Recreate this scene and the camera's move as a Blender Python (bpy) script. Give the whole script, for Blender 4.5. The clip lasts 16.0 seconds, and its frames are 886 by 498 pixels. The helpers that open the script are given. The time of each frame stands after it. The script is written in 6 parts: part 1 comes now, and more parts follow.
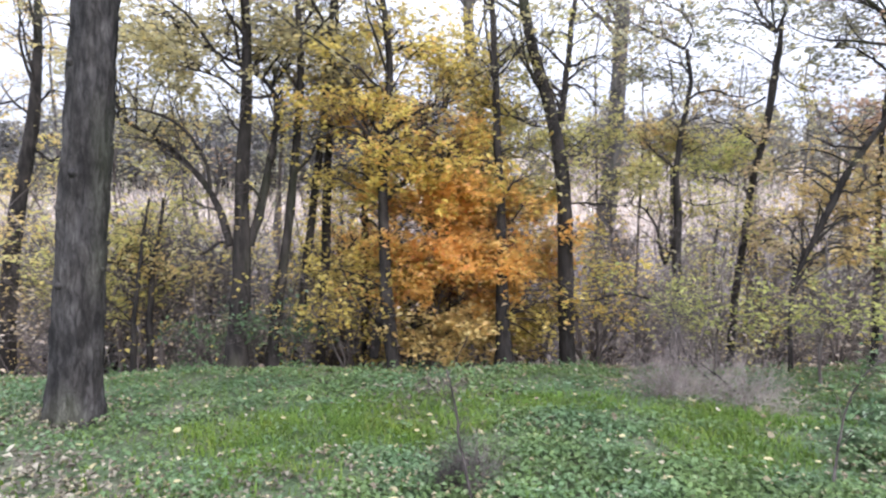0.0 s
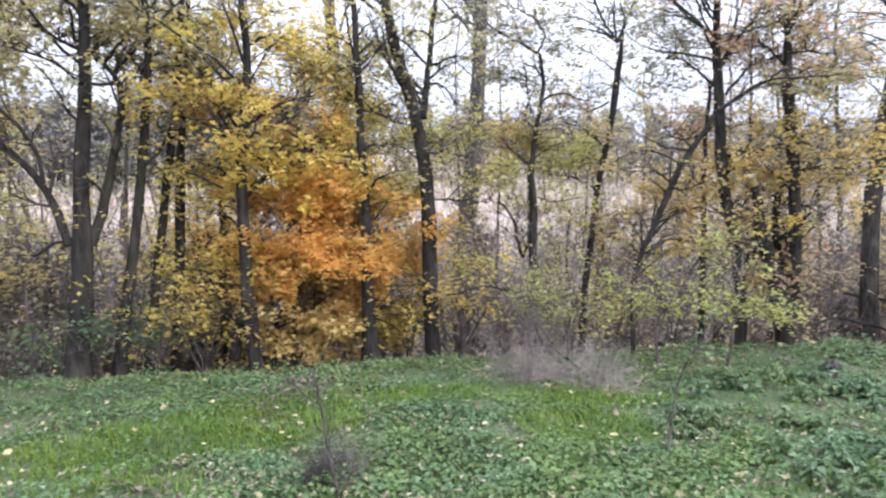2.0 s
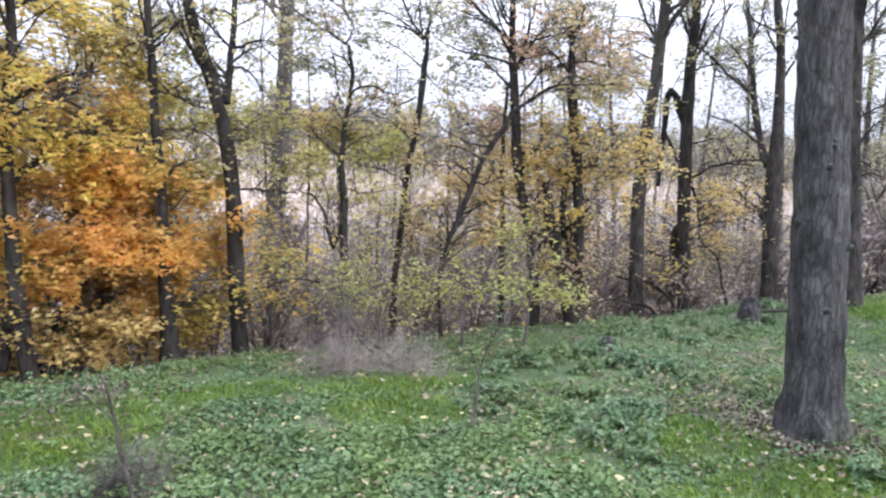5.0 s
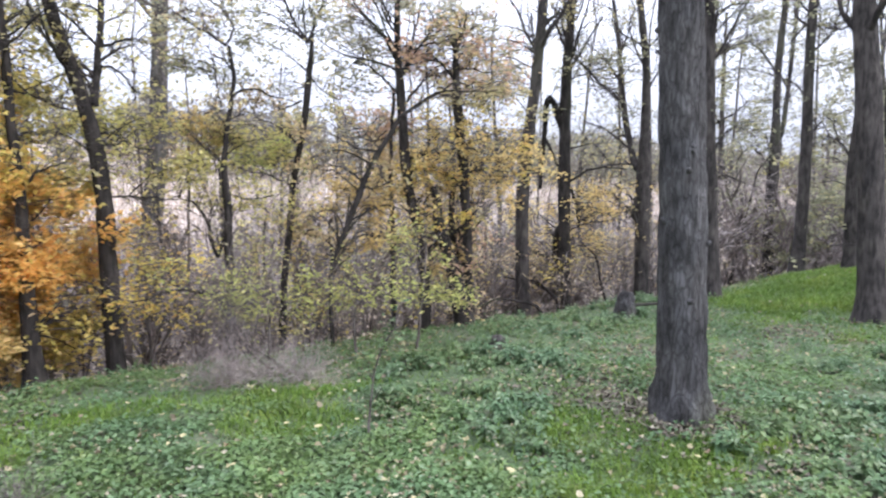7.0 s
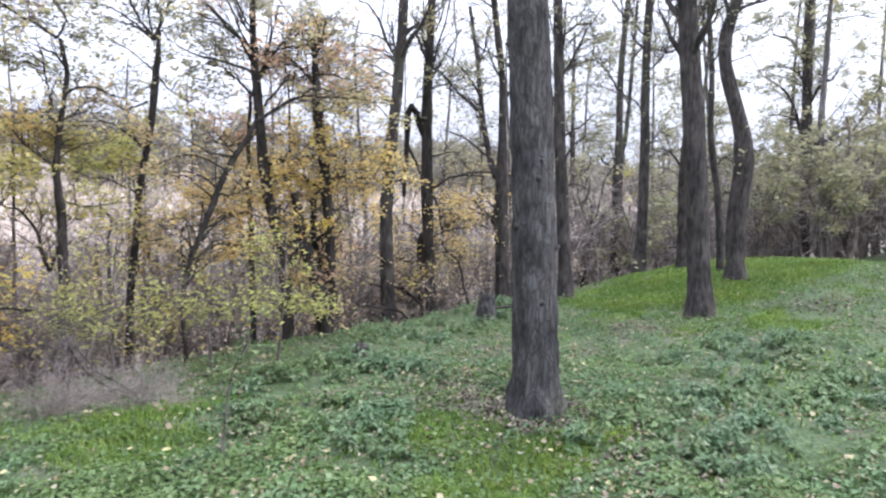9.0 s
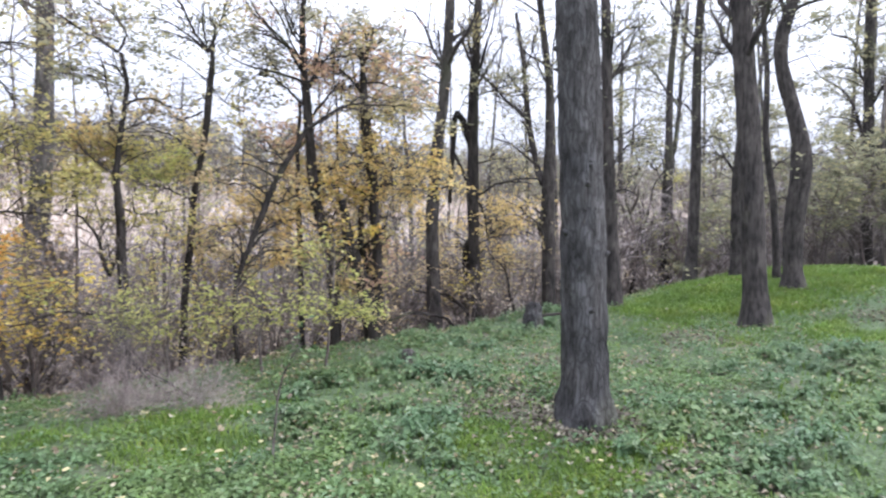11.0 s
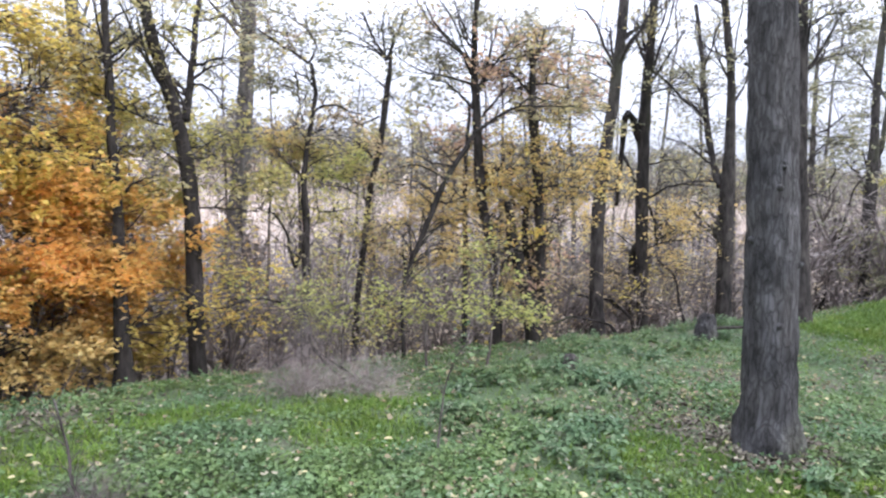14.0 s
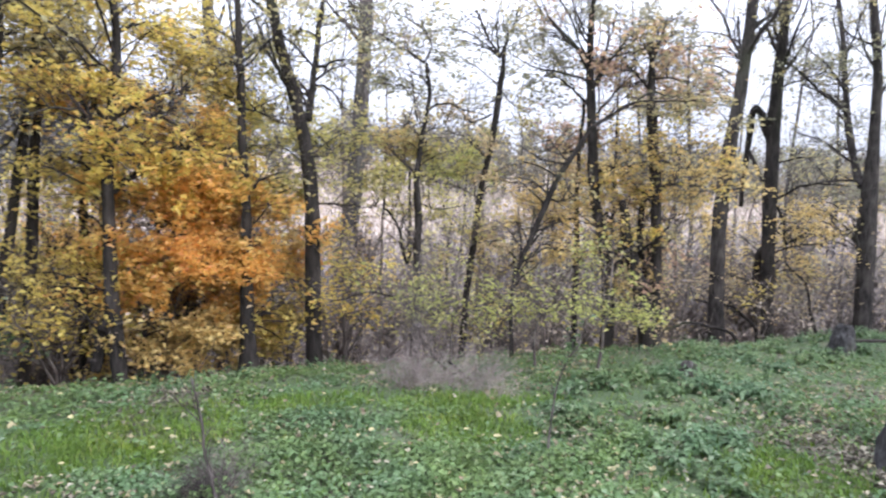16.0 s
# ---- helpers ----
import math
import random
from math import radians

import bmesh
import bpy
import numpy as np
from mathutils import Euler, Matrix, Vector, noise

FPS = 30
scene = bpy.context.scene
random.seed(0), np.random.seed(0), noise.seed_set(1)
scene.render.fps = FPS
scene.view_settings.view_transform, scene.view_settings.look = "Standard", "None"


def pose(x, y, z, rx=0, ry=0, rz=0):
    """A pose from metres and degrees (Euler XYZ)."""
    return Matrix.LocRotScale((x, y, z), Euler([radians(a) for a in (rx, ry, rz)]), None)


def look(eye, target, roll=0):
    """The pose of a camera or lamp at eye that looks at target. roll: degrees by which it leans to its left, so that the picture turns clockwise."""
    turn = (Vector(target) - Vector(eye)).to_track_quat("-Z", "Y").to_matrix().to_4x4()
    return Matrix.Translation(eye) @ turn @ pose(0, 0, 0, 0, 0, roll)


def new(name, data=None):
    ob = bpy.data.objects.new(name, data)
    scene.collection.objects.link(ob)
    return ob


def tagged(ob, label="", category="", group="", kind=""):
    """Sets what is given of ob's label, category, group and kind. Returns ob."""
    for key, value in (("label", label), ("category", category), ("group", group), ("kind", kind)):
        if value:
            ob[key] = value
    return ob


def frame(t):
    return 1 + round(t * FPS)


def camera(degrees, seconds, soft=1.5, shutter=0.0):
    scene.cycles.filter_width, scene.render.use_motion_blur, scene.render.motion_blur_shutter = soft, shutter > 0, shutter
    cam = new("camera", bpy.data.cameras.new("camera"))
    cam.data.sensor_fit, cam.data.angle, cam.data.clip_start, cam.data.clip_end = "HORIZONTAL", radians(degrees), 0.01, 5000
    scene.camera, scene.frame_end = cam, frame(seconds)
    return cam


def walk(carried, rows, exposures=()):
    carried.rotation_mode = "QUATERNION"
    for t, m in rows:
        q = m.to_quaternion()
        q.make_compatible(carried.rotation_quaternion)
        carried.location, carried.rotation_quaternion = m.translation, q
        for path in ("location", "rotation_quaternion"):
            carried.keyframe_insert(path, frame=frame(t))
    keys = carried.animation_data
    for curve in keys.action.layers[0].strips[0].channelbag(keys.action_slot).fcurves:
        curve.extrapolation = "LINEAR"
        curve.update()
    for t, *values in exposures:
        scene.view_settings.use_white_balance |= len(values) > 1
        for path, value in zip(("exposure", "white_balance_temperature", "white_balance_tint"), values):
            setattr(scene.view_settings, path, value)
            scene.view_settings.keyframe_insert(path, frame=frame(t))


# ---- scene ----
# ---------------------------------------------------------------- camera
EYE = 1.55
cam = camera(69.25, 16.0, soft=2.3, shutter=0.4)
walk(cam, [
    (0, pose(0.000, 0.000, EYE - 0.000, 85.73, 0.13, 0.03)),
    (0.5, pose(0.001, -0.008, EYE + 0.006, 85.35, 0.22, -2.49)),
    (1, pose(0.001, -0.025, EYE + 0.010, 85.37, 0.39, -6.53)),
    (1.5, pose(0.003, -0.032, EYE + 0.010, 85.41, 0.38, -9.25)),
    (2, pose(0.010, -0.021, EYE + 0.007, 85.32, 0.06, -11.90)),
    (2.5, pose(0.006, -0.021, EYE + 0.008, 85.29, -0.09, -14.60)),
    (3, pose(0.006, -0.032, EYE + 0.013, 85.15, -0.17, -17.54)),
    (3.5, pose(0.009, -0.028, EYE + 0.010, 85.00, -0.44, -20.32)),
    (4, pose(0.009, -0.027, EYE + 0.005, 84.93, -0.85, -23.67)),
    (4.2, pose(0.007, -0.028, EYE + 0.006, 84.80, -0.86, -24.87)),
    (6.3, pose(-0.019, -0.042, EYE + 0.012, 85.00, -0.56, -34.38)),
    (6.5, pose(-0.021, -0.043, EYE + 0.013, 85.01, -0.44, -35.47)),
    (7, pose(-0.022, -0.062, EYE + 0.014, 85.10, -0.25, -38.55)),
    (7.5, pose(-0.021, -0.073, EYE + 0.014, 85.32, -0.28, -41.47)),
    (8, pose(0.013, -0.084, EYE + 0.009, 85.55, -0.22, -44.44)),
    (8.5, pose(0.025, -0.095, EYE + 0.012, 85.58, -0.12, -47.46)),
    (8.7, pose(0.026, -0.096, EYE + 0.012, 85.64, -0.17, -48.76)),
    (9.75, pose(0.028, -0.086, EYE + 0.008, 86.10, -0.25, -51.80)),
    (10.8, pose(0.027, -0.074, EYE + 0.004, 86.38, -0.28, -47.69)),
    (11, pose(0.027, -0.072, EYE + 0.003, 86.43, -0.02, -46.31)),
    (11.5, pose(0.020, -0.068, EYE + 0.003, 86.53, -0.10, -43.51)),
    (12, pose(0.007, -0.069, EYE + 0.007, 86.59, -0.33, -41.09)),
    (12.5, pose(0.001, -0.058, EYE + 0.009, 86.65, -0.54, -38.44)),
    (13, pose(-0.012, -0.057, EYE + 0.005, 86.77, -0.64, -35.95)),
    (13.5, pose(-0.018, -0.045, EYE + 0.006, 86.71, -1.28, -33.90)),
    (14, pose(-0.022, -0.033, EYE + 0.008, 86.40, -1.01, -32.13)),
    (14.5, pose(-0.035, -0.024, EYE + 0.001, 86.28, -1.26, -29.88)),
    (15, pose(-0.038, -0.014, EYE + 0.000, 86.16, -1.62, -28.54)),
    (15.5, pose(-0.051, -0.003, EYE - 0.006, 86.14, -1.56, -26.09)),
    (16, pose(-0.057, 0.003, EYE - 0.011, 86.13, -1.60, -22.65)),
], exposures=[(0, 0.81, 5780, 16), (16, 0.81, 5780, 16)])

# ---------------------------------------------------------------- light
world = bpy.data.worlds.new("overcast_sky")
scene.world = world
world.use_nodes = True
wn, wl = world.node_tree.nodes, world.node_tree.links
bg = wn["Background"]
sky = wn.new("ShaderNodeTexSky")
sky.sky_type, sky.sun_disc = "NISHITA", False
sky.sun_elevation, sky.sun_rotation = radians(29), radians(149)
sky.dust_density, sky.air_density = 6.0, 1.0
cloud = wn.new("ShaderNodeTexNoise")
cloud.inputs["Scale"].default_value, cloud.inputs["Detail"].default_value = 1.6, 4
ramp = wn.new("ShaderNodeValToRGB")
ramp.color_ramp.elements[0].position, ramp.color_ramp.elements[0].color = 0.3, (8.15, 8.35, 8.85, 1)
ramp.color_ramp.elements[1].position, ramp.color_ramp.elements[1].color = 0.75, (10.2, 10.35, 10.8, 1)
over = wn.new("ShaderNodeMix")
over.data_type = "RGBA"
over.inputs[0].default_value = 0.9
wl.new(cloud.outputs[0], ramp.inputs[0])
wl.new(sky.outputs[0], over.inputs[6])
wl.new(ramp.outputs[0], over.inputs[7])
# an overcast sky is brighter overhead than at the horizon
wtc, wsep, wgrad = wn.new("ShaderNodeTexCoord"), wn.new("ShaderNodeSeparateXYZ"), wn.new("ShaderNodeMapRange")
wgrad.inputs[1].default_value, wgrad.inputs[2].default_value = 0.0, 1.0
wgrad.inputs[3].default_value, wgrad.inputs[4].default_value = 0.51, 3.2
wl.new(wtc.outputs["Generated"], wsep.inputs[0])
wl.new(wsep.outputs[2], wgrad.inputs[0])
lum = wn.new("ShaderNodeMix")
lum.data_type, lum.blend_type = "RGBA", "MULTIPLY"
lum.inputs[0].default_value = 1.0
wl.new(over.outputs[2], lum.inputs[6])
wl.new(wgrad.outputs[0], lum.inputs[7])
wl.new(lum.outputs[2], bg.inputs[0])
bg.inputs[1].default_value = 0.1


sun_data = bpy.data.lights.new("sun", "SUN")
sun_data.energy, sun_data.angle, sun_data.color = 1.5, radians(25), (1.0, 0.97, 0.92)
sun = new("sun", sun_data)
sun.matrix_world = look((17, -28, 18), (0, 0, 0))


# ---------------------------------------------------------------- materials
def material(name, rough=0.9):
    m = bpy.data.materials.new(name)
    m.use_nodes = True
    b = m.node_tree.nodes["Principled BSDF"]
    b.inputs["Roughness"].default_value = rough
    b.inputs["Specular IOR Level"].default_value = 0.25
    return m, m.node_tree.nodes, m.node_tree.links, b


def ramp_node(n, stops):
    r = n.new("ShaderNodeValToRGB")
    e = r.color_ramp.elements
    while len(e) < len(stops):
        e.new(0.5)
    for k, (p, c) in enumerate(stops):
        e[k].position, e[k].color = p, (*c, 1)
    return r


def noise_node(n, l, scale, detail=4, stretch=None, coord="Object"):
    tc = n.new("ShaderNodeTexCoord")
    t = n.new("ShaderNodeTexNoise")
    t.inputs["Scale"].default_value, t.inputs["Detail"].default_value = scale, detail
    if stretch:
        mp = n.new("ShaderNodeMapping")
        mp.inputs["Scale"].default_value = stretch
        l.new(tc.outputs[coord], mp.inputs[0])
        l.new(mp.outputs[0], t.inputs[0])
    else:
        l.new(tc.outputs[coord], t.inputs[0])
    return t


def mixed(n, l, fac, a, b, blend="MIX"):
    x = n.new("ShaderNodeMix")
    x.data_type, x.blend_type = "RGBA", blend
    if isinstance(fac, float):
        x.inputs[0].default_value = fac
    else:
        l.new(fac, x.inputs[0])
    l.new(a, x.inputs[6])
    l.new(b, x.inputs[7])
    return x.outputs[2]


def bark_material(name, dark, light, moss=(0.09, 0.10, 0.05), scale=1.0, cracks=0.0, stretch=0.18):
    """Furrowed bark: upright ridges, pale lichen and greenish stains."""
    m, n, l, b = material(name, 0.95)
    b.inputs["Specular IOR Level"].default_value = 0.1
    ridges = noise_node(n, l, 34 * scale, 6, (1, 1, stretch))
    patches = noise_node(n, l, 2.3, 4)
    stain = noise_node(n, l, 1.1, 3, (1, 1, 0.5))
    base = ramp_node(n, [(0.41, dark), (0.6, light)])
    plates = noise_node(n, l, 15 * scale, 3, (1, 1, 0.42))
    relief = n.new("ShaderNodeMix")
    relief.inputs[0].default_value = 0.5
    l.new(ridges.outputs[0], relief.inputs[2])
    l.new(plates.outputs[0], relief.inputs[3])
    l.new(relief.outputs[0], base.inputs[0])
    tone = ramp_node(n, [(0.35, (0.6, 0.6, 0.6)), (0.7, (1.25, 1.22, 1.18))])
    l.new(patches.outputs[0], tone.inputs[0])
    col = mixed(n, l, 1.0, base.outputs[0], tone.outputs[0], "MULTIPLY")
    mossy = n.new("ShaderNodeRGB")
    mossy.outputs[0].default_value = (*moss, 1)
    amount = ramp_node(n, [(0.52, (0, 0, 0)), (0.75, (0.6, 0.6, 0.6))])
    l.new(stain.outputs[0], amount.inputs[0])
    col = mixed(n, l, amount.outputs[0], col, mossy.outputs[0])
    if cracks:
        # dark furrows between long bark plates
        mp, vor, tc = n.new("ShaderNodeMapping"), n.new("ShaderNodeTexVoronoi"), n.new("ShaderNodeTexCoord")
        mp.inputs["Scale"].default_value = (1, 1, 0.2 if stretch > 0.2 else 0.13)
        warp = n.new("ShaderNodeVectorMath")
        warp.operation = "MULTIPLY_ADD"
        warp.inputs[1].default_value = (0.1, 0.1, 0.5)
        l.new(plates.outputs["Color"], warp.inputs[0])
        l.new(tc.outputs["Object"], warp.inputs[2])
        l.new(warp.outputs[0], mp.inputs[0])
        vor.feature = "DISTANCE_TO_EDGE"
        vor.inputs["Scale"].default_value = 30
        l.new(mp.outputs[0], vor.inputs["Vector"])
        furrow = ramp_node(n, [(0.02, (cracks, cracks, cracks)), (0.22, (1.1, 1.1, 1.12))])
        l.new(vor.outputs["Distance"], furrow.inputs[0])
        col = mixed(n, l, 1.0, col, furrow.outputs[0], "MULTIPLY")
        # loose plates and pale lichen, a hand's width across
        scale_of = noise_node(n, l, 8.5, 5, (1, 1, 0.5))
        blotch = ramp_node(n, [(0.36, (0.74, 0.73, 0.72)), (0.5, (1.0, 1.0, 1.0)), (0.64, (1.2, 1.21, 1.23))])
        l.new(scale_of.outputs[0], blotch.inputs[0])
        col = mixed(n, l, 1.0, col, blotch.outputs[0], "MULTIPLY")
    l.new(col, b.inputs["Base Color"])
    bump = n.new("ShaderNodeBump")
    bump.inputs["Strength"].default_value, bump.inputs["Distance"].default_value = 0.9, 0.02
    l.new(relief.outputs[0], bump.inputs["Height"])
    if cracks:
        edge = n.new("ShaderNodeBump")
        edge.inputs["Strength"].default_value, edge.inputs["Distance"].default_value = 0.4, 0.012
        lip = ramp_node(n, [(0.0, (0, 0, 0)), (0.16, (1, 1, 1))])
        l.new(vor.outputs["Distance"], lip.inputs[0])
        l.new(lip.outputs[0], edge.inputs["Height"])
        l.new(edge.outputs[0], bump.inputs["Normal"])
    l.new(bump.outputs[0], b.inputs["Normal"])
    return m


def leaf_material(name, stops, through_light=0.62, rough=0.6, patch=None):
    """Leaves that differ one from another and let light through."""
    m, n, l, b = material(name, rough)
    geo = n.new("ShaderNodeNewGeometry")
    r = ramp_node(n, stops)
    l.new(geo.outputs["Random Per Island"], r.inputs[0])
    clump = noise_node(n, l, 1.7, 3)
    tone = ramp_node(n, [(0.3, (0.82, 0.82, 0.82)), (0.7, (1.15, 1.15, 1.12))])
    l.new(clump.outputs[0], tone.inputs[0])
    col = mixed(n, l, 1.0, r.outputs[0], tone.outputs[0], "MULTIPLY")
    if patch:
        # stands of different herbs: one hue gives way to another within a step or so
        stand = noise_node(n, l, 1.5, 4)
        hue = ramp_node(n, patch)
        l.new(stand.outputs[0], hue.inputs[0])
        col = mixed(n, l, 1.0, col, hue.outputs[0], "MULTIPLY")
    l.new(col, b.inputs["Base Color"])
    if through_light:
        tr = n.new("ShaderNodeBsdfTranslucent")
        l.new(col, tr.inputs[0])
        mx = n.new("ShaderNodeMixShader")
        mx.inputs[0].default_value = through_light
        l.new(b.outputs[0], mx.inputs[1])
        l.new(tr.outputs[0], mx.inputs[2])
        l.new(mx.outputs[0], n["Material Output"].inputs[0])
    return m


def ground_material():
    m, n, l, b = material("soil_and_litter", 0.95)
    fine = noise_node(n, l, 28, 6)
    mid = noise_node(n, l, 2.2, 5)
    wide = noise_node(n, l, 0.35, 4)
    litter = ramp_node(n, [(0.3, (0.065, 0.052, 0.043)), (0.5, (0.14, 0.11, 0.09)), (0.72, (0.24, 0.195, 0.16))])
    l.new(fine.outputs[0], litter.inputs[0])
    green = ramp_node(n, [(0.3, (0.038, 0.06, 0.026)), (0.7, (0.085, 0.13, 0.055))])
    l.new(fine.outputs[0], green.inputs[0])
    # the open bank is green, the wooded slope below it is litter, the far valley is dry grass
    tc = n.new("ShaderNodeTexCoord")
    sep = n.new("ShaderNodeSeparateXYZ")
    l.new(tc.outputs["Object"], sep.inputs[0])
    wob = n.new("ShaderNodeMath")
    wob.operation, wob.inputs[1].default_value = "MULTIPLY_ADD", 3.0
    l.new(mid.outputs[0], wob.inputs[0])
    l.new(sep.outputs[1], wob.inputs[2])
    bank = n.new("ShaderNodeMapRange")
    bank.inputs[1].default_value, bank.inputs[2].default_value = 7.4, 8.4
    bank.inputs[3].default_value, bank.inputs[4].default_value = 0.9, 0.0
    l.new(wob.outputs[0], bank.inputs[0])
    patch = ramp_node(n, [(0.34, (0.45, 0.45, 0.45)), (0.5, (1, 1, 1))])
    l.new(mid.outputs[0], patch.inputs[0])
    amt = n.new("ShaderNodeMath")
    amt.operation = "MULTIPLY"
    l.new(bank.outputs[0], amt.inputs[0])
    l.new(patch.outputs[0], amt.inputs[1])
    col = mixed(n, l, amt.outputs[0], litter.outputs[0], green.outputs[0])
    dry = ramp_node(n, [(0.3, (0.24, 0.19, 0.14)), (0.7, (0.42, 0.35, 0.28))])
    l.new(wide.outputs[0], dry.inputs[0])
    far = n.new("ShaderNodeMapRange")
    far.inputs[1].default_value, far.inputs[2].default_value = 40, 52
    l.new(sep.outputs[1], far.inputs[0])
    l.new(mixed(n, l, far.outputs[0], col, dry.outputs[0]), b.inputs["Base Color"])
    bump = n.new("ShaderNodeBump")
    bump.inputs["Strength"].default_value, bump.inputs["Distance"].default_value = 0.8, 0.03
    l.new(fine.outputs[0], bump.inputs["Height"])
    l.new(bump.outputs[0], b.inputs["Normal"])
    return m


BARK_DARK = bark_material("dark_bark", (0.022, 0.0195, 0.018), (0.052, 0.046, 0.042))
BARK_MID = bark_material("weathered_dark_bark", (0.03, 0.027, 0.026), (0.08, 0.072, 0.067))
BARK_GREY = bark_material("grey_bark", (0.05, 0.045, 0.042), (0.17, 0.155, 0.145))
BARK_NEAR = bark_material("furrowed_bark", (0.058, 0.056, 0.055), (0.096, 0.094, 0.094), scale=0.8, cracks=0.62, stretch=0.24)
BARK_OLD = bark_material("old_dark_bark", (0.033, 0.031, 0.03), (0.075, 0.07, 0.066), scale=1.0, cracks=0.72)
TWIG_BROWN = bark_material("twig_bark", (0.08, 0.067, 0.06), (0.2, 0.172, 0.157))
TWIG_DARK = bark_material("dark_twig_bark", (0.05, 0.043, 0.04), (0.12, 0.105, 0.098))
TWIG_GREY = bark_material("dry_twig", (0.12, 0.10, 0.09), (0.30, 0.26, 0.235))
TWIG_MID = bark_material("brush_twig", (0.11, 0.092, 0.086), (0.25, 0.215, 0.20))
SLIVER = leaf_material("fine_bare_twig", [(0.0, (0.20, 0.17, 0.16)), (0.5, (0.28, 0.24, 0.225)), (1.0, (0.38, 0.335, 0.315))], 0.2, 0.9)
TWIG_SHRUB = bark_material("shrub_twig", (0.105, 0.09, 0.082), (0.235, 0.205, 0.19))
TWIG_STRAW = bark_material("straw_twig", (0.22, 0.18, 0.165), (0.43, 0.375, 0.35), (0.3, 0.27, 0.2))
LEAF_YELLOW = leaf_material("yellow_leaf", [(0.0, (0.494, 0.408, 0.114)), (0.35, (0.665, 0.541, 0.152)), (0.7, (0.741, 0.627, 0.209)), (1.0, (0.627, 0.437, 0.142))])
LEAF_DULL = leaf_material("dull_yellow_leaf", [(0.0, (0.368, 0.328, 0.203)), (0.4, (0.488, 0.432, 0.234)), (0.8, (0.584, 0.508, 0.250)), (1.0, (0.624, 0.504, 0.211))])
LEAF_GOLD = leaf_material("golden_leaf", [(0.0, (0.651, 0.549, 0.148)), (0.4, (0.763, 0.632, 0.180)), (0.7, (0.800, 0.614, 0.180)), (0.92, (0.818, 0.539, 0.180)), (1.0, (0.744, 0.465, 0.164))], 0.6)
LEAF_ORANGE = leaf_material("orange_leaf", [(0.0, (0.77, 0.48, 0.16)), (0.4, (0.85, 0.57, 0.19)), (0.75, (0.88, 0.65, 0.22)), (1.0, (0.88, 0.52, 0.25))], 0.72)
LEAF_AMBER = leaf_material("amber_leaf", [(0.0, (0.60, 0.45, 0.19)), (0.5, (0.76, 0.58, 0.24)), (0.8, (0.72, 0.60, 0.27)), (1.0, (0.74, 0.50, 0.22))], 0.6)
LEAF_LIME = leaf_material("yellow_green_leaf", [(0.0, (0.41, 0.39, 0.15)), (0.45, (0.55, 0.51, 0.19)), (0.8, (0.67, 0.60, 0.23)), (1.0, (0.74, 0.60, 0.23))])
LEAF_PALE = leaf_material("pale_olive_leaf", [(0.0, (0.27, 0.255, 0.20)), (0.5, (0.39, 0.375, 0.26)), (1.0, (0.50, 0.46, 0.28))])
LEAF_DIM = leaf_material("dim_olive_leaf", [(0.0, (0.22, 0.225, 0.155)), (0.5, (0.33, 0.325, 0.21)), (0.85, (0.43, 0.405, 0.24)), (1.0, (0.54, 0.48, 0.24))], 0.55)
LEAF_BROWN = leaf_material("dry_brown_leaf", [(0.0, (0.28, 0.21, 0.165)), (0.5, (0.43, 0.33, 0.24)), (1.0, (0.56, 0.41, 0.26))], 0.25)
LEAF_RUST = leaf_material("rusty_olive_leaf", [(0.0, (0.42, 0.33, 0.22)), (0.4, (0.58, 0.45, 0.28)), (0.8, (0.66, 0.55, 0.30)), (1.0, (0.72, 0.52, 0.28))], 0.5)
LEAF_RUSSET = leaf_material("russet_leaf", [(0.0, (0.40, 0.27, 0.21)), (0.4, (0.55, 0.36, 0.25)), (0.75, (0.64, 0.44, 0.28)), (1.0, (0.68, 0.50, 0.27))], 0.55)
LEAF_GREEN = leaf_material("green_leaf", [(0.0, (0.36, 0.39, 0.13)), (0.6, (0.52, 0.53, 0.18)), (1.0, (0.66, 0.61, 0.22))])
WITHERED = leaf_material("withered_tan_leaf", [(0.0, (0.32, 0.26, 0.21)), (0.5, (0.48, 0.40, 0.33)), (0.85, (0.60, 0.52, 0.43)), (1.0, (0.62, 0.48, 0.26))], 0.3)
HERB = leaf_material("herb_leaf", [(0.0, (0.096, 0.152, 0.064)), (0.5, (0.115, 0.178, 0.078)), (0.85, (0.136, 0.202, 0.094)), (1.0, (0.185, 0.24, 0.145))], 0.25, 0.45, [(0.36, (0.92, 0.98, 1.0)), (0.48, (1.03, 1.03, 1.0)), (0.56, (1.12, 1.07, 0.8)), (0.66, (1.0, 1.04, 0.9))])
NETTLE = leaf_material("nettle_leaf", [(0.0, (0.056, 0.10, 0.042)), (0.5, (0.10, 0.158, 0.07)), (0.85, (0.15, 0.207, 0.105)), (1.0, (0.225, 0.268, 0.18))], 0.2, 0.45, [(0.4, (0.9, 0.96, 1.0)), (0.6, (1.08, 1.05, 0.86))])
GRASS = leaf_material("grass_blade", [(0.0, (0.080, 0.136, 0.020)), (0.5, (0.114, 0.192, 0.026)), (0.9, (0.156, 0.238, 0.04)), (1.0, (0.235, 0.255, 0.09))], 0.3, 0.5, [(0.35, (0.85, 0.9, 0.9)), (0.5, (1.0, 1.0, 1.0)), (0.65, (1.18, 1.05, 0.9))])
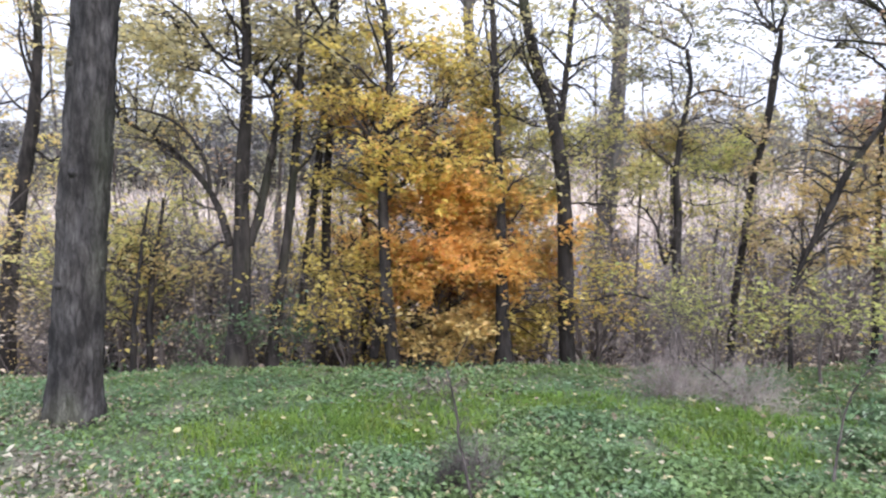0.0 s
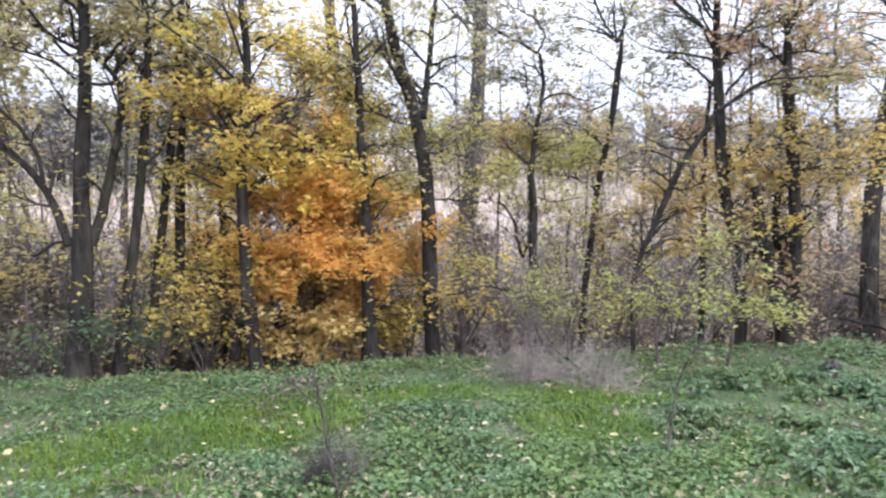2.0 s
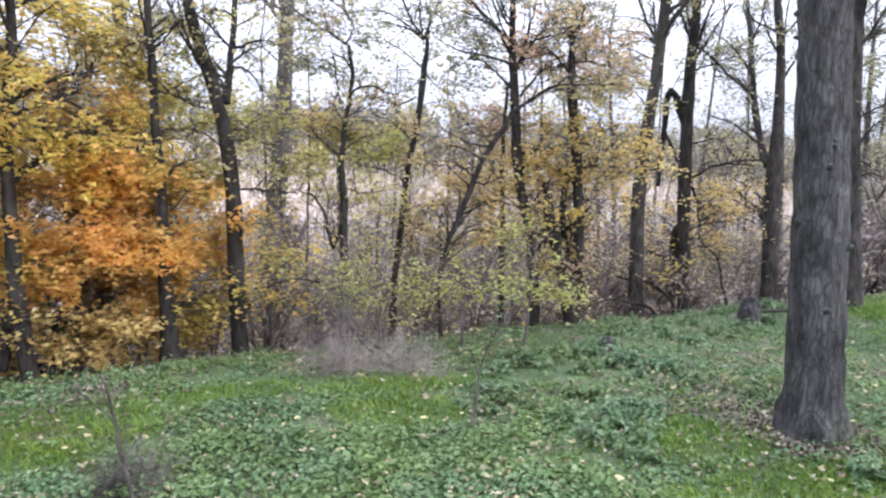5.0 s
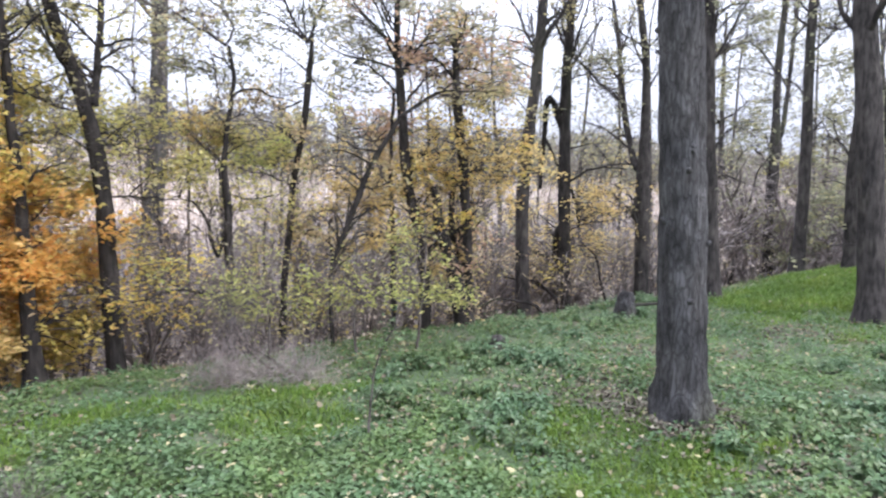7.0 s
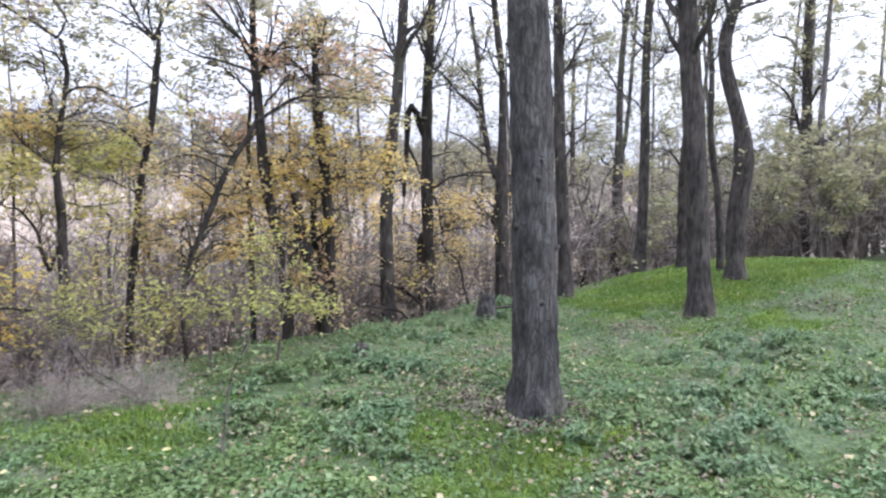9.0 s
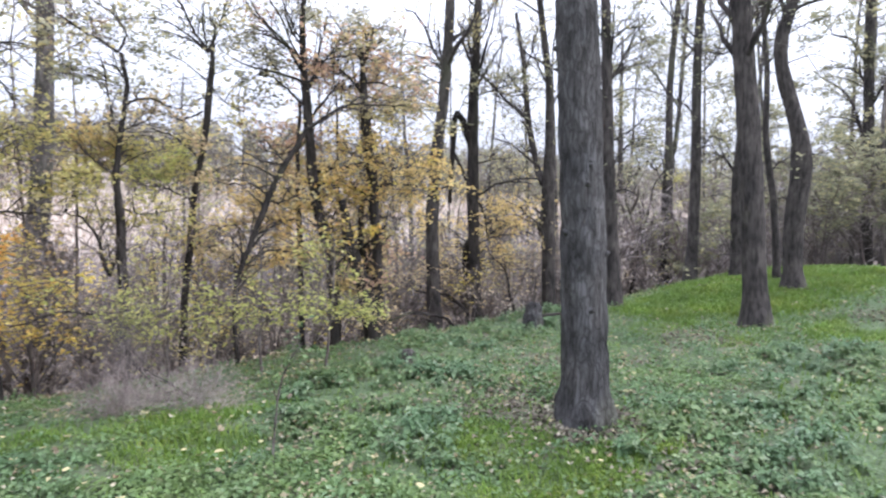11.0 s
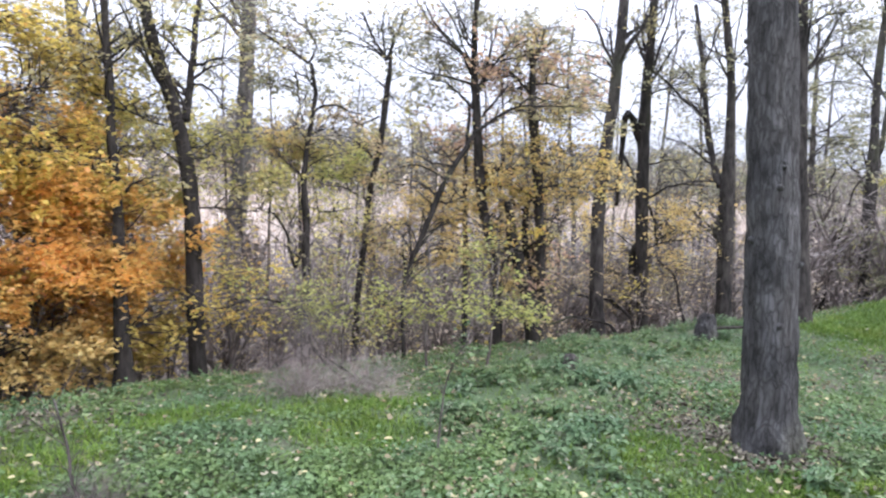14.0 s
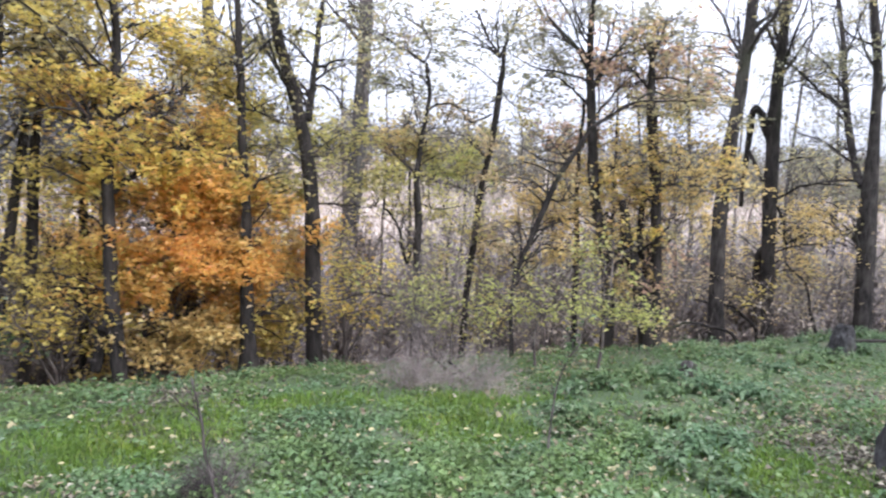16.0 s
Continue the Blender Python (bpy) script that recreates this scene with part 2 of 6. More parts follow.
FALLEN = leaf_material("fallen_leaf", [(0.0, (0.15, 0.12, 0.085)), (0.35, (0.23, 0.195, 0.12)), (0.65, (0.34, 0.30, 0.165)), (0.9, (0.34, 0.31, 0.24)), (1.0, (0.24, 0.17, 0.105))], 0.1)
FALLEN_PALE = leaf_material("pale_maple_leaf", [(0.0, (0.34, 0.29, 0.16)), (0.5, (0.45, 0.40, 0.21)), (1.0, (0.42, 0.38, 0.28))], 0.15)
LITTER = leaf_material("leaf_litter", [(0.0, (0.19, 0.145, 0.11)), (0.5, (0.34, 0.27, 0.21)), (0.85, (0.47, 0.39, 0.31)), (1.0, (0.58, 0.51, 0.42))], 0.0, 0.8)
# darker, greyer litter for the bare patches of the bank
LITTER_DARK = leaf_material("dark_litter", [(0.0, (0.07, 0.06, 0.045)), (0.5, (0.13, 0.112, 0.085)), (0.85, (0.20, 0.175, 0.13)), (1.0, (0.33, 0.30, 0.23))], 0.0, 0.8)
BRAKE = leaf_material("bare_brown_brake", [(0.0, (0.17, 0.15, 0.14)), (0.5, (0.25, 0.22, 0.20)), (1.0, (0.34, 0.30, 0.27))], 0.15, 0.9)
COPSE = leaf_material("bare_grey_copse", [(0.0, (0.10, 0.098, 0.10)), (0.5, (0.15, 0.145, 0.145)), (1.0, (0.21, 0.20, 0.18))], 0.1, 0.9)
REED = leaf_material("dry_reed", [(0.0, (0.37, 0.30, 0.25)), (0.5, (0.57, 0.49, 0.43)), (1.0, (0.72, 0.64, 0.58))], 0.25, 0.8)
WOODS_FAR = leaf_material("far_foliage", [(0.0, (0.18, 0.167, 0.155)), (0.4, (0.25, 0.232, 0.205)), (0.7, (0.31, 0.285, 0.22)), (0.9, (0.38, 0.33, 0.21)), (1.0, (0.28, 0.28, 0.20))], 0.2)
GROUND = ground_material()


# ---------------------------------------------------------------- shapes
def unit(v):
    return v / np.maximum(np.linalg.norm(v, axis=-1, keepdims=True), 1e-9)


def mesh_from(name, verts, faces, smooth=True):
    """A mesh from an array of corners and arrays of equal-sided faces."""
    me = bpy.data.meshes.new(name)
    faces = [f for f in faces if len(f)]
    loops = np.concatenate([f.ravel() for f in faces]).astype(np.int32)
    sizes = np.concatenate([np.full(len(f), f.shape[1]) for f in faces])
    me.vertices.add(len(verts))
    me.vertices.foreach_set("co", np.asarray(verts, np.float32).ravel())
    me.loops.add(len(loops))
    me.loops.foreach_set("vertex_index", loops)
    me.polygons.add(len(sizes))
    me.polygons.foreach_set("loop_start", np.concatenate([[0], np.cumsum(sizes)[:-1]]).astype(np.int32))
    me.update(calc_edges=True)
    me.polygons.foreach_set("use_smooth", np.full(len(sizes), smooth))
    return me


def part(name, geometry, mat, parent=None, label="", smooth=True):
    me = mesh_from(name, geometry[0], geometry[1], smooth)
    me.materials.append(mat)
    ob = new(name, me)
    ob.parent = parent
    if label:
        tagged(ob, label)
    if name in ("twigwork", "foliage", "clinging_leaves"):
        tagged(ob, kind="stuff")
    return ob


def joined(*pieces):
    verts, faces, shift = [], {}, 0
    for v, fs in pieces:
        for f in fs:
            if len(f):
                faces.setdefault(f.shape[1], []).append(f + shift)
        verts.append(v)
        shift += len(v)
    return np.concatenate(verts), [np.concatenate(f) for f in faces.values()]


def tubes(P, R, sides):
    """Tapered tubes along M lines of N points each."""
    M, N = P.shape[:2]
    T = unit(np.gradient(P, axis=1))
    side = np.where(np.abs(T[..., 2:3]) > 0.9, [1.0, 0, 0], [0, 0, 1.0])
    A = unit(np.cross(T, side))
    B = np.cross(T, A)
    w = np.arange(sides) * 2 * math.pi / sides
    ring = A[:, :, None] * np.cos(w)[:, None] + B[:, :, None] * np.sin(w)[:, None]
    V = P[:, :, None] + ring * R[:, :, None, None]
    k = np.arange(M * N * sides).reshape(M, N, sides)
    nxt = np.roll(k, -1, axis=2)
    Q = np.stack([k[:, :-1], nxt[:, :-1], nxt[:, 1:], k[:, 1:]], -1).reshape(-1, 4)
    faces = [Q]
    if sides > 4:
        faces.append(k[:, -1].reshape(M, sides))
    return V.reshape(-1, 3), faces


def resample(points, n):
    """A smooth line of n points through a few."""
    p = np.asarray(points, float)
    s = np.concatenate([[0], np.cumsum(np.linalg.norm(np.diff(p, axis=0), axis=1))])
    u = np.linspace(0, s[-1], n)
    q = np.stack([np.interp(u, s, p[:, a]) for a in range(3)], 1)
    for _ in range(max(1, n // 12)):
        q[1:-1] = 0.25 * q[:-2] + 0.5 * q[1:-1] + 0.25 * q[2:]
    return q


def sprout(rng, P, R, k, lo, hi, length, spread, up, n=5, wander=0.25, thin=0.55, shrink=0.5, least=0.0015, bias=1.0, level=0.0):
    """k side branches from each of the lines P, all of n points."""
    M, N = P.shape[:2]
    i = np.repeat(np.arange(M), k)
    u = lo + (hi - lo) * rng.uniform(0, 1, len(i)) ** bias
    s = u * (N - 1.001)
    j = s.astype(int)
    f = (s - j)[:, None]
    start = P[i, j] * (1 - f) + P[i, j + 1] * f
    tan = unit(P[i, j + 1] - P[i, j])
    perp = unit(np.cross(tan, rng.normal(size=(len(i), 3))))
    a = radians(spread) * rng.uniform(0.7, 1.25, len(i))[:, None]
    d = tan * np.cos(a) + perp * np.sin(a) + np.array([0, 0, up])
    d = unit(d * [1, 1, 1 - level])
    L = rng.uniform(*length, len(i)) * (1 - shrink * u)
    steps = np.repeat(d[:, None], n - 1, 1)
    drift = np.cumsum(rng.normal(0, wander, (len(i), n - 1, 3)), 1)
    drift[..., 2] = drift[..., 2] * (1 - level) + np.linspace(0, up, n - 1)
    steps = unit(steps + drift) * (L / (n - 1))[:, None, None]
    Q = np.concatenate([start[:, None], start[:, None] + np.cumsum(steps, 1)], 1)
    r0 = (R[i, j] * thin)
    r = np.maximum(r0[:, None] * np.linspace(1, 0.25, n), least)
    return Q, r


def leaves(rng, C, size, flat=0.5, fold=0.25, broad=0.62):
    """Folded leaves at the points C; flat: how level they lie."""
    n = len(C)
    nor = rng.normal(size=(n, 3))
    nor[:, 2] = np.abs(nor[:, 2])
    nor = unit(unit(nor) * (1 - flat) + np.array([0, 0, flat]))
    a = unit(np.cross(nor, rng.normal(size=(n, 3))))
    b = np.cross(nor, a)
    s = (size * rng.uniform(0.6, 1.3, n))[:, None]
    lift = nor * s * fold * rng.uniform(0.2, 1.5, n)[:, None]
    mid = C - 0.08 * s * a
    V = np.stack([C - a * s * 0.5, mid + b * s * broad * 0.5 + lift, C + a * s * 0.5, mid - b * s * broad * 0.5 + lift], 1)
    k = np.arange(n * 4).reshape(n, 4)
    return V.reshape(-1, 3), [np.concatenate([k[:, [0, 2, 1]], k[:, [0, 3, 2]]])]


def lobed_leaves(rng, C, size, flat=0.8, curl=0.3):
    """Broad fallen leaves with six corners and curled edges."""
    n = len(C)
    nor = unit(rng.normal(size=(n, 3)) * (1 - flat) + np.array([0, 0, flat]))
    a = unit(np.cross(nor, rng.normal(size=(n, 3))))
    b = np.cross(nor, a)
    s = (size * rng.uniform(0.5, 1.3, n))[:, None]
    V = []
    for k in range(7):
        w = k * 2 * math.pi / 7
        r = s * (0.5 if k % 2 else 0.36) * rng.uniform(0.75, 1.15, (n, 1))
        V.append(C + a * r * math.cos(w) + b * r * 0.85 * math.sin(w) + nor * s * curl * rng.uniform(-0.4, 1, (n, 1)))
    V.append(C)
    k = np.arange(n * 8).reshape(n, 8)
    tri = [k[:, [7, j, (j + 1) % 7]] for j in range(7)]
    return np.stack(V, 1).reshape(-1, 3), [np.concatenate(tri)]


def points_on(rng, P, k, jitter, lo=0.2):
    M, N = P.shape[:2]
    i = np.repeat(np.arange(M), k)
    s = rng.uniform(lo, 1, len(i)) * (N - 1.001)
    j = s.astype(int)
    f = (s - j)[:, None]
    return P[i, j] * (1 - f) + P[i, j + 1] * f + rng.normal(0, jitter, (len(i), 3))


def blades(rng, base, height, width, bend=0.5):
    """Bent blades of grass, two quads-and-a-tip each."""
    n = len(base)
    az = rng.uniform(0, 2 * math.pi, n)
    d = np.stack([np.cos(az), np.sin(az), 0 * az], 1)
    w = np.stack([-np.sin(az), np.cos(az), 0 * az], 1)
    h = (height * rng.uniform(0.5, 1.3, n))[:, None]
    b = rng.uniform(0.2, 1, n)[:, None] * bend
    up = np.array([0, 0, 1.0])
    m1 = base + up * h * 0.55 + d * h * b * 0.3
    tip = base + up * h * (1 - 0.3 * b) + d * h * b
    hw = (width * rng.uniform(0.6, 1.2, n))[:, None] / 2
    V = np.stack([base - w * hw, base + w * hw, m1 + w * hw * 0.8, m1 - w * hw * 0.8, tip], 1)
    k = np.arange(n * 5).reshape(n, 5)
    return V.reshape(-1, 3), [k[:, :4], k[:, [3, 2, 4]]]


# ---------------------------------------------------------------- lie of the land
def lumps(x, y):
    return (0.05 * np.sin(1.3 * x + 0.7 * y) * np.sin(0.9 * y - 0.5 * x + 1)
            + 0.025 * np.sin(3.1 * x + 2) * np.sin(2.7 * y + 0.6 * x))


def height(x, y):
    """A level bank that breaks off to a wooded slope, a valley of reeds and a hill beyond."""
    x, y = np.asarray(x, float), np.asarray(y, float)
    edge = 6.1 + 0.2 * np.sin(x * 0.45 + 1) - 0.22 * np.clip(x - 9, 0, 40)
    d = y - edge
    drop = 3.4 * np.tanh(0.42 * (np.sqrt(d * d + 0.5) + d) / 2 / 3.4)
    mound = 0.40 * np.exp(-((x - 14) ** 2) / 11) / (1 + np.exp(np.clip((y - 5.3) / 0.6, -40, 40)))
    rise = 0.072 * np.clip(y - 28, 0, 72) + 0.17 * np.clip(y - 100, 0, 80)
    near = 1 / (1 + ((x - 3) ** 2 + y * y) / 900)
    return mound - drop + rise + lumps(x, y) * near


def on_ground(xy, lift=0.0):
    return np.column_stack([xy, height(xy[:, 0], xy[:, 1]) + lift])


def spread_lines(near_a, near_b, step, far, growth=1.16):
    out = list(np.arange(near_a, near_b + step, step))
    s, v = step, out[-1]
    while v < far:
        s *= growth
        v += s
        out.append(v)
    s, v, low = step, near_a, []
    while v > -far:
        s *= growth
        v -= s
        low.append(v)
    return np.array(low[::-1] + out)


gx, gy = spread_lines(-9, 19, 0.2, 2500), spread_lines(0.5, 11, 0.16, 2500)
GX, GY = np.meshgrid(gx, gy)
cells = np.arange(GX.size).reshape(GX.shape)
quads = np.stack([cells[:-1, :-1], cells[:-1, 1:], cells[1:, 1:], cells[1:, :-1]], -1).reshape(-1, 4)
ground = part("ground", (np.column_stack([GX.ravel(), GY.ravel(), height(GX.ravel(), GY.ravel())]), [quads]), GROUND)
tagged(ground, "mossy earth bank falling to a slope of brown leaf litter", "ground", kind="structure")


# ---------------------------------------------------------------- trees
def rough_trunk(rng, spine, radii, flare):
    """A thick trunk with furrowed bark plates and a root flare."""
    n, sides = len(spine), 72
    V, faces = tubes(spine[None], radii[None], sides)
    V = V.reshape(n, sides, 3)
    w = np.arange(sides) * 2 * math.pi / sides
    z = np.maximum(spine[:, 2] - spine[0, 2] - 0.13, 0)[:, None]
    wav = np.zeros((n, sides))
    for k in range(9):
        f, ph, q = rng.integers(7, 26), rng.uniform(0, 6.28), rng.uniform(2.0, 8.0)
        wav += np.sin(f * w + ph + 1.1 * np.sin(q * z + k)) * np.sin(q * 2.1 * z + ph * 2 + rng.integers(1, 4) * w) / 9
    ridge = np.abs(wav) ** 0.7 * 0.3 - 0.07
    lobes = 1 + 0.6 * flare * np.exp(-z / 0.12) * (1 + 0.5 * np.sin(5 * w + 1) + 0.3 * np.sin(8 * w)) \
        + 0.45 * flare * np.exp(-z / 0.5)
    knobs = 1 + 0.3 * np.sin(7 * w + 22 * z) * np.sin(4 * w - 31 * z + 1) + 0.2 * np.sin(13 * w + 40 * z)
    lobes = lobes + flare * 0.85 / (1 + np.exp((z - 0.17 - 0.05 * np.sin(4 * w)) / 0.014)) * knobs
    axis = spine[:, None]
    V = axis + (V - axis) * (lobes + ridge + 0.04 * np.sin(3 * w + z))[..., None]
    return V.reshape(-1, 3), faces


def tree(x, y, bends, r0, label, foliage=LEAF_YELLOW, bark=BARK_DARK, top=9.5, limbs=9, first=0.3, reach=1.7, leaf_n=9,
         leaf=0.064, near=0.0, seed=0, twig_n=5, r_end=0.25, up=0.35, limb_r=0.26):
    """A tree of the background. bends: height over the ground and the trunk's shift there."""
    rng = np.random.default_rng(1000 + seed)
    g = float(height(x, y))
    r0 = r0 * 0.84
    root = new("tree")
    root.location = (x, y, g)
    tagged(root, label, "tree", group="trees of the wood")
    pts = [(0, 0, -0.15)] + [(dx, dy, z) for z, dx, dy in bends if z > 0.05]
    a, b = np.array(pts[-2], float), np.array(pts[-1], float)
    if top > b[2] + 0.5:
        lean = (b - a) / max(b[2] - a[2], 0.2) * 0.6
        for f in (0.4, 0.7, 1.0):
            h = b[2] + (top - b[2]) * f
            pts.append((b[0] + lean[0] * (h - b[2]) + rng.normal(0, 0.12), b[1] + lean[1] * (h - b[2]) + rng.normal(0, 0.12), h))
    n = 150 if near else 34
    spine = resample(pts, n)
    if not near:
        spine[3:] += np.cumsum(rng.normal(0, 0.006, (n - 3, 3)), 0) * [1, 1, 0]
    h = (spine[:, 2] + 0.15) / (spine[-1, 2] + 0.15)
    radii = r0 * ((1 - h) * (1 - r_end) + r_end)
    if near:
        part("trunk", rough_trunk(rng, spine, radii, near), bark, root)
        # scars of shed branches: short ragged collars
        for z, w in zip(rng.uniform(0.35, 3.4, 16), rng.uniform(0, 2 * math.pi, 16)):
            i = int(np.searchsorted(spine[:, 2], z))
            out = np.array([math.cos(w), math.sin(w), rng.uniform(-0.1, 0.4)])
            size = rng.uniform(0.012, 0.026)
            line = spine[i] + out * radii[i] * np.array([0.8, 0.98, 1.08, 1.16])[:, None]
            part("knot", tubes(line[None], size * np.array([[1.7, 1.35, 1.0, 0.5]]), 9), bark, root)
    else:
        flare = 1 + 0.45 * np.exp(-(spine[:, 2] + 0.1) / 0.15)
        knots = 1 + 0.05 * rng.normal(size=n)
        part("trunk", tubes(spine[None], (radii * flare * knots)[None], 14 if r0 > 0.06 else 8), bark, root)
    S = spine[None]
    L1, r1 = sprout(rng, S, radii[None], limbs, first, 0.97, (reach * 0.6, reach * 1.3), 58, up, 9, 0.24, limb_r, 0.45, bias=1.7)
    for q, rr in zip(L1, r1):
        part("limb", tubes(q[None], rr[None], 6 if r0 > 0.06 else 4), bark, root)
    L2, r2 = sprout(rng, L1, r1, 7, 0.28, 1.0, (reach * 0.25, reach * 0.6), 48, up * 0.6, 5, 0.2, 0.5, 0.4, 0.003)
    L3, r3 = sprout(rng, L2, r2, twig_n, 0.2, 1.0, (0.15, 0.5), 45, 0.15, 2, 0.25, 0.6, 0.3, 0.002)
    part("twigwork", joined(tubes(L2, r2, 3), tubes(L3, r3, 3)), TWIG_BROWN if bark not in (BARK_GREY, TWIG_MID) else bark, root)
    C = points_on(rng, L3, leaf_n, 0.07)
    part("foliage", leaves(rng, C[noise_keep(C, rng, 0.62)], leaf), foliage, root, smooth=False)
    return root


def noise_keep(C, rng, share):
    """Leaves hang in uneven clumps with gaps between."""
    v = (np.sin(C[:, 0] * 6.1 + 1.7 * np.sin(C[:, 2] * 4.3)) + np.sin(C[:, 1] * 5.3 + 1.3 * np.sin(C[:, 0] * 4.9))
         + 1.4 * np.sin(C[:, 2] * 8.7 + 1.5 * np.sin(C[:, 1] * 3.1) + 1.2 * np.sin(C[:, 0] * 2.7))) / 3
    return v + rng.normal(0, 0.2, len(C)) < np.quantile(v, share * 0.82)


class Tree:
    """A tree grown round a given trunk, limbs that show singly and masses of foliage.
    bends: height over the ground, the trunk's shift there and its radius."""

    def __init__(self, x, y, bends, label, bark=BARK_DARK, top=0.0, ivy=0, ivy_leaf=LEAF_YELLOW, seed=0, leaf=0.064, leaf_n=3.2, spare=LEAF_DULL, name="tree"):
        self.rng = rng = np.random.default_rng(1000 + seed)
        self.bark, self.leaf, self.leaf_n, self.spare = bark, leaf, leaf_n, spare
        self.root = new(name)
        self.root.location = (x, y, float(height(x, y)))
        tagged(self.root, label, "tree", group="trees of the wood")
        rows = [(0.0, bends[0][1], bends[0][2], bends[0][3] * 1.08)] + [b for b in bends if b[0] > 0.05]
        P = [(0, 0, -0.2)] + [(b[1], b[2], b[0]) for b in rows]
        R = [rows[0][3] * 1.1] + [b[3] for b in rows]
        seen = P[-1][2]
        if top > seen + 0.5:
            a, b = np.array(P[-3]), np.array(P[-1])
            lean = (b - a) / max(b[2] - a[2], 0.2) * 0.5
            for f in (0.35, 0.7, 1.0):
                h = (top - seen) * f
                P.append((b[0] + lean[0] * h + rng.normal(0, 0.1), b[1] + lean[1] * h + rng.normal(0, 0.1), seen + h))
                R.append(rows[-1][3] * (1 - 0.75 * f))
        n = 44
        spine = resample(P, n)
        z0 = np.asarray(P)[:, 2]
        radii = np.interp(spine[:, 2], z0, R) * (1 + 0.035 * rng.normal(size=n))
        spine[3:] += np.cumsum(rng.normal(0, 0.004, (n - 3, 3)), 0) * [1, 1, 0]
        radii = radii * (1 + 0.3 * np.exp(-(spine[:, 2] + 0.1) / 0.14))
        part("trunk", tubes(spine[None], radii[None], 16 if R[0] > 0.05 else 9), bark, self.root)
        self.bones, self.stout = [spine[spine[:, 2] > 0.5]], [radii[spine[:, 2] > 0.5]]
        self.lines, self.rads, self.twigs, self.leaves = [], [], [], {}
        if ivy:
            hi = min(2.6, seen)
            z = rng.uniform(0.05, hi, ivy)
            C = np.column_stack([np.interp(z, spine[:, 2], spine[:, k]) for k in range(3)])
            r = np.interp(z, spine[:, 2], radii)
            C += unit(rng.normal(size=(ivy, 3)) * [1, 1, 0.2]) * (r * rng.uniform(1.0, 2.0, ivy) + rng.exponential(0.05, ivy))[:, None]
            clump = np.sin(C[:, 2] * 9 + seed) + np.sin(C[:, 2] * 3.7 + 2 * seed) + rng.normal(0, 0.5, ivy)
            part("clinging_leaves", leaves(rng, C[clump > -0.4], 0.06, 0.45), ivy_leaf, self.root, smooth=False)
        self.high = spine[-1, 2] > seen + 0.4 and (spine, radii, seen)

    def limb(self, points, r0, r1, bare=False):
        q = resample(points, 18)
        q[2:] += np.cumsum(self.rng.normal(0, 0.006, (16, 3)), 0)
        rr = np.linspace(r0, r1, 18) * (1 + 0.06 * self.rng.normal(size=18))
        part("limb", tubes(q[None], rr[None], 9), self.bark, self.root)
        self.bones.append(q)
        self.stout.append(rr)
        if not bare:
            self.lines.append(q)
            self.rads.append(rr)

    def crown(self, x, y, z, wide, tall, n, foliage, loose=1.0):
        """Foliage round one place: branches that reach into it from the tree, ending in level sprays."""
        rng = self.rng
        aim = np.array([x, y, z]) + np.clip(rng.normal(size=(n, 3)), -1.9, 1.9) * [wide * 0.6 * loose, wide * 0.55 * loose, tall * 0.62 * loose]
        S, R = np.concatenate(self.bones), np.concatenate(self.stout)
        far = np.linalg.norm(aim[:, None] - S[None], axis=2)
        cost = far + 1.3 * np.maximum(0, S[None, :, 2] - aim[:, 2:] + 0.12) + rng.normal(0, 0.1, far.shape)
        pick = cost.argmin(1)
        a, L = S[pick], np.linalg.norm(aim - S[pick], axis=1)
        s = np.linspace(0, 1, 10)[None, :, None]
        P = a[:, None] * (1 - s) + aim[:, None] * s
        sway = np.cumsum(rng.normal(0, 0.03, P.shape), 1) * L[:, None, None]
        P = P + sway * s + np.array([0, 0, 1.0]) * (np.sin(s * math.pi) * 0.14 * L[:, None, None])
        r0 = np.minimum(R[pick] * 0.75, 0.004 + 0.008 * L)
        r = np.maximum(r0[:, None] * np.linspace(1, 0.25, 10), 0.002)
        for q, rr in zip(P, r):
            part("limb", tubes(q[None], rr[None], 4), self.bark, self.root)
        span = min(wide, 0.7)
        L2, r2 = sprout(rng, P, r, 6, 0.35, 1.0, (span * 0.35, span * 0.85), 55, 0.05, 4, 0.18, 0.6, 0.3, 0.0018, level=0.55)
        L3, r3 = sprout(rng, L2, r2, 4, 0.15, 1.0, (0.1, 0.32), 45, 0.0, 2, 0.2, 0.6, 0.3, 0.0013, level=0.65)
        self.twigs += [tubes(L2, r2, 3), tubes(L3, r3, 3)]
        C = points_on(rng, L3, math.ceil(self.leaf_n), 0.04, 0.1)
        C = C[rng.uniform(0, 1, len(C)) < self.leaf_n / math.ceil(self.leaf_n)]
        self.leaves.setdefault(foliage, []).append(C[noise_keep(C, rng, 0.85)])

    def grow(self):
        rng = self.rng
        if self.lines:
            A, rA = np.array(self.lines), np.array(self.rads)
            L2, r2 = sprout(rng, A, rA, 9, 0.12, 1.0, (0.25, 0.8), 50, 0.12, 6, 0.17, 0.5, 0.3, 0.002)
            L3, r3 = sprout(rng, L2, r2, 5, 0.2, 1.0, (0.1, 0.4), 45, 0.1, 3, 0.2, 0.6, 0.3, 0.0014)
            self.twigs += [tubes(L2, r2, 3), tubes(L3, r3, 3)]
            C = points_on(rng, L3, 2, 0.04)
            self.leaves.setdefault(self.spare, []).append(C[noise_keep(C, rng, 0.5)])
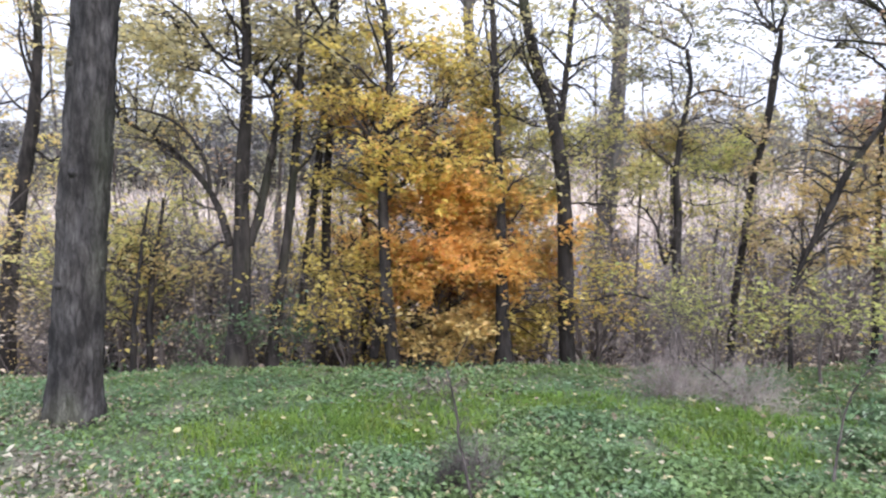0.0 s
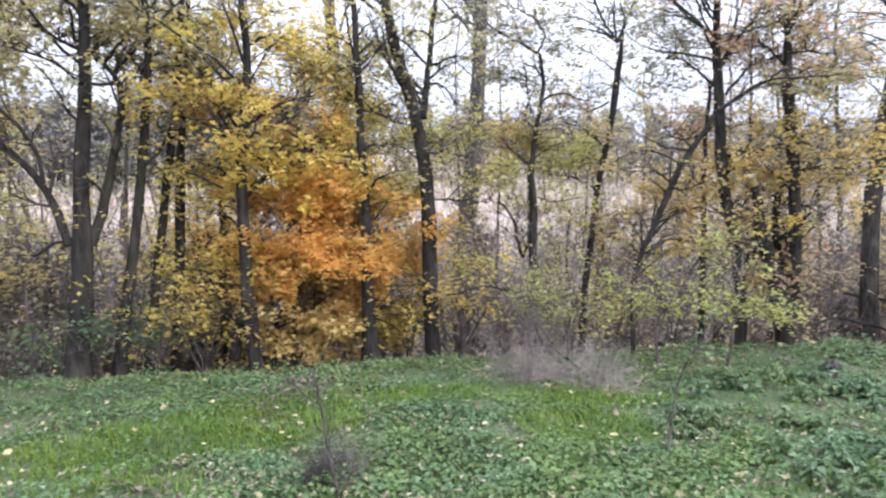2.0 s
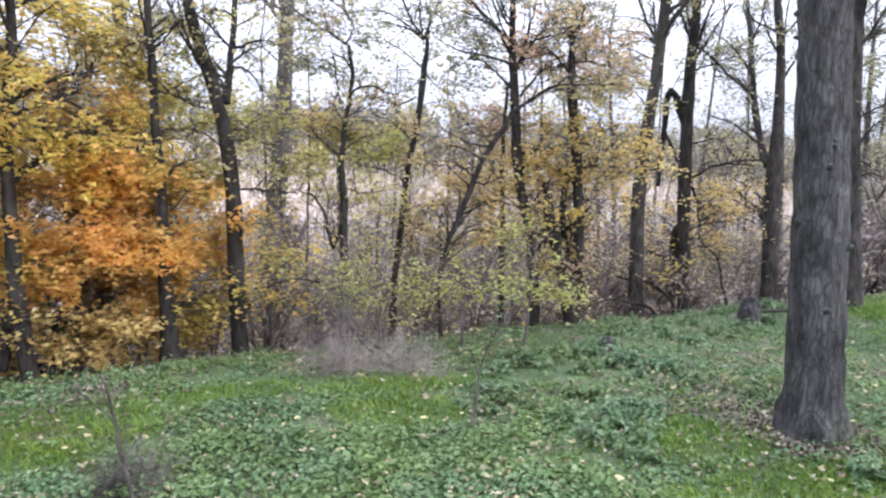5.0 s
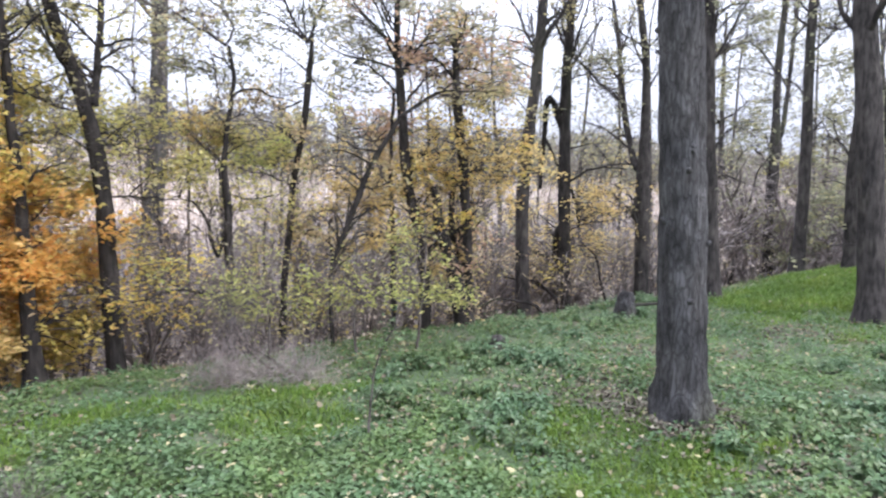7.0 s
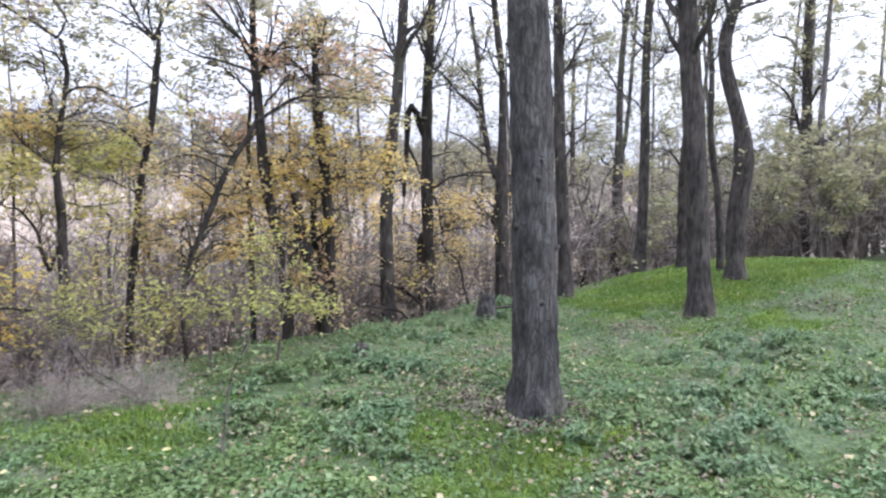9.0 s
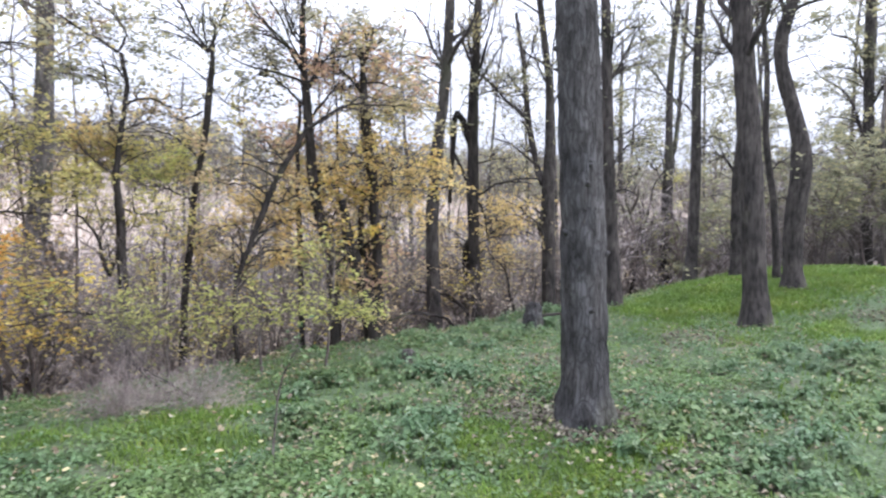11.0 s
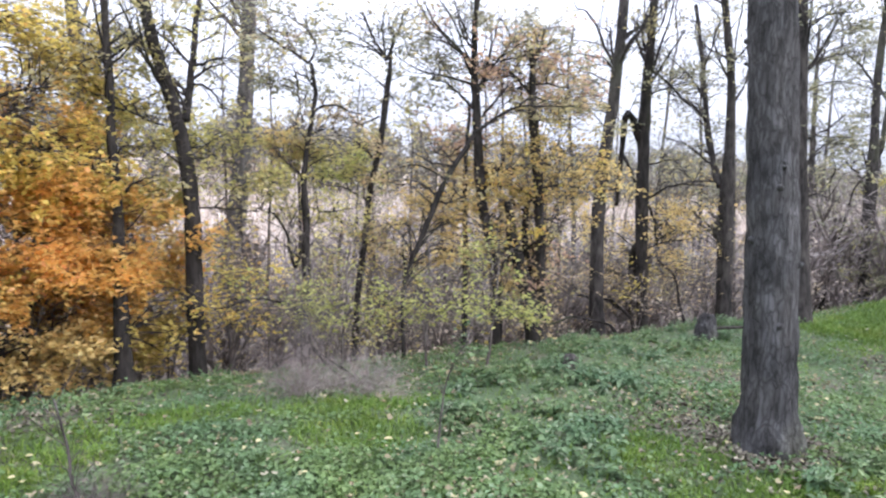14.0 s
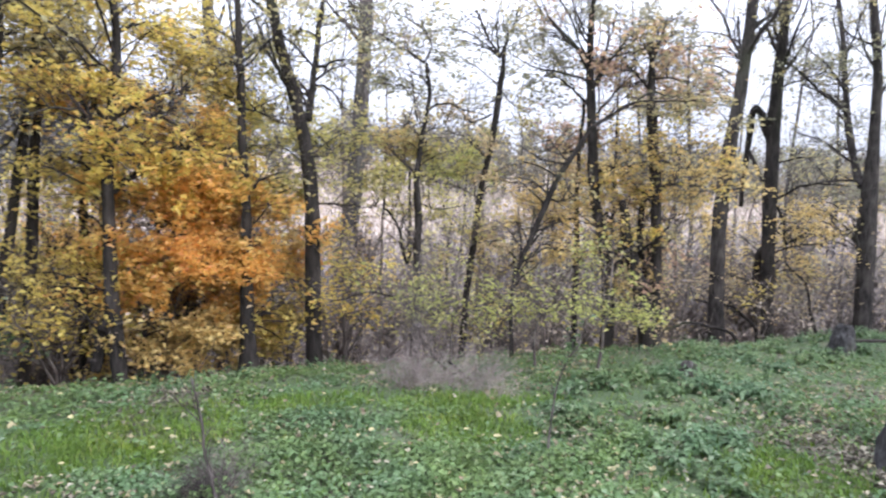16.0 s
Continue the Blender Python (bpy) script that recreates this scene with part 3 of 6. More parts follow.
        if self.high:
            spine, radii, seen = self.high
            lo = float(np.searchsorted(spine[:, 2], max(seen - 1.2, 1.6))) / len(spine)
            L1, r1 = sprout(rng, spine[None], radii[None], 16, lo, 0.98, (0.9, 2.2), 55, 0.3, 10, 0.15, 0.35, 0.4)
            for q, rr in zip(L1, r1):
                part("limb", tubes(q[None], rr[None], 6), self.bark, self.root)
            L2, r2 = sprout(rng, L1, r1, 7, 0.2, 1.0, (0.4, 0.9), 48, 0.15, 5, 0.16, 0.5, 0.4, 0.002)
            L3, r3 = sprout(rng, L2, r2, 5, 0.2, 1.0, (0.12, 0.4), 45, 0.1, 2, 0.2, 0.6, 0.3, 0.0014)
            self.twigs += [tubes(L2, r2, 3), tubes(L3, r3, 3)]
            C = points_on(rng, L3, 2, 0.06)
            self.leaves.setdefault(self.spare, []).append(C[noise_keep(C, rng, 0.45)])
        if self.twigs:
            part("twigwork", joined(*self.twigs), TWIG_DARK if self.bark in (BARK_DARK, BARK_MID) else TWIG_BROWN, self.root)
        for mat, C in self.leaves.items():
            part("foliage", leaves(rng, np.concatenate(C), self.leaf, 0.5), mat, self.root, smooth=False)


def shrub(x, y, high, wide, foliage, leaf_n, label, leaf=0.065, stems=7, bark=TWIG_SHRUB, seed=0, name="shrub", flat=0.35, lift=0.0, stout=1.0, twig_n=6, category="shrub", upright=1.0):
    """Several stems from one root, forking into twigs."""
    rng = np.random.default_rng(3000 + seed)
    root = new(name)
    root.location = (x, y, float(height(x, y)))
    tagged(root, label, category, group=category + "s")
    az = rng.uniform(0, 2 * math.pi, stems)
    out = wide * np.sqrt(rng.uniform(0.05, 0.8, stems))
    t = np.linspace(0, 1, 8)[None, :, None]
    tipp = np.stack([np.cos(az) * out, np.sin(az) * out, high * rng.uniform(0.6, 1.0, stems)], 1)[:, None]
    P = tipp * np.concatenate([t ** 1.3, t ** 1.3, t ** (0.8 * upright)], -1)
    P = P + np.cumsum(rng.normal(0, 0.012 * high, P.shape), 1) - [0, 0, 0.05]
    R = stout * (0.008 + 0.008 * high) * np.linspace(1, 0.3, 8)[None] * rng.uniform(0.7, 1.3, (stems, 1))
    for q, rr in zip(P, R):
        part("stem", tubes(q[None], rr[None], 5), bark, root)
    L2, r2 = sprout(rng, P, R, 9, max(0.15, lift), 1.0, (wide * 0.35, wide * 0.8), 55, 0.2, 6, 0.18, 0.6, 0.35, 0.0015)
    L3, r3 = sprout(rng, L2, r2, twig_n, 0.15, 1.0, (0.12, 0.4), 45, 0.1, 2, 0.22, 0.6, 0.3, 0.0014)
    part("twigwork", joined(tubes(L2, r2, 3), tubes(L3, r3, 3)), bark, root)
    if leaf_n:
        C = points_on(rng, L3, leaf_n, 0.06)
        part("foliage", leaves(rng, C[noise_keep(C, rng, 0.75)], leaf, flat), foliage, root, smooth=False)
    return root


# ---------------------------------------------------------------- the trees on the bank
tree(-2.70, 4.55, [(1.4, 0.11, 0.06), (3.04, 0.23, 0.14), (5, 0.36, 0.22)], 0.205, "thick grey-brown trunk with furrowed bark on the bank",
     bark=BARK_OLD, top=12, near=0.1, first=0.35, limbs=10, foliage=LEAF_PALE, leaf_n=8, seed=1, r_end=0.5)
tree(3.99, 2.295, [(1.37, -0.02, 0.03), (3.0, -0.06, 0.1), (5, -0.1, 0.18)], 0.189, "straight grey trunk with deeply furrowed bark on the bank",
     bark=BARK_NEAR, top=12, near=0.24, first=0.42, limbs=8, foliage=LEAF_PALE, leaf_n=4, seed=2, r_end=0.55)

# ---------------------------------------------------------------- the trees on the slope below the bank
one = Tree(-2.09, 6.31, [(0.05, -0, 0, 0.107), (0.33, 0.03, 0.01, 0.101), (0.79, 0.08, 0.03, 0.095), (1.24, 0.1, 0.03, 0.089), (1.63, 0.1, 0.03, 0.072), (2.02, 0.13, 0.04, 0.066), (2.4, 0.17, 0.06, 0.060), (2.68, 0.19, 0.06, 0.054), (3.11, 0.21, 0.07, 0.048), (3.65, 0.21, 0.07, 0.040)],
           "dark trunk dividing low into three curved stems", ivy=160, seed=11, top=8, leaf_n=4.5)
one.limb([(-0.01, -0, 1.27), (-0.11, 0.06, 1.57), (-0.24, 0.12, 1.85), (-0.42, 0.16, 2.03), (-0.6, 0.19, 2.2), (-0.81, 0.22, 2.34), (-1.02, 0.25, 2.46), (-1.23, 0.28, 2.56)], 0.042, 0.012)
one.limb([(-0.17, -0.06, 1.83), (-0.18, -0.12, 2.12), (-0.25, -0.21, 2.27), (-0.31, -0.3, 2.37), (-0.42, -0.4, 2.46), (-0.53, -0.5, 2.5), (-0.61, -0.59, 2.51), (-0.73, -0.7, 2.48)], 0.022, 0.009)
one.limb([(0.16, 0.05, 1.27), (0.25, 0.14, 1.6), (0.31, 0.21, 1.97), (0.37, 0.29, 2.32), (0.4, 0.35, 2.58), (0.37, 0.4, 2.82), (0.25, 0.41, 2.94), (0.12, 0.42, 3.05), (-0.05, 0.42, 3.12), (-0.23, 0.42, 3.2), (-0.42, 0.41, 3.32)], 0.048, 0.012)
one.limb([(0.44, 0.15, 2.76), (0.33, 0.07, 2.72), (0.16, -0.03, 2.71), (0.07, -0.1, 2.8), (-0.05, -0.18, 2.9), (-0.23, -0.28, 2.92)], 0.019, 0.007)
one.limb([(-0.02, -0.01, 1.31), (-0.14, 0.01, 1.3), (-0.31, 0.02, 1.18), (-0.47, 0.03, 1.2)], 0.016, 0.007)
one.limb([(0.12, 0.04, 2.35), (0.06, -0.04, 2.45), (-0, -0.12, 2.6), (-0.05, -0.19, 2.75)], 0.014, 0.007)
one.crown(-0.77, 0.48, 2.45, 0.71, 0.29, 10, LEAF_DULL)
one.crown(-0.02, 0.41, 3.31, 0.75, 0.43, 16, LEAF_DULL)
one.crown(-0.48, -0.16, 2.96, 0.64, 0.35, 11, LEAF_DULL)
one.crown(0.41, 1.08, 3.28, 0.6, 0.47, 11, LEAF_DULL)
one.crown(-0.63, 0.21, 3.42, 0.87, 0.37, 14, LEAF_DULL)
one.crown(-1.3, 0.41, 3.14, 0.72, 0.46, 10, LEAF_DULL)
one.crown(-1.22, 0.65, 3.66, 0.88, 0.34, 9, LEAF_DULL)
one.grow()
one = Tree(-1.8, 6.56, [(0.07, 0, -0, 0.067), (0.42, 0.04, 0.01, 0.061), (0.77, 0.09, 0.03, 0.055), (1.24, 0.17, 0.05, 0.049), (1.65, 0.22, 0.06, 0.046), (2.11, 0.27, 0.07, 0.043), (2.57, 0.33, 0.09, 0.040), (3.08, 0.36, 0.1, 0.037), (3.59, 0.35, 0.1, 0.031), (3.92, 0.31, 0.09, 0.028)],
           "dark leaning trunk on the leaf-strewn slope", ivy=140, seed=12, top=8, leaf_n=4.5)
one.limb([(0.26, 0.07, 2.05), (0.41, 0.2, 2.29), (0.46, 0.31, 2.48), (0.68, 0.46, 2.57)], 0.017, 0.007)
one.limb([(0.35, 0.1, 3.48), (0.44, 0.06, 3.64), (0.5, 0.02, 3.79)], 0.017, 0.010)
one.limb([(0.32, 0.09, 3.53), (0.21, 0.1, 3.62), (0.04, 0.09, 3.73)], 0.014, 0.007)
one.crown(0.37, 0.83, 3.1, 0.53, 0.4, 12, LEAF_DULL)
one.crown(-0.02, 0.41, 3.62, 0.7, 0.38, 13, LEAF_DULL)
one.grow()
one = Tree(-1.63, 7.01, [(0.17, 0, -0, 0.059), (0.68, 0.05, 0.01, 0.052), (1.37, 0.12, 0.03, 0.049), (1.8, 0.18, 0.04, 0.046), (2.3, 0.24, 0.06, 0.043), (2.79, 0.32, 0.07, 0.036), (3.52, 0.38, 0.09, 0.030), (4.12, 0.41, 0.1, 0.027)],
           "dark slender trunk with clinging yellow leaves", ivy=320, seed=13, top=8)
one.limb([(0.21, 0.05, 2.05), (0.35, 0.15, 2.3), (0.39, 0.23, 2.24)], 0.013, 0.005)
one.limb([(0.34, 0.08, 2.97), (0.5, 0.05, 3.15), (0.69, 0.02, 3.2)], 0.013, 0.005)
one.crown(0.37, 0.5, 3.54, 0.54, 0.4, 11, LEAF_DULL)
one.crown(0.36, 0.49, 2.97, 0.4, 0.27, 6, LEAF_AMBER)
one.grow()
one = Tree(-1.42, 7.26, [(0.22, 0, 0, 0.054), (0.74, 0.03, 0.01, 0.054), (1.32, 0.06, 0.01, 0.054), (1.9, 0.09, 0.02, 0.054), (2.41, 0.11, 0.02, 0.047), (2.92, 0.15, 0.03, 0.034), (3.54, 0.2, 0.04, 0.028), (4.28, 0.25, 0.05, 0.024)],
           "dark slender trunk with clinging yellow leaves", ivy=260, seed=14, top=8)
one.limb([(0.11, 0.02, 2.41), (-0.01, 0.08, 2.61), (-0.1, 0.14, 2.8)], 0.013, 0.005)
one.crown(0.2, 0.45, 4.02, 0.62, 0.41, 10, LEAF_DULL)
one.grow()
one = Tree(-5.24, 7.56, [(0.3, 0, -0, 0.099), (1.12, 0.05, 0.03, 0.099), (1.79, 0.11, 0.08, 0.091), (2.33, 0.19, 0.13, 0.083), (2.84, 0.29, 0.2, 0.083), (3.34, 0.35, 0.24, 0.067), (3.95, 0.39, 0.27, 0.055), (4.61, 0.42, 0.29, 0.043)],
           "dark trunk wreathed in amber leaves", ivy=500, ivy_leaf=LEAF_AMBER, seed=30, top=8)
one.limb([(0.29, 0.2, 2.87), (0.38, 0.43, 2.68), (0.52, 0.69, 2.9)], 0.019, 0.010)
one.limb([(0.35, 0.24, 3.34), (0.53, 0.25, 3.54), (0.77, 0.3, 3.48)], 0.016, 0.006)
one.limb([(0.34, 0.23, 3.21), (0.1, 0.17, 3.43), (-0.18, 0.09, 3.36)], 0.019, 0.010)
one.crown(0.19, 0.62, 4.03, 0.42, 0.93, 14, LEAF_AMBER)
one.crown(-0.2, 0.35, 1.21, 0.59, 0.51, 8, LEAF_LIME)
one.crown(0.01, 0.49, 4.41, 0.76, 0.51, 9, LEAF_AMBER)
one.grow()
one = Tree(-3.18, 6.46, [(0.18, -0, 0, 0.030), (0.64, 0.02, 0.01, 0.027), (1.1, 0.06, 0.03, 0.023), (1.45, 0.11, 0.06, 0.017), (1.85, 0.17, 0.08, 0.011)],
           "short dark stem in a thicket of yellow leaves", seed=520, top=0, ivy=60)
one.limb([(0.04, 0.02, 0.99), (-0.1, 0.04, 1.16), (-0.3, 0.04, 1.19)], 0.010, 0.005)
one.limb([(0.07, 0.03, 1.16), (0.25, 0.04, 1.33), (0.45, 0.05, 1.39)], 0.010, 0.005)
one.crown(-0.08, 0.4, 1.49, 0.5, 0.3, 9, LEAF_LIME)
one.crown(-0.2, 0.35, 0.95, 0.5, 0.33, 7, LEAF_LIME)
one.grow()
one = Tree(-3.11, 6.71, [(0.15, 0, 0, 0.037), (0.66, 0.03, 0.01, 0.033), (1.14, 0.06, 0.03, 0.029), (1.5, 0.12, 0.06, 0.021), (1.91, 0.18, 0.08, 0.014)],
           "short dark stem in a thicket of yellow leaves", seed=521, top=0, ivy=60)
one.limb([(0.05, 0.02, 1.02), (-0.1, 0.05, 1.2), (-0.31, 0.04, 1.23)], 0.010, 0.005)
one.limb([(0.07, 0.03, 1.2), (0.27, 0.04, 1.38), (0.47, 0.05, 1.44)], 0.010, 0.005)
one.crown(-0.07, 0.41, 1.54, 0.52, 0.31, 9, LEAF_LIME)
one.crown(-0.19, 0.35, 0.98, 0.52, 0.34, 7, LEAF_AMBER)
one.grow()
one = Tree(-0.51, 6.5, [(0.06, 0, 0, 0.065), (0.42, -0.03, -0, 0.076), (0.72, -0.07, -0.01, 0.076), (1.11, -0.08, -0.01, 0.059), (1.48, -0.09, -0.01, 0.053), (1.84, -0.1, -0.01, 0.053), (2.2, -0.1, -0.01, 0.050), (2.56, -0.05, -0, 0.048), (2.91, -0.02, -0, 0.042), (3.22, -0.01, -0, 0.036), (3.51, -0.05, -0, 0.030)],
           "maple with a full golden crown and arching limbs", ivy=420, seed=15, top=7.5, leaf_n=4)
one.limb([(-0.06, -0, 1.82), (0.03, 0.05, 1.94), (0.16, 0.11, 2.02), (0.21, 0.17, 2.1), (0.28, 0.22, 2.17), (0.42, 0.28, 2.22), (0.59, 0.35, 2.21), (0.61, 0.4, 2.31)], 0.033, 0.012)
one.limb([(-0.02, -0, 2.5), (0.07, -0.05, 2.57), (0.2, -0.09, 2.67), (0.34, -0.13, 2.74), (0.46, -0.17, 2.77), (0.64, -0.21, 2.8)], 0.022, 0.007)
one.limb([(0.26, 0.02, 2.53), (0.36, 0.06, 2.58), (0.51, 0.1, 2.67)], 0.009, 0.005)
one.limb([(-0.05, -0, 2.36), (0.14, -0.03, 2.44), (0.33, -0.05, 2.53), (0.43, -0.08, 2.47), (0.56, -0.1, 2.38), (0.61, -0.14, 2.3)], 0.016, 0.007)
one.limb([(-0.08, -0.01, 2.05), (-0.16, 0.08, 2.28), (-0.26, 0.17, 2.49), (-0.35, 0.25, 2.68), (-0.44, 0.34, 2.95)], 0.019, 0.007)
one.limb([(-0.1, -0.01, 2.15), (-0.26, -0.13, 2.49), (-0.46, -0.25, 2.51), (-0.65, -0.38, 2.39)], 0.014, 0.007)
one.limb([(-0.08, -0.01, 0.72), (-0.15, 0.04, 0.5), (-0.19, 0.1, 0.19)], 0.059, 0.053, True)
one.limb([(-0.03, -0, 2.86), (-0.15, -0.05, 2.91), (-0.3, -0.1, 2.87)], 0.012, 0.005)
one.crown(-0.3, 0.38, 3.27, 0.67, 0.46, 26, LEAF_YELLOW)
one.crown(-0.6, 0.35, 2.7, 0.61, 0.37, 20, LEAF_GOLD)
one.crown(-0.4, 0.57, 2.61, 0.38, 0.28, 9, LEAF_ORANGE, 0.8)
one.crown(0.36, 0.63, 2.46, 0.63, 0.35, 14, LEAF_GOLD)
one.crown(0.47, -0.16, 2.24, 0.5, 0.25, 9, LEAF_GOLD)
one.crown(0.23, 0.12, 2.64, 0.47, 0.23, 6, LEAF_ORANGE, 0.8)
one.crown(0.72, -0.04, 2.28, 0.34, 0.23, 6, LEAF_GOLD)
one.crown(0.33, 0.43, 3.13, 0.61, 0.37, 13, LEAF_GOLD)
one.crown(0.63, 0.45, 2.51, 0.37, 0.21, 7, LEAF_ORANGE, 0.8)
one.crown(-0.33, 0.58, 1.85, 0.57, 0.31, 11, LEAF_YELLOW)
one.crown(-0.25, 0.28, 0.92, 0.42, 0.36, 8, LEAF_YELLOW)
one.crown(0.87, 0.47, 3.4, 0.43, 0.43, 9, LEAF_YELLOW)
one.grow()
one = Tree(-0.91, 7.42, [(0.28, -0, 0, 0.048), (0.83, 0.01, 0, 0.045), (1.3, 0.02, 0, 0.041), (1.78, 0.03, 0, 0.041), (2.25, 0.03, 0, 0.035), (2.71, 0.03, 0, 0.028), (3.22, 0.02, 0, 0.021)],
           "thin dark stem beside a golden maple", ivy=240, seed=521, top=0)
one.limb([(0.03, 0, 1.48), (-0.15, 0.06, 1.6), (-0.32, 0.13, 1.54)], 0.013, 0.005)
one.limb([(0.03, 0, 2.19), (-0.11, -0.08, 2.36), (-0.2, -0.15, 2.3)], 0.013, 0.005)
one.crown(-0.27, 0.47, 1.57, 0.39, 0.34, 15, LEAF_ORANGE, 0.8)
one.crown(-0.32, 0.36, 1.27, 0.42, 0.28, 6, LEAF_AMBER)
one.crown(-0.63, 0.33, 1.35, 0.35, 0.28, 6, LEAF_YELLOW)
one.grow()
one = Tree(-0.38, 6.86, [(0.12, 0, 0, 0.026), (0.45, 0.01, 0, 0.026), (0.67, 0.03, 0, 0.029), (0.8, 0.15, 0.01, 0.026), (1.01, 0.22, 0.01, 0.023), (1.3, 0.28, 0.02, 0.020), (1.58, 0.37, 0.02, 0.017)],
           "young maple with a dome of orange leaves", seed=522, top=0, leaf_n=10, leaf=0.068)
one.limb([(0.03, 0, 0.65), (-0.04, 0.14, 1.12), (-0.02, 0.29, 1.4)], 0.012, 0.005)
one.limb([(0.19, 0.01, 0.9), (0.47, -0.09, 1.13), (0.79, -0.19, 1.3), (1.11, -0.29, 1.42)], 0.015, 0.005)
one.limb([(0.13, 0.01, 0.79), (0.35, 0.08, 0.75), (0.72, 0.17, 0.74)], 0.012, 0.005)
one.limb([(0.31, 0.02, 1.41), (0.53, -0.05, 1.75), (0.8, -0.11, 1.87)], 0.012, 0.005)
one.limb([(0.28, 0.02, 1.3), (0.16, 0.13, 1.69), (0.21, 0.26, 1.92)], 0.012, 0.005)
one.crown(0.5, -0.07, 1.44, 0.84, 0.54, 44, LEAF_ORANGE, 0.8)
one.crown(0.32, -0.08, 1.89, 0.66, 0.27, 12, LEAF_ORANGE, 0.8)
one.crown(0.6, 0.33, 1.95, 0.7, 0.29, 13, LEAF_GOLD)
one.crown(0.7, -0.06, 1.81, 0.66, 0.24, 12, LEAF_ORANGE, 0.8)
one.crown(1.17, 0.27, 1.31, 0.63, 0.41, 20, LEAF_ORANGE, 0.8)
one.crown(0.19, 0.11, 1, 0.59, 0.26, 17, LEAF_ORANGE, 0.8)
one.crown(0.75, 0.24, 0.93, 0.44, 0.25, 11, LEAF_ORANGE, 0.8)
one.crown(0.28, -0.08, 2.12, 0.66, 0.24, 12, LEAF_GOLD)
one.crown(1.04, 0.66, 1.86, 0.4, 0.3, 8, LEAF_AMBER)
one.crown(0.29, 0.02, 0.49, 0.61, 0.24, 18, LEAF_AMBER)
one.crown(0.74, 0.14, 0.4, 0.55, 0.25, 14, LEAF_AMBER)
one.crown(1.45, 0.48, 1.42, 0.39, 0.39, 8, LEAF_AMBER)
one.crown(1, 0.46, 0.47, 0.51, 0.32, 9, LEAF_YELLOW)
one.grow()
one = Tree(0.63, 6.54, [(0, 0, -0, 0.094), (0.29, -0.01, 0, 0.083), (0.63, -0.02, 0, 0.074), (1.03, -0.03, 0, 0.054), (1.43, -0.02, 0, 0.048), (1.79, -0.03, 0, 0.045), (2.21, -0.08, 0.01, 0.042), (2.64, -0.1, 0.01, 0.036), (3.18, -0.1, 0.01, 0.033), (3.6, -0.12, 0.01, 0.031)],
           "slender dark trunk with yellow leaves clinging to it", ivy=260, seed=16, top=7.5)
one.limb([(-0.09, 0.01, 2.15), (-0.2, 0.09, 2.08), (-0.41, 0.17, 2.11)], 0.014, 0.007)
one.limb([(-0.03, 0, 1.82), (0.1, -0.07, 1.93), (0.31, -0.16, 1.99)], 0.012, 0.005)
one.limb([(-0.1, 0.01, 2.64), (0.02, 0.06, 2.6), (0.46, 0.08, 2.51)], 0.014, 0.005)
one.limb([(-0.11, 0.01, 2.96), (-0.19, -0.02, 3.06), (-0.4, -0.04, 2.93)], 0.012, 0.005)
one.crown(0.25, 0.88, 2.43, 0.63, 0.25, 14, LEAF_LIME)
one.crown(-0.17, 0.42, 2.75, 0.43, 0.31, 11, LEAF_YELLOW)
one.crown(0.16, 0.39, 2.7, 0.37, 0.31, 6, LEAF_LIME)
one.crown(0.27, 0.38, 2, 0.37, 0.18, 6, LEAF_LIME)
one.crown(0.31, 0.37, 0.37, 0.37, 0.31, 12, LEAF_YELLOW)
one.crown(-0.22, 0.42, 3.2, 0.31, 0.37, 7, LEAF_YELLOW)
one.crown(0.23, 0.38, 3.34, 0.37, 0.31, 5, LEAF_LIME)
one.grow()
one = Tree(0.74, 11.15, [(2.64, 0, 0, 0.131), (3.39, -0.04, 0, 0.131), (4.04, -0.1, 0.01, 0.126), (4.69, -0.16, 0.01, 0.121), (5.32, -0.22, 0.01, 0.111), (5.94, -0.27, 0.02, 0.101), (6.47, -0.35, 0.02, 0.091)],
           "grey-brown trunk wound with yellow climbers", bark=BARK_GREY, ivy=420, seed=17, top=10)
one.limb([(-0.16, 0.01, 4.78), (0.01, 0.23, 5.28), (0.1, 0.45, 6.08)], 0.042, 0.024)
one.crown(-0.33, 0.42, 6.21, 0.72, 0.61, 9, LEAF_GOLD)
one.crown(0.02, 0.4, 5.5, 0.61, 0.72, 7, LEAF_GOLD)
one.grow()
one = Tree(1.34, 6.79, [(0, 0, 0, 0.081), (0.22, -0.01, 0, 0.081), (0.63, -0.04, 0.01, 0.084), (1.06, -0.04, 0.01, 0.087), (1.48, -0.04, 0.01, 0.084), (1.9, -0.06, 0.01, 0.081), (2.27, -0.1, 0.02, 0.072), (2.67, -0.18, 0.03, 0.066), (3.07, -0.29, 0.06, 0.063), (3.41, -0.39, 0.08, 0.060), (3.75, -0.48, 0.09, 0.057), (3.97, -0.53, 0.1, 0.057)],
           "dark trunk leaning over with one upright limb", seed=18, ivy=50, top=7.5)
one.limb([(-0.11, 0.02, 2.67), (-0.05, 0.11, 2.98), (-0.01, 0.21, 3.24), (0.04, 0.31, 3.56), (0.09, 0.4, 3.89), (0.14, 0.5, 4.23)], 0.041, 0.023)
one.limb([(-0.04, 0.01, 3.21), (0.07, -0.05, 3.25), (0.16, -0.11, 3.3), (0.27, -0.17, 3.31)], 0.017, 0.006)
one.limb([(-0.06, 0.01, 3.04), (0.07, 0.02, 3.03), (0.18, 0.03, 2.97), (0.27, 0.04, 2.81)], 0.015, 0.006)
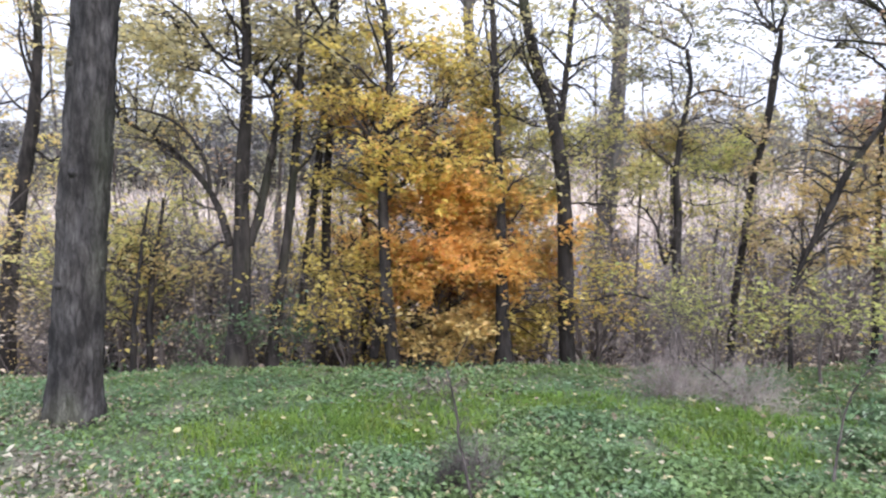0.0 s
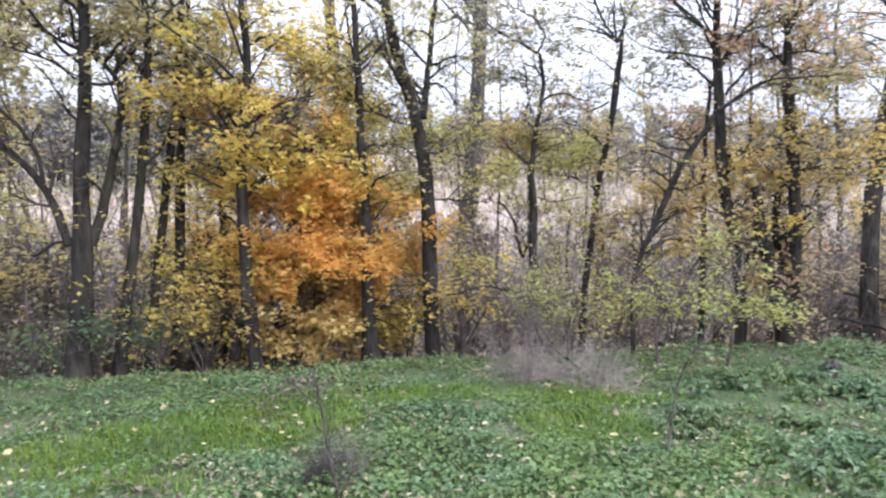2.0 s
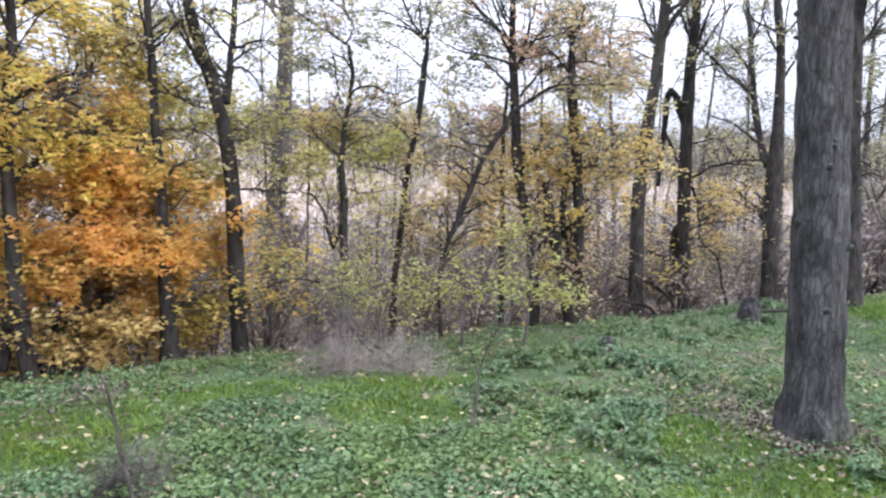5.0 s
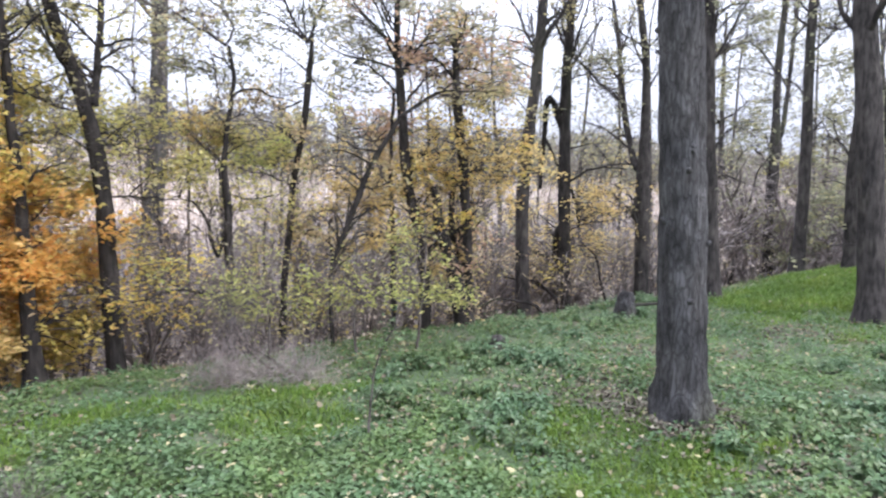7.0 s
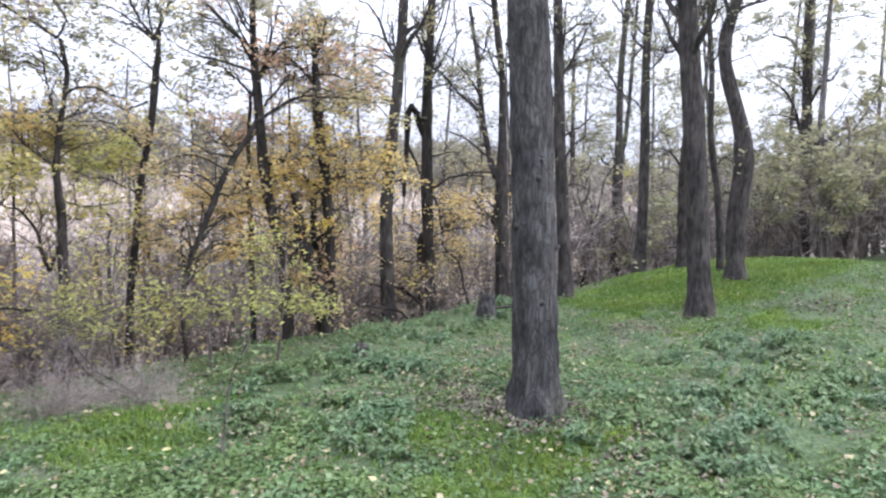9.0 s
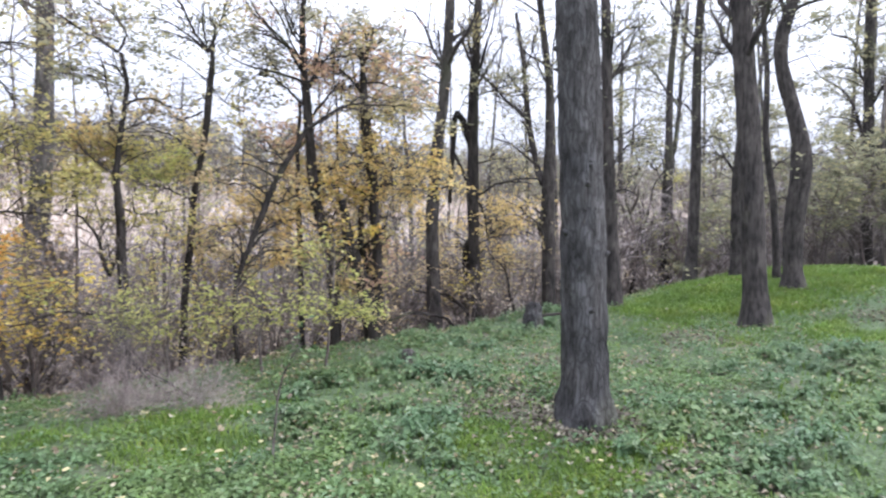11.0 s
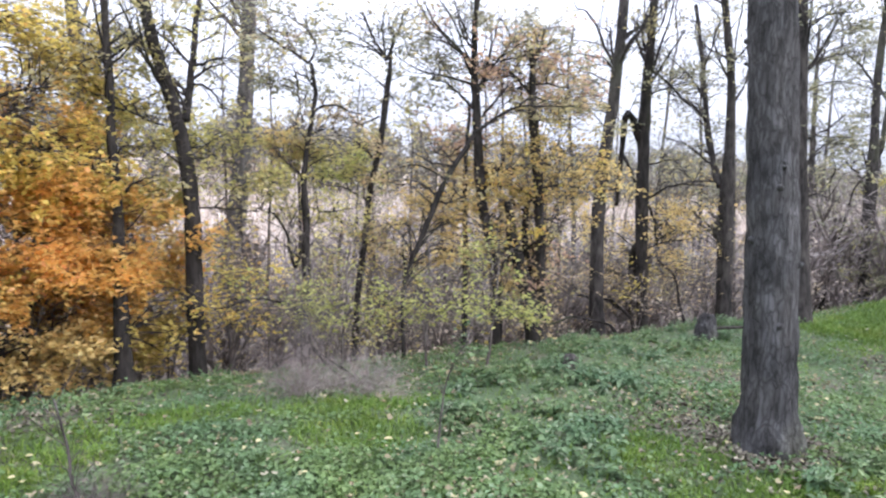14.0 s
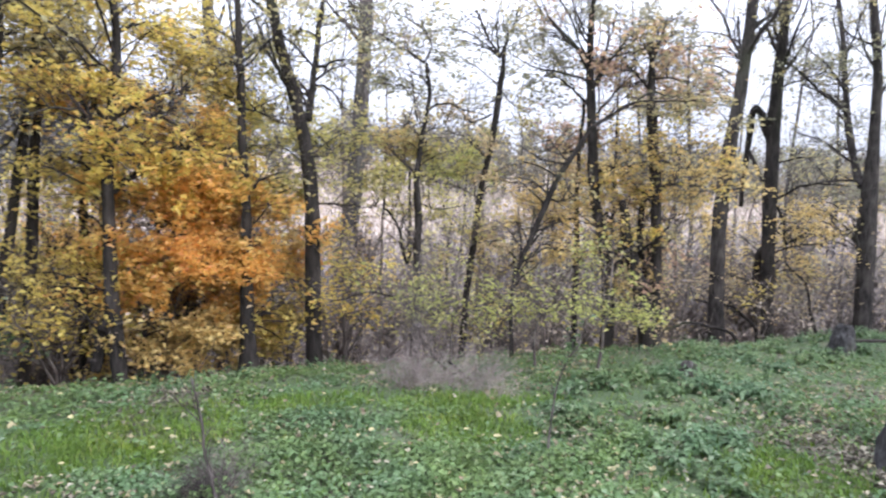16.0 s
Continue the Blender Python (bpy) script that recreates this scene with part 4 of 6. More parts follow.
one.limb([(-0.07, 0.01, 3.23), (-0.16, -0.01, 3.33), (-0.3, -0.02, 3.48), (-0.44, -0.03, 3.55)], 0.015, 0.007)
one.limb([(-0.12, 0.02, 2.78), (-0.17, 0.08, 2.97), (-0.19, 0.14, 3.05)], 0.015, 0.007)
one.limb([(-0.06, 0.01, 1.81), (0.22, -0.15, 1.8), (0.55, -0.32, 1.78)], 0.012, 0.005)
one.limb([(-0.07, 0.01, 1.42), (0.07, 0.01, 1.48), (0.17, 0.02, 1.55)], 0.012, 0.005)
one.limb([(-0.1, 0.02, 2.29), (0.12, -0.08, 2.31), (0.37, -0.18, 2.27)], 0.010, 0.005)
one.crown(0.35, 0.85, 2.57, 0.62, 0.24, 13, LEAF_LIME)
one.crown(0.1, 0.39, 3.58, 0.52, 0.39, 6, LEAF_PALE)
one.crown(-0.09, 1.04, 2.49, 0.42, 0.21, 6, LEAF_LIME)
one.crown(0.4, 0.33, 2.1, 0.52, 0.19, 6, LEAF_LIME)
one.grow()
one = Tree(3.04, 12.61, [(2.08, 0, 0, 0.209), (2.54, 0.05, -0.01, 0.203), (3.12, 0.11, -0.03, 0.192), (3.91, 0.19, -0.05, 0.175), (4.81, 0.27, -0.06, 0.157), (5.92, 0.31, -0.08, 0.146), (6.9, 0.36, -0.09, 0.140), (7.55, 0.37, -0.09, 0.135)],
           "tall pale grey trunk standing lower on the slope", bark=BARK_GREY, seed=19, top=13)
one.limb([(0.36, -0.09, 6.9), (0.84, -0.02, 7.18), (1.34, 0.03, 7.13)], 0.032, 0.014)
one.limb([(0.31, -0.08, 7.12), (-0.1, -0.12, 7.28), (-0.55, -0.16, 7.12)], 0.032, 0.014)
one.crown(0.91, 0.19, 7.01, 0.83, 0.71, 6, LEAF_RUST)
one.crown(0.02, 0.41, 6.98, 0.83, 0.59, 5, LEAF_PALE)
one.grow()
one = Tree(2.52, 6.93, [(0.08, 0, -0, 0.057), (0.49, 0, -0, 0.054), (0.95, 0.01, -0, 0.051), (1.41, -0, 0, 0.047), (1.87, 0, -0, 0.044), (2.19, -0.03, 0.01, 0.034), (2.58, -0.01, 0, 0.028), (2.83, 0.02, -0.01, 0.024), (3.08, 0.07, -0.03, 0.024), (3.23, 0.09, -0.03, 0.021), (3.4, 0.04, -0.02, 0.021), (3.52, 0.03, -0.01, 0.018)],
           "thin crooked tree with few leaves", seed=20, top=0)
one.limb([(0.03, -0.01, 3.51), (-0.07, 0.09, 3.61), (-0.21, 0.21, 3.7), (-0.29, 0.3, 3.8), (-0.45, 0.43, 3.94)], 0.016, 0.007)
one.limb([(0.03, -0.01, 3.51), (0.09, -0.09, 3.68), (0.03, -0.13, 3.77), (-0.06, -0.15, 3.88), (-0.23, -0.15, 3.95), (-0.44, -0.13, 3.99)], 0.012, 0.005)
one.limb([(0.09, -0.03, 3.23), (0.02, 0.02, 3.36), (-0.05, 0.07, 3.36), (-0.09, 0.11, 3.49)], 0.012, 0.005)
one.limb([(0.07, -0.02, 2.97), (0.14, -0.09, 3.03), (0.3, -0.19, 3.04), (0.47, -0.29, 2.96), (0.66, -0.4, 2.92)], 0.014, 0.005)
one.limb([(-0, 0, 2.54), (0.12, 0.05, 2.76), (0.35, 0.05, 2.89)], 0.010, 0.005)
one.limb([(-0.06, 0.02, 2.29), (-0.24, 0.02, 2.4), (-0.4, 0.01, 2.54)], 0.010, 0.005)
one.limb([(-0.1, 0.04, 1.22), (-0.15, 0.1, 1.41), (-0.19, 0.16, 1.67), (-0.27, 0.24, 1.83), (-0.45, 0.35, 1.9)], 0.021, 0.008)
one.limb([(-0.1, 0.04, 1.22), (-0.03, -0.02, 1.42), (-0.03, -0.06, 1.55)], 0.018, 0.016)
one.limb([(-0.01, 0, 1.93), (0.2, 0.04, 1.87), (0.61, -0, 1.91)], 0.008, 0.004)
one.limb([(-0.11, 0.04, 3.4), (-0.11, -0.06, 3.19), (-0.07, -0.17, 2.81)], 0.009, 0.007)
one.crown(-0.02, 0.54, 2.65, 0.38, 0.22, 10, LEAF_AMBER)
one.crown(0.36, 0.29, 2.58, 0.41, 0.21, 9, LEAF_LIME)
one.crown(-0.08, 0.46, 2.21, 0.41, 0.21, 7, LEAF_LIME)
one.crown(-0.03, 0.44, 3.93, 0.69, 0.31, 7, LEAF_DIM)
one.crown(-0.22, 0.5, 3.47, 0.55, 0.34, 6, LEAF_DIM)
one.crown(0.55, 0.23, 3.02, 0.34, 0.17, 3, LEAF_RUST)
one.crown(0.24, 0.34, 1.94, 0.48, 0.21, 5, LEAF_LIME)
one.grow()
one = Tree(3.37, 7.45, [(0.16, -0, -0, 0.049), (0.67, 0.02, -0.01, 0.045), (1.12, 0.03, -0.02, 0.042), (1.55, 0.07, -0.03, 0.042), (2.2, 0.12, -0.05, 0.038), (2.7, 0.19, -0.09, 0.038), (3.26, 0.26, -0.12, 0.042), (3.67, 0.3, -0.14, 0.038), (3.98, 0.33, -0.15, 0.023), (4.12, 0.32, -0.14, 0.017)],
           "slim tree forking high up, nearly bare", seed=21, top=0)
one.limb([(0.33, -0.15, 3.96), (0.26, -0.03, 4.16), (0.19, 0.09, 4.4), (0.11, 0.22, 4.6)], 0.020, 0.012)
one.limb([(0.33, -0.15, 3.97), (0.25, -0.21, 4.2), (0.2, -0.28, 4.47)], 0.013, 0.009)
one.limb([(0.34, -0.15, 3.96), (0.44, -0.14, 4.2), (0.53, -0.14, 4.41), (0.61, -0.12, 4.63)], 0.020, 0.014)
one.limb([(0.2, -0.09, 2.73), (-0.04, -0.04, 2.94), (-0.26, -0, 3)], 0.012, 0.006)
one.limb([(0.26, -0.12, 3.26), (0.07, 0.05, 3.13), (-0.03, 0.18, 3.21)], 0.012, 0.006)
one.limb([(0.28, -0.12, 3.67), (0.38, -0.27, 3.38), (0.53, -0.43, 3.23)], 0.010, 0.004)
one.limb([(0.13, -0.06, 2.2), (-0.12, 0.12, 2.38), (-0.36, 0.3, 2.41)], 0.009, 0.004)
one.crown(0.28, 0.31, 2.87, 0.53, 0.3, 9, LEAF_LIME)
one.crown(0.15, 0.37, 2.5, 0.53, 0.23, 7, LEAF_GREEN)
one.crown(-0, 0.44, 3.82, 0.68, 0.45, 8, LEAF_DIM)
one.crown(0.39, 0.26, 4.32, 0.76, 0.38, 9, LEAF_DIM)
one.crown(0.83, 0.06, 3.89, 0.61, 0.53, 8, LEAF_DIM)
one.crown(0.28, 0.64, 1.58, 0.47, 0.27, 4, LEAF_AMBER)
one.grow()
one = Tree(3.51, 6.38, [(0.11, 0, -0, 0.024), (0.94, -0.01, 0.01, 0.024), (1.28, 0.1, -0.05, 0.027), (1.6, 0.2, -0.11, 0.034), (2.04, 0.35, -0.19, 0.034), (2.27, 0.46, -0.25, 0.031), (2.47, 0.58, -0.32, 0.029), (2.63, 0.66, -0.36, 0.024)],
           "slanting thin trunk propped among its neighbours", seed=22, top=0)
one.limb([(0.66, -0.36, 2.63), (0.83, -0.37, 2.74), (1.03, -0.39, 2.87), (1.23, -0.41, 2.97), (1.44, -0.44, 3.1), (1.66, -0.47, 3.06)], 0.023, 0.008)
one.limb([(0.82, -0.45, 2.76), (0.97, -0.65, 2.9), (1.03, -0.81, 2.92), (1.42, -1.15, 2.89)], 0.013, 0.005)
one.limb([(0.46, -0.25, 2.25), (0.29, -0.1, 2.26), (0.09, 0.07, 2.39)], 0.013, 0.005)
one.limb([(0.27, -0.15, 1.85), (0.41, -0.27, 1.85), (0.55, -0.39, 1.91)], 0.013, 0.005)
one.limb([(0.48, -0.26, 2.27), (0.35, -0.1, 2.51), (0.28, 0.02, 2.45)], 0.010, 0.005)
one.crown(0.69, 0.42, 1.79, 0.56, 0.35, 13, LEAF_AMBER)
one.crown(0.24, 0.32, 2.18, 0.41, 0.27, 6, LEAF_RUST)
one.crown(1.77, -0.51, 2.94, 0.41, 0.34, 7, LEAF_DULL)
one.crown(0.46, 0.55, 1.51, 0.49, 0.32, 8, LEAF_RUST)
one.crown(0.94, 0.28, 1.24, 0.49, 0.28, 8, LEAF_AMBER)
one.grow()
one = Tree(4.86, 6.46, [(0, 0, 0, 0.080), (0.3, 0.03, -0.03, 0.077), (0.85, 0.01, -0.01, 0.073), (1.2, -0.01, 0, 0.070), (1.5, -0.08, 0.06, 0.066), (1.88, -0.15, 0.11, 0.066), (2.42, -0.18, 0.13, 0.062), (2.89, -0.2, 0.15, 0.059), (3.29, -0.24, 0.18, 0.048), (3.69, -0.26, 0.2, 0.041), (4.09, -0.25, 0.19, 0.037)],
           "dark tree with a spreading brownish-yellow crown", seed=23, ivy=160, top=7, leaf_n=3.4)
one.limb([(-0.21, 0.16, 3.26), (-0.11, 0.19, 3.47), (-0.01, 0.23, 3.69), (0.1, 0.26, 3.94), (0.18, 0.3, 4.23)], 0.027, 0.014)
one.limb([(-0.24, 0.18, 3.36), (-0.37, 0.19, 3.54), (-0.49, 0.2, 3.74), (-0.64, 0.23, 3.85), (-0.83, 0.29, 3.86)], 0.017, 0.007)
one.limb([(-0.22, 0.17, 2.99), (-0.38, 0.35, 3.21), (-0.51, 0.51, 3.35), (-0.66, 0.69, 3.41)], 0.017, 0.007)
one.limb([(-0.16, 0.12, 2.23), (-0, -0.08, 2.29), (0.2, -0.31, 2.31)], 0.023, 0.009)
one.limb([(-0.19, 0.14, 2.69), (-0.29, 0.33, 2.5), (-0.41, 0.52, 2.44), (-0.53, 0.72, 2.52)], 0.017, 0.007)
one.limb([(-0.2, 0.15, 2.89), (-0.09, -0.04, 3.07), (-0.04, -0.18, 3.25)], 0.017, 0.007)
one.limb([(-0.24, 0.18, 3.69), (-0.34, 0.33, 3.98), (-0.36, 0.43, 4.27)], 0.017, 0.009)
one.crown(0.33, 0.25, 2.24, 0.82, 0.49, 14, LEAF_AMBER)
one.crown(-0.29, 0.72, 2.82, 0.52, 0.45, 10, LEAF_RUSSET)
one.crown(-0.15, 0.61, 3.86, 0.67, 0.45, 10, LEAF_PALE)
one.crown(0.29, 0.28, 3.69, 0.75, 0.45, 9, LEAF_RUSSET)
one.crown(0.18, 0.36, 1.74, 0.67, 0.41, 13, LEAF_AMBER)
one.crown(-0.42, 0.82, 3.68, 0.45, 0.45, 6, LEAF_PALE)
one.crown(0.54, 0.47, 1.15, 0.54, 0.39, 8, LEAF_RUSSET)
one.grow()
one = Tree(4.66, 6.85, [(0.12, 0, 0, 0.035), (0.78, -0, 0, 0.035), (1.49, -0, 0, 0.035), (1.99, -0.01, 0.01, 0.031), (2.48, 0, -0, 0.027), (3.24, 0.03, -0.02, 0.020)],
           "thin dark stem among stouter trunks", seed=24, ivy=80, top=0)
one.limb([(-0.01, 0.01, 1.99), (-0.14, 0.21, 2.2), (-0.27, 0.42, 2.13)], 0.012, 0.006)
one.crown(0.13, 0.39, 2.36, 0.54, 0.38, 8, LEAF_AMBER)
one.grow()
one = Tree(5.21, 6.05, [(0, 0, 0, 0.114), (0.38, -0.04, 0.03, 0.111), (0.72, -0.09, 0.08, 0.093), (1.05, -0.16, 0.14, 0.079), (1.41, -0.24, 0.2, 0.065), (1.78, -0.28, 0.24, 0.048)],
           "dark leaning trunk tangled with yellow shoots", seed=25, ivy=420, ivy_leaf=LEAF_RUST, top=0)
one.limb([(-0.04, 0.03, 0.38), (0.03, 0.15, 0.77), (0.04, 0.33, 1.17), (0.14, 0.42, 1.58), (0.25, 0.51, 1.86)], 0.065, 0.033)
one.limb([(-0.19, 0.16, 1.18), (-0.39, 0.22, 1.05), (-0.53, 0.23, 0.78)], 0.020, 0.008)
one.limb([(-0.08, 0.07, 0.65), (-0.19, 0.25, 0.83), (-0.22, 0.36, 1.17), (-0.12, 0.37, 1.51)], 0.026, 0.011)
one.limb([(-0.13, 0.11, 1.18), (-0.02, -0.06, 1.32), (0.04, -0.17, 1.52)], 0.017, 0.008)
one.limb([(-0.15, 0.13, 0.98), (0.04, 0.09, 1.12), (0.05, 0.19, 1.38)], 0.020, 0.008)
one.crown(-0, 0.53, 1.58, 0.59, 0.44, 8, LEAF_GOLD)
one.crown(0.07, 0.47, 0.66, 0.37, 0.26, 7, LEAF_AMBER)
one.crown(0.26, 0.3, 1.02, 0.37, 0.44, 6, LEAF_RUSSET)
one.grow()
one = Tree(5.33, 6.14, [(0, 0, 0, 0.081), (0.66, -0.01, 0.01, 0.066), (1.33, -0.02, 0.02, 0.063), (1.8, -0.05, 0.04, 0.063), (2.27, -0.09, 0.08, 0.063), (2.83, -0.13, 0.11, 0.063), (3.32, -0.16, 0.13, 0.038), (3.72, -0.19, 0.16, 0.027)],
           "slender tree with a yellow and rust crown", seed=26, ivy=90, top=0, leaf_n=3)
one.limb([(-0.12, 0.11, 2.8), (0.04, 0.06, 2.83), (0.26, -0.02, 2.84)], 0.014, 0.006)
one.limb([(-0.1, 0.08, 2.24), (-0.03, -0.05, 2.34), (0.05, -0.2, 2.39)], 0.014, 0.006)
one.limb([(-0.06, 0.05, 1.97), (0.18, -0.06, 2.04), (0.52, -0.25, 1.97)], 0.014, 0.006)
one.limb([(-0.15, 0.13, 3.23), (-0.05, -0.03, 3.27), (0.12, -0.24, 3.21)], 0.014, 0.006)
one.limb([(-0.03, 0.02, 1.57), (0.09, -0.01, 1.6), (0.21, -0.06, 1.62)], 0.017, 0.009)
one.limb([(-0.16, 0.13, 3.32), (-0.14, -0.01, 3.61), (-0.17, -0.12, 3.84)], 0.017, 0.009)
one.limb([(-0.14, 0.12, 3.13), (-0.22, 0.26, 3.34), (-0.32, 0.41, 3.5)], 0.014, 0.006)
one.crown(0.11, 0.43, 3.5, 0.72, 0.45, 22, LEAF_RUSSET)
one.crown(0.01, 0.52, 3.72, 0.45, 0.3, 7, LEAF_AMBER)
one.crown(0.37, 0.21, 3.18, 0.64, 0.49, 13, LEAF_RUST)
one.crown(0.27, 0.3, 2.43, 0.83, 0.45, 12, LEAF_GOLD)
one.crown(0.59, 0.02, 2.23, 0.64, 0.24, 11, LEAF_AMBER)
one.crown(0.41, 0.17, 1.81, 0.45, 0.3, 8, LEAF_AMBER)
one.crown(0.1, 0.44, 3.94, 0.6, 0.3, 8, LEAF_PALE)
one.grow()
one = Tree(7.4, 7.14, [(0.36, -0, -0, 0.116), (0.86, -0.03, 0.03, 0.111), (1.27, -0.03, 0.03, 0.107), (1.85, -0.05, 0.05, 0.107), (2.5, -0.02, 0.03, 0.102), (3.14, 0.03, -0.03, 0.093), (3.77, 0.1, -0.1, 0.084), (4.31, 0.13, -0.13, 0.084), (4.84, 0.17, -0.17, 0.079)],
           "tall grey trunk leaning gently", bark=BARK_MID, seed=27, top=10)
one.limb([(0.08, -0.08, 4.35), (0.13, 0.04, 4.66), (0.18, 0.16, 5.01)], 0.022, 0.015)
one.limb([(-0.02, 0.03, 2.34), (0.03, -0.12, 2.46), (0.08, -0.26, 2.49)], 0.018, 0.007)
one.limb([(0.16, -0.16, 4.54), (0.32, -0.23, 4.76), (0.46, -0.28, 5)], 0.022, 0.015)
one.crown(0.06, 0.51, 4.52, 0.66, 0.66, 8, LEAF_DIM)
one.crown(-0.06, 0.64, 4.04, 0.57, 0.66, 8, LEAF_LIME)
one.grow()
one = Tree(8.39, 7.1, [(0.32, 0, -0, 0.090), (0.97, -0.02, 0.02, 0.090), (1.4, -0.03, 0.03, 0.099), (2.07, -0.05, 0.05, 0.104), (2.91, -0.05, 0.06, 0.099), (3.73, -0.05, 0.05, 0.090), (4.38, -0.04, 0.05, 0.080), (4.94, -0.01, 0.01, 0.065)],
           "dark trunk with a snapped limb hanging down", seed=28, top=10)
one.limb([(-0.05, 0.05, 1.61), (0.02, 0.25, 1.38), (0.14, 0.37, 1.01), (0.28, 0.48, 0.22)], 0.090, 0.080)
one.limb([(-0.08, 0.09, 3.2), (-0.19, 0.12, 3.39), (-0.26, 0.09, 3.58), (-0.36, 0.12, 3.7)], 0.061, 0.056, True)
one.limb([(-0.21, 0.25, 3.73), (-0.21, 0.36, 3.66), (-0.16, 0.42, 3.27), (-0.12, 0.49, 2.94), (-0.08, 0.55, 2.59), (-0.04, 0.61, 2.2)], 0.056, 0.031, True)
one.limb([(-0.27, 0.31, 3.05), (-0.23, 0.18, 2.81), (-0.2, 0.05, 2.57), (-0.21, -0.04, 2.3)], 0.031, 0.027, True)
one.limb([(-0.03, 0.04, 4.42), (-0.01, 0.2, 4.7), (-0, 0.37, 5.03)], 0.031, 0.023)
one.limb([(-0.01, 0.01, 4.39), (0.03, -0.25, 4.17), (0.08, -0.51, 3.85), (0.15, -0.8, 3.54)], 0.023, 0.012)
one.limb([(-0.03, 0.04, 3.99), (0.18, -0.06, 4.09), (0.52, -0.32, 4.21)], 0.019, 0.008)
one.limb([(-0, 0, 2.32), (0.13, -0.3, 2.51), (0.19, -0.51, 2.57), (0.38, -0.87, 2.53)], 0.023, 0.008)
one.limb([(0.02, -0.02, 2.22), (0.2, -0.02, 1.95), (0.33, 0.05, 1.54)], 0.023, 0.012)
one.limb([(-0.02, 0.02, 2.87), (0.05, -0.24, 2.89), (0.16, -0.55, 2.9)], 0.016, 0.008)
one.crown(0.1, 0.5, 1.54, 0.75, 0.35, 9, LEAF_AMBER)
one.crown(0.67, -0.17, 1.99, 0.75, 0.35, 11, LEAF_AMBER)
one.crown(0.45, 0.09, 4.43, 0.9, 0.7, 9, LEAF_DIM)
one.crown(0.48, 0.05, 3.6, 0.8, 0.5, 7, LEAF_DIM)
one.crown(0.5, 0.03, 1.64, 0.7, 0.4, 5, LEAF_AMBER)
one.grow()
one = Tree(9.51, 6.37, [(0.1, 0, 0, 0.129), (0.59, -0.01, 0.02, 0.124), (1.37, -0.02, 0.02, 0.124), (2.14, -0.05, 0.07, 0.124), (2.62, -0.04, 0.05, 0.094), (3.28, -0.03, 0.05, 0.073), (4.21, -0.04, 0.06, 0.063), (5.14, -0.11, 0.16, 0.058)],
           "dark forked tree with bare upswept limbs", bark=BARK_MID, seed=29, top=10, leaf_n=1.5)
one.limb([(-0.08, 0.12, 2.33), (0.03, 0.35, 2.68), (0.15, 0.58, 3.34), (0.27, 0.8, 4.07), (0.41, 0.99, 4.83), (0.51, 1.24, 5.6)], 0.063, 0.033)
one.limb([(-0.02, 0.03, 1.18), (-0.2, 0.09, 1.56), (-0.31, 0.06, 1.85)], 0.033, 0.016)
one.limb([(-0.04, 0.05, 3.56), (0.17, -0.07, 3.94), (0.32, -0.11, 4.42)], 0.024, 0.012)
one.limb([(-0.21, 0.32, 3.38), (-0.42, 0.46, 3.66), (-0.69, 0.73, 3.86)], 0.024, 0.008)
one.limb([(-0.25, 0.36, 3.76), (-0.24, 0.67, 4.24), (-0.3, 1.06, 4.58)], 0.024, 0.008)
one.limb([(-0.28, 0.41, 4.14), (-0.32, 0.22, 4.57), (-0.39, 0.07, 4.89)], 0.020, 0.012)
one.limb([(-0.07, 0.1, 2.43), (-0.26, 0.54, 2.42), (-0.36, 0.83, 2.34)], 0.020, 0.008)
one.limb([(-0.14, 0.21, 2.67), (-0.47, 0.52, 3), (-0.77, 0.77, 3.14)], 0.020, 0.008)
one.crown(-0.04, 0.77, 4.52, 0.84, 0.73, 12, LEAF_PALE)
one.crown(-0.07, 0.83, 3.15, 0.73, 0.63, 11, LEAF_PALE)
one.crown(0.39, 0.14, 4.38, 0.63, 0.63, 7, LEAF_PALE)
one.crown(0.05, 0.64, 1.85, 0.63, 0.42, 7, LEAF_AMBER)
one.crown(-0.23, 1.05, 2.05, 0.52, 0.31, 6, LEAF_AMBER)
one.grow()
one = Tree(2.55, 5.95, [(0.19, 0, 0, 0.014), (0.43, 0.01, -0.01, 0.013), (0.72, 0.04, -0.02, 0.011), (1.07, 0.05, -0.02, 0.009), (1.36, 0.06, -0.03, 0.007)],
           "young locust with feathery yellow-green sprays", seed=540, top=0, leaf_n=3, leaf=0.05, bark=TWIG_SHRUB)
one.limb([(0.02, -0.01, 0.55), (-0.55, 0.4, 0.69), (-0.64, 0.6, 0.79)], 0.009, 0.005)
one.limb([(0.04, -0.02, 0.72), (-0.19, 0.01, 0.66)], 0.008, 0.005)
one.crown(-0.62, 0.16, 0.84, 0.39, 0.1, 3, LEAF_GREEN)
one.crown(-0.2, -0.02, 0.72, 0.42, 0.11, 4, LEAF_GREEN)
one.crown(0.14, -0.17, 0.65, 0.45, 0.12, 4, LEAF_GREEN)
one.crown(-0.28, 0.01, 0.44, 0.39, 0.11, 2, LEAF_GREEN)
one.grow()
one = Tree(3.32, 5.57, [(0.23, -0, 0, 0.014), (0.43, 0.01, -0.01, 0.013), (0.72, 0.03, -0.02, 0.011), (1.06, 0.04, -0.02, 0.009), (1.34, 0.04, -0.03, 0.007)],
           "young locust with feathery yellow-green sprays", seed=541, top=0, leaf_n=3, leaf=0.05, bark=TWIG_SHRUB)
one.limb([(0.02, -0.01, 0.54), (0.09, 0.01, 0.65), (-0, 0.13, 0.76)], 0.009, 0.005)
one.limb([(0.03, -0.02, 0.72), (-0.33, 0.05, 0.52)], 0.008, 0.005)
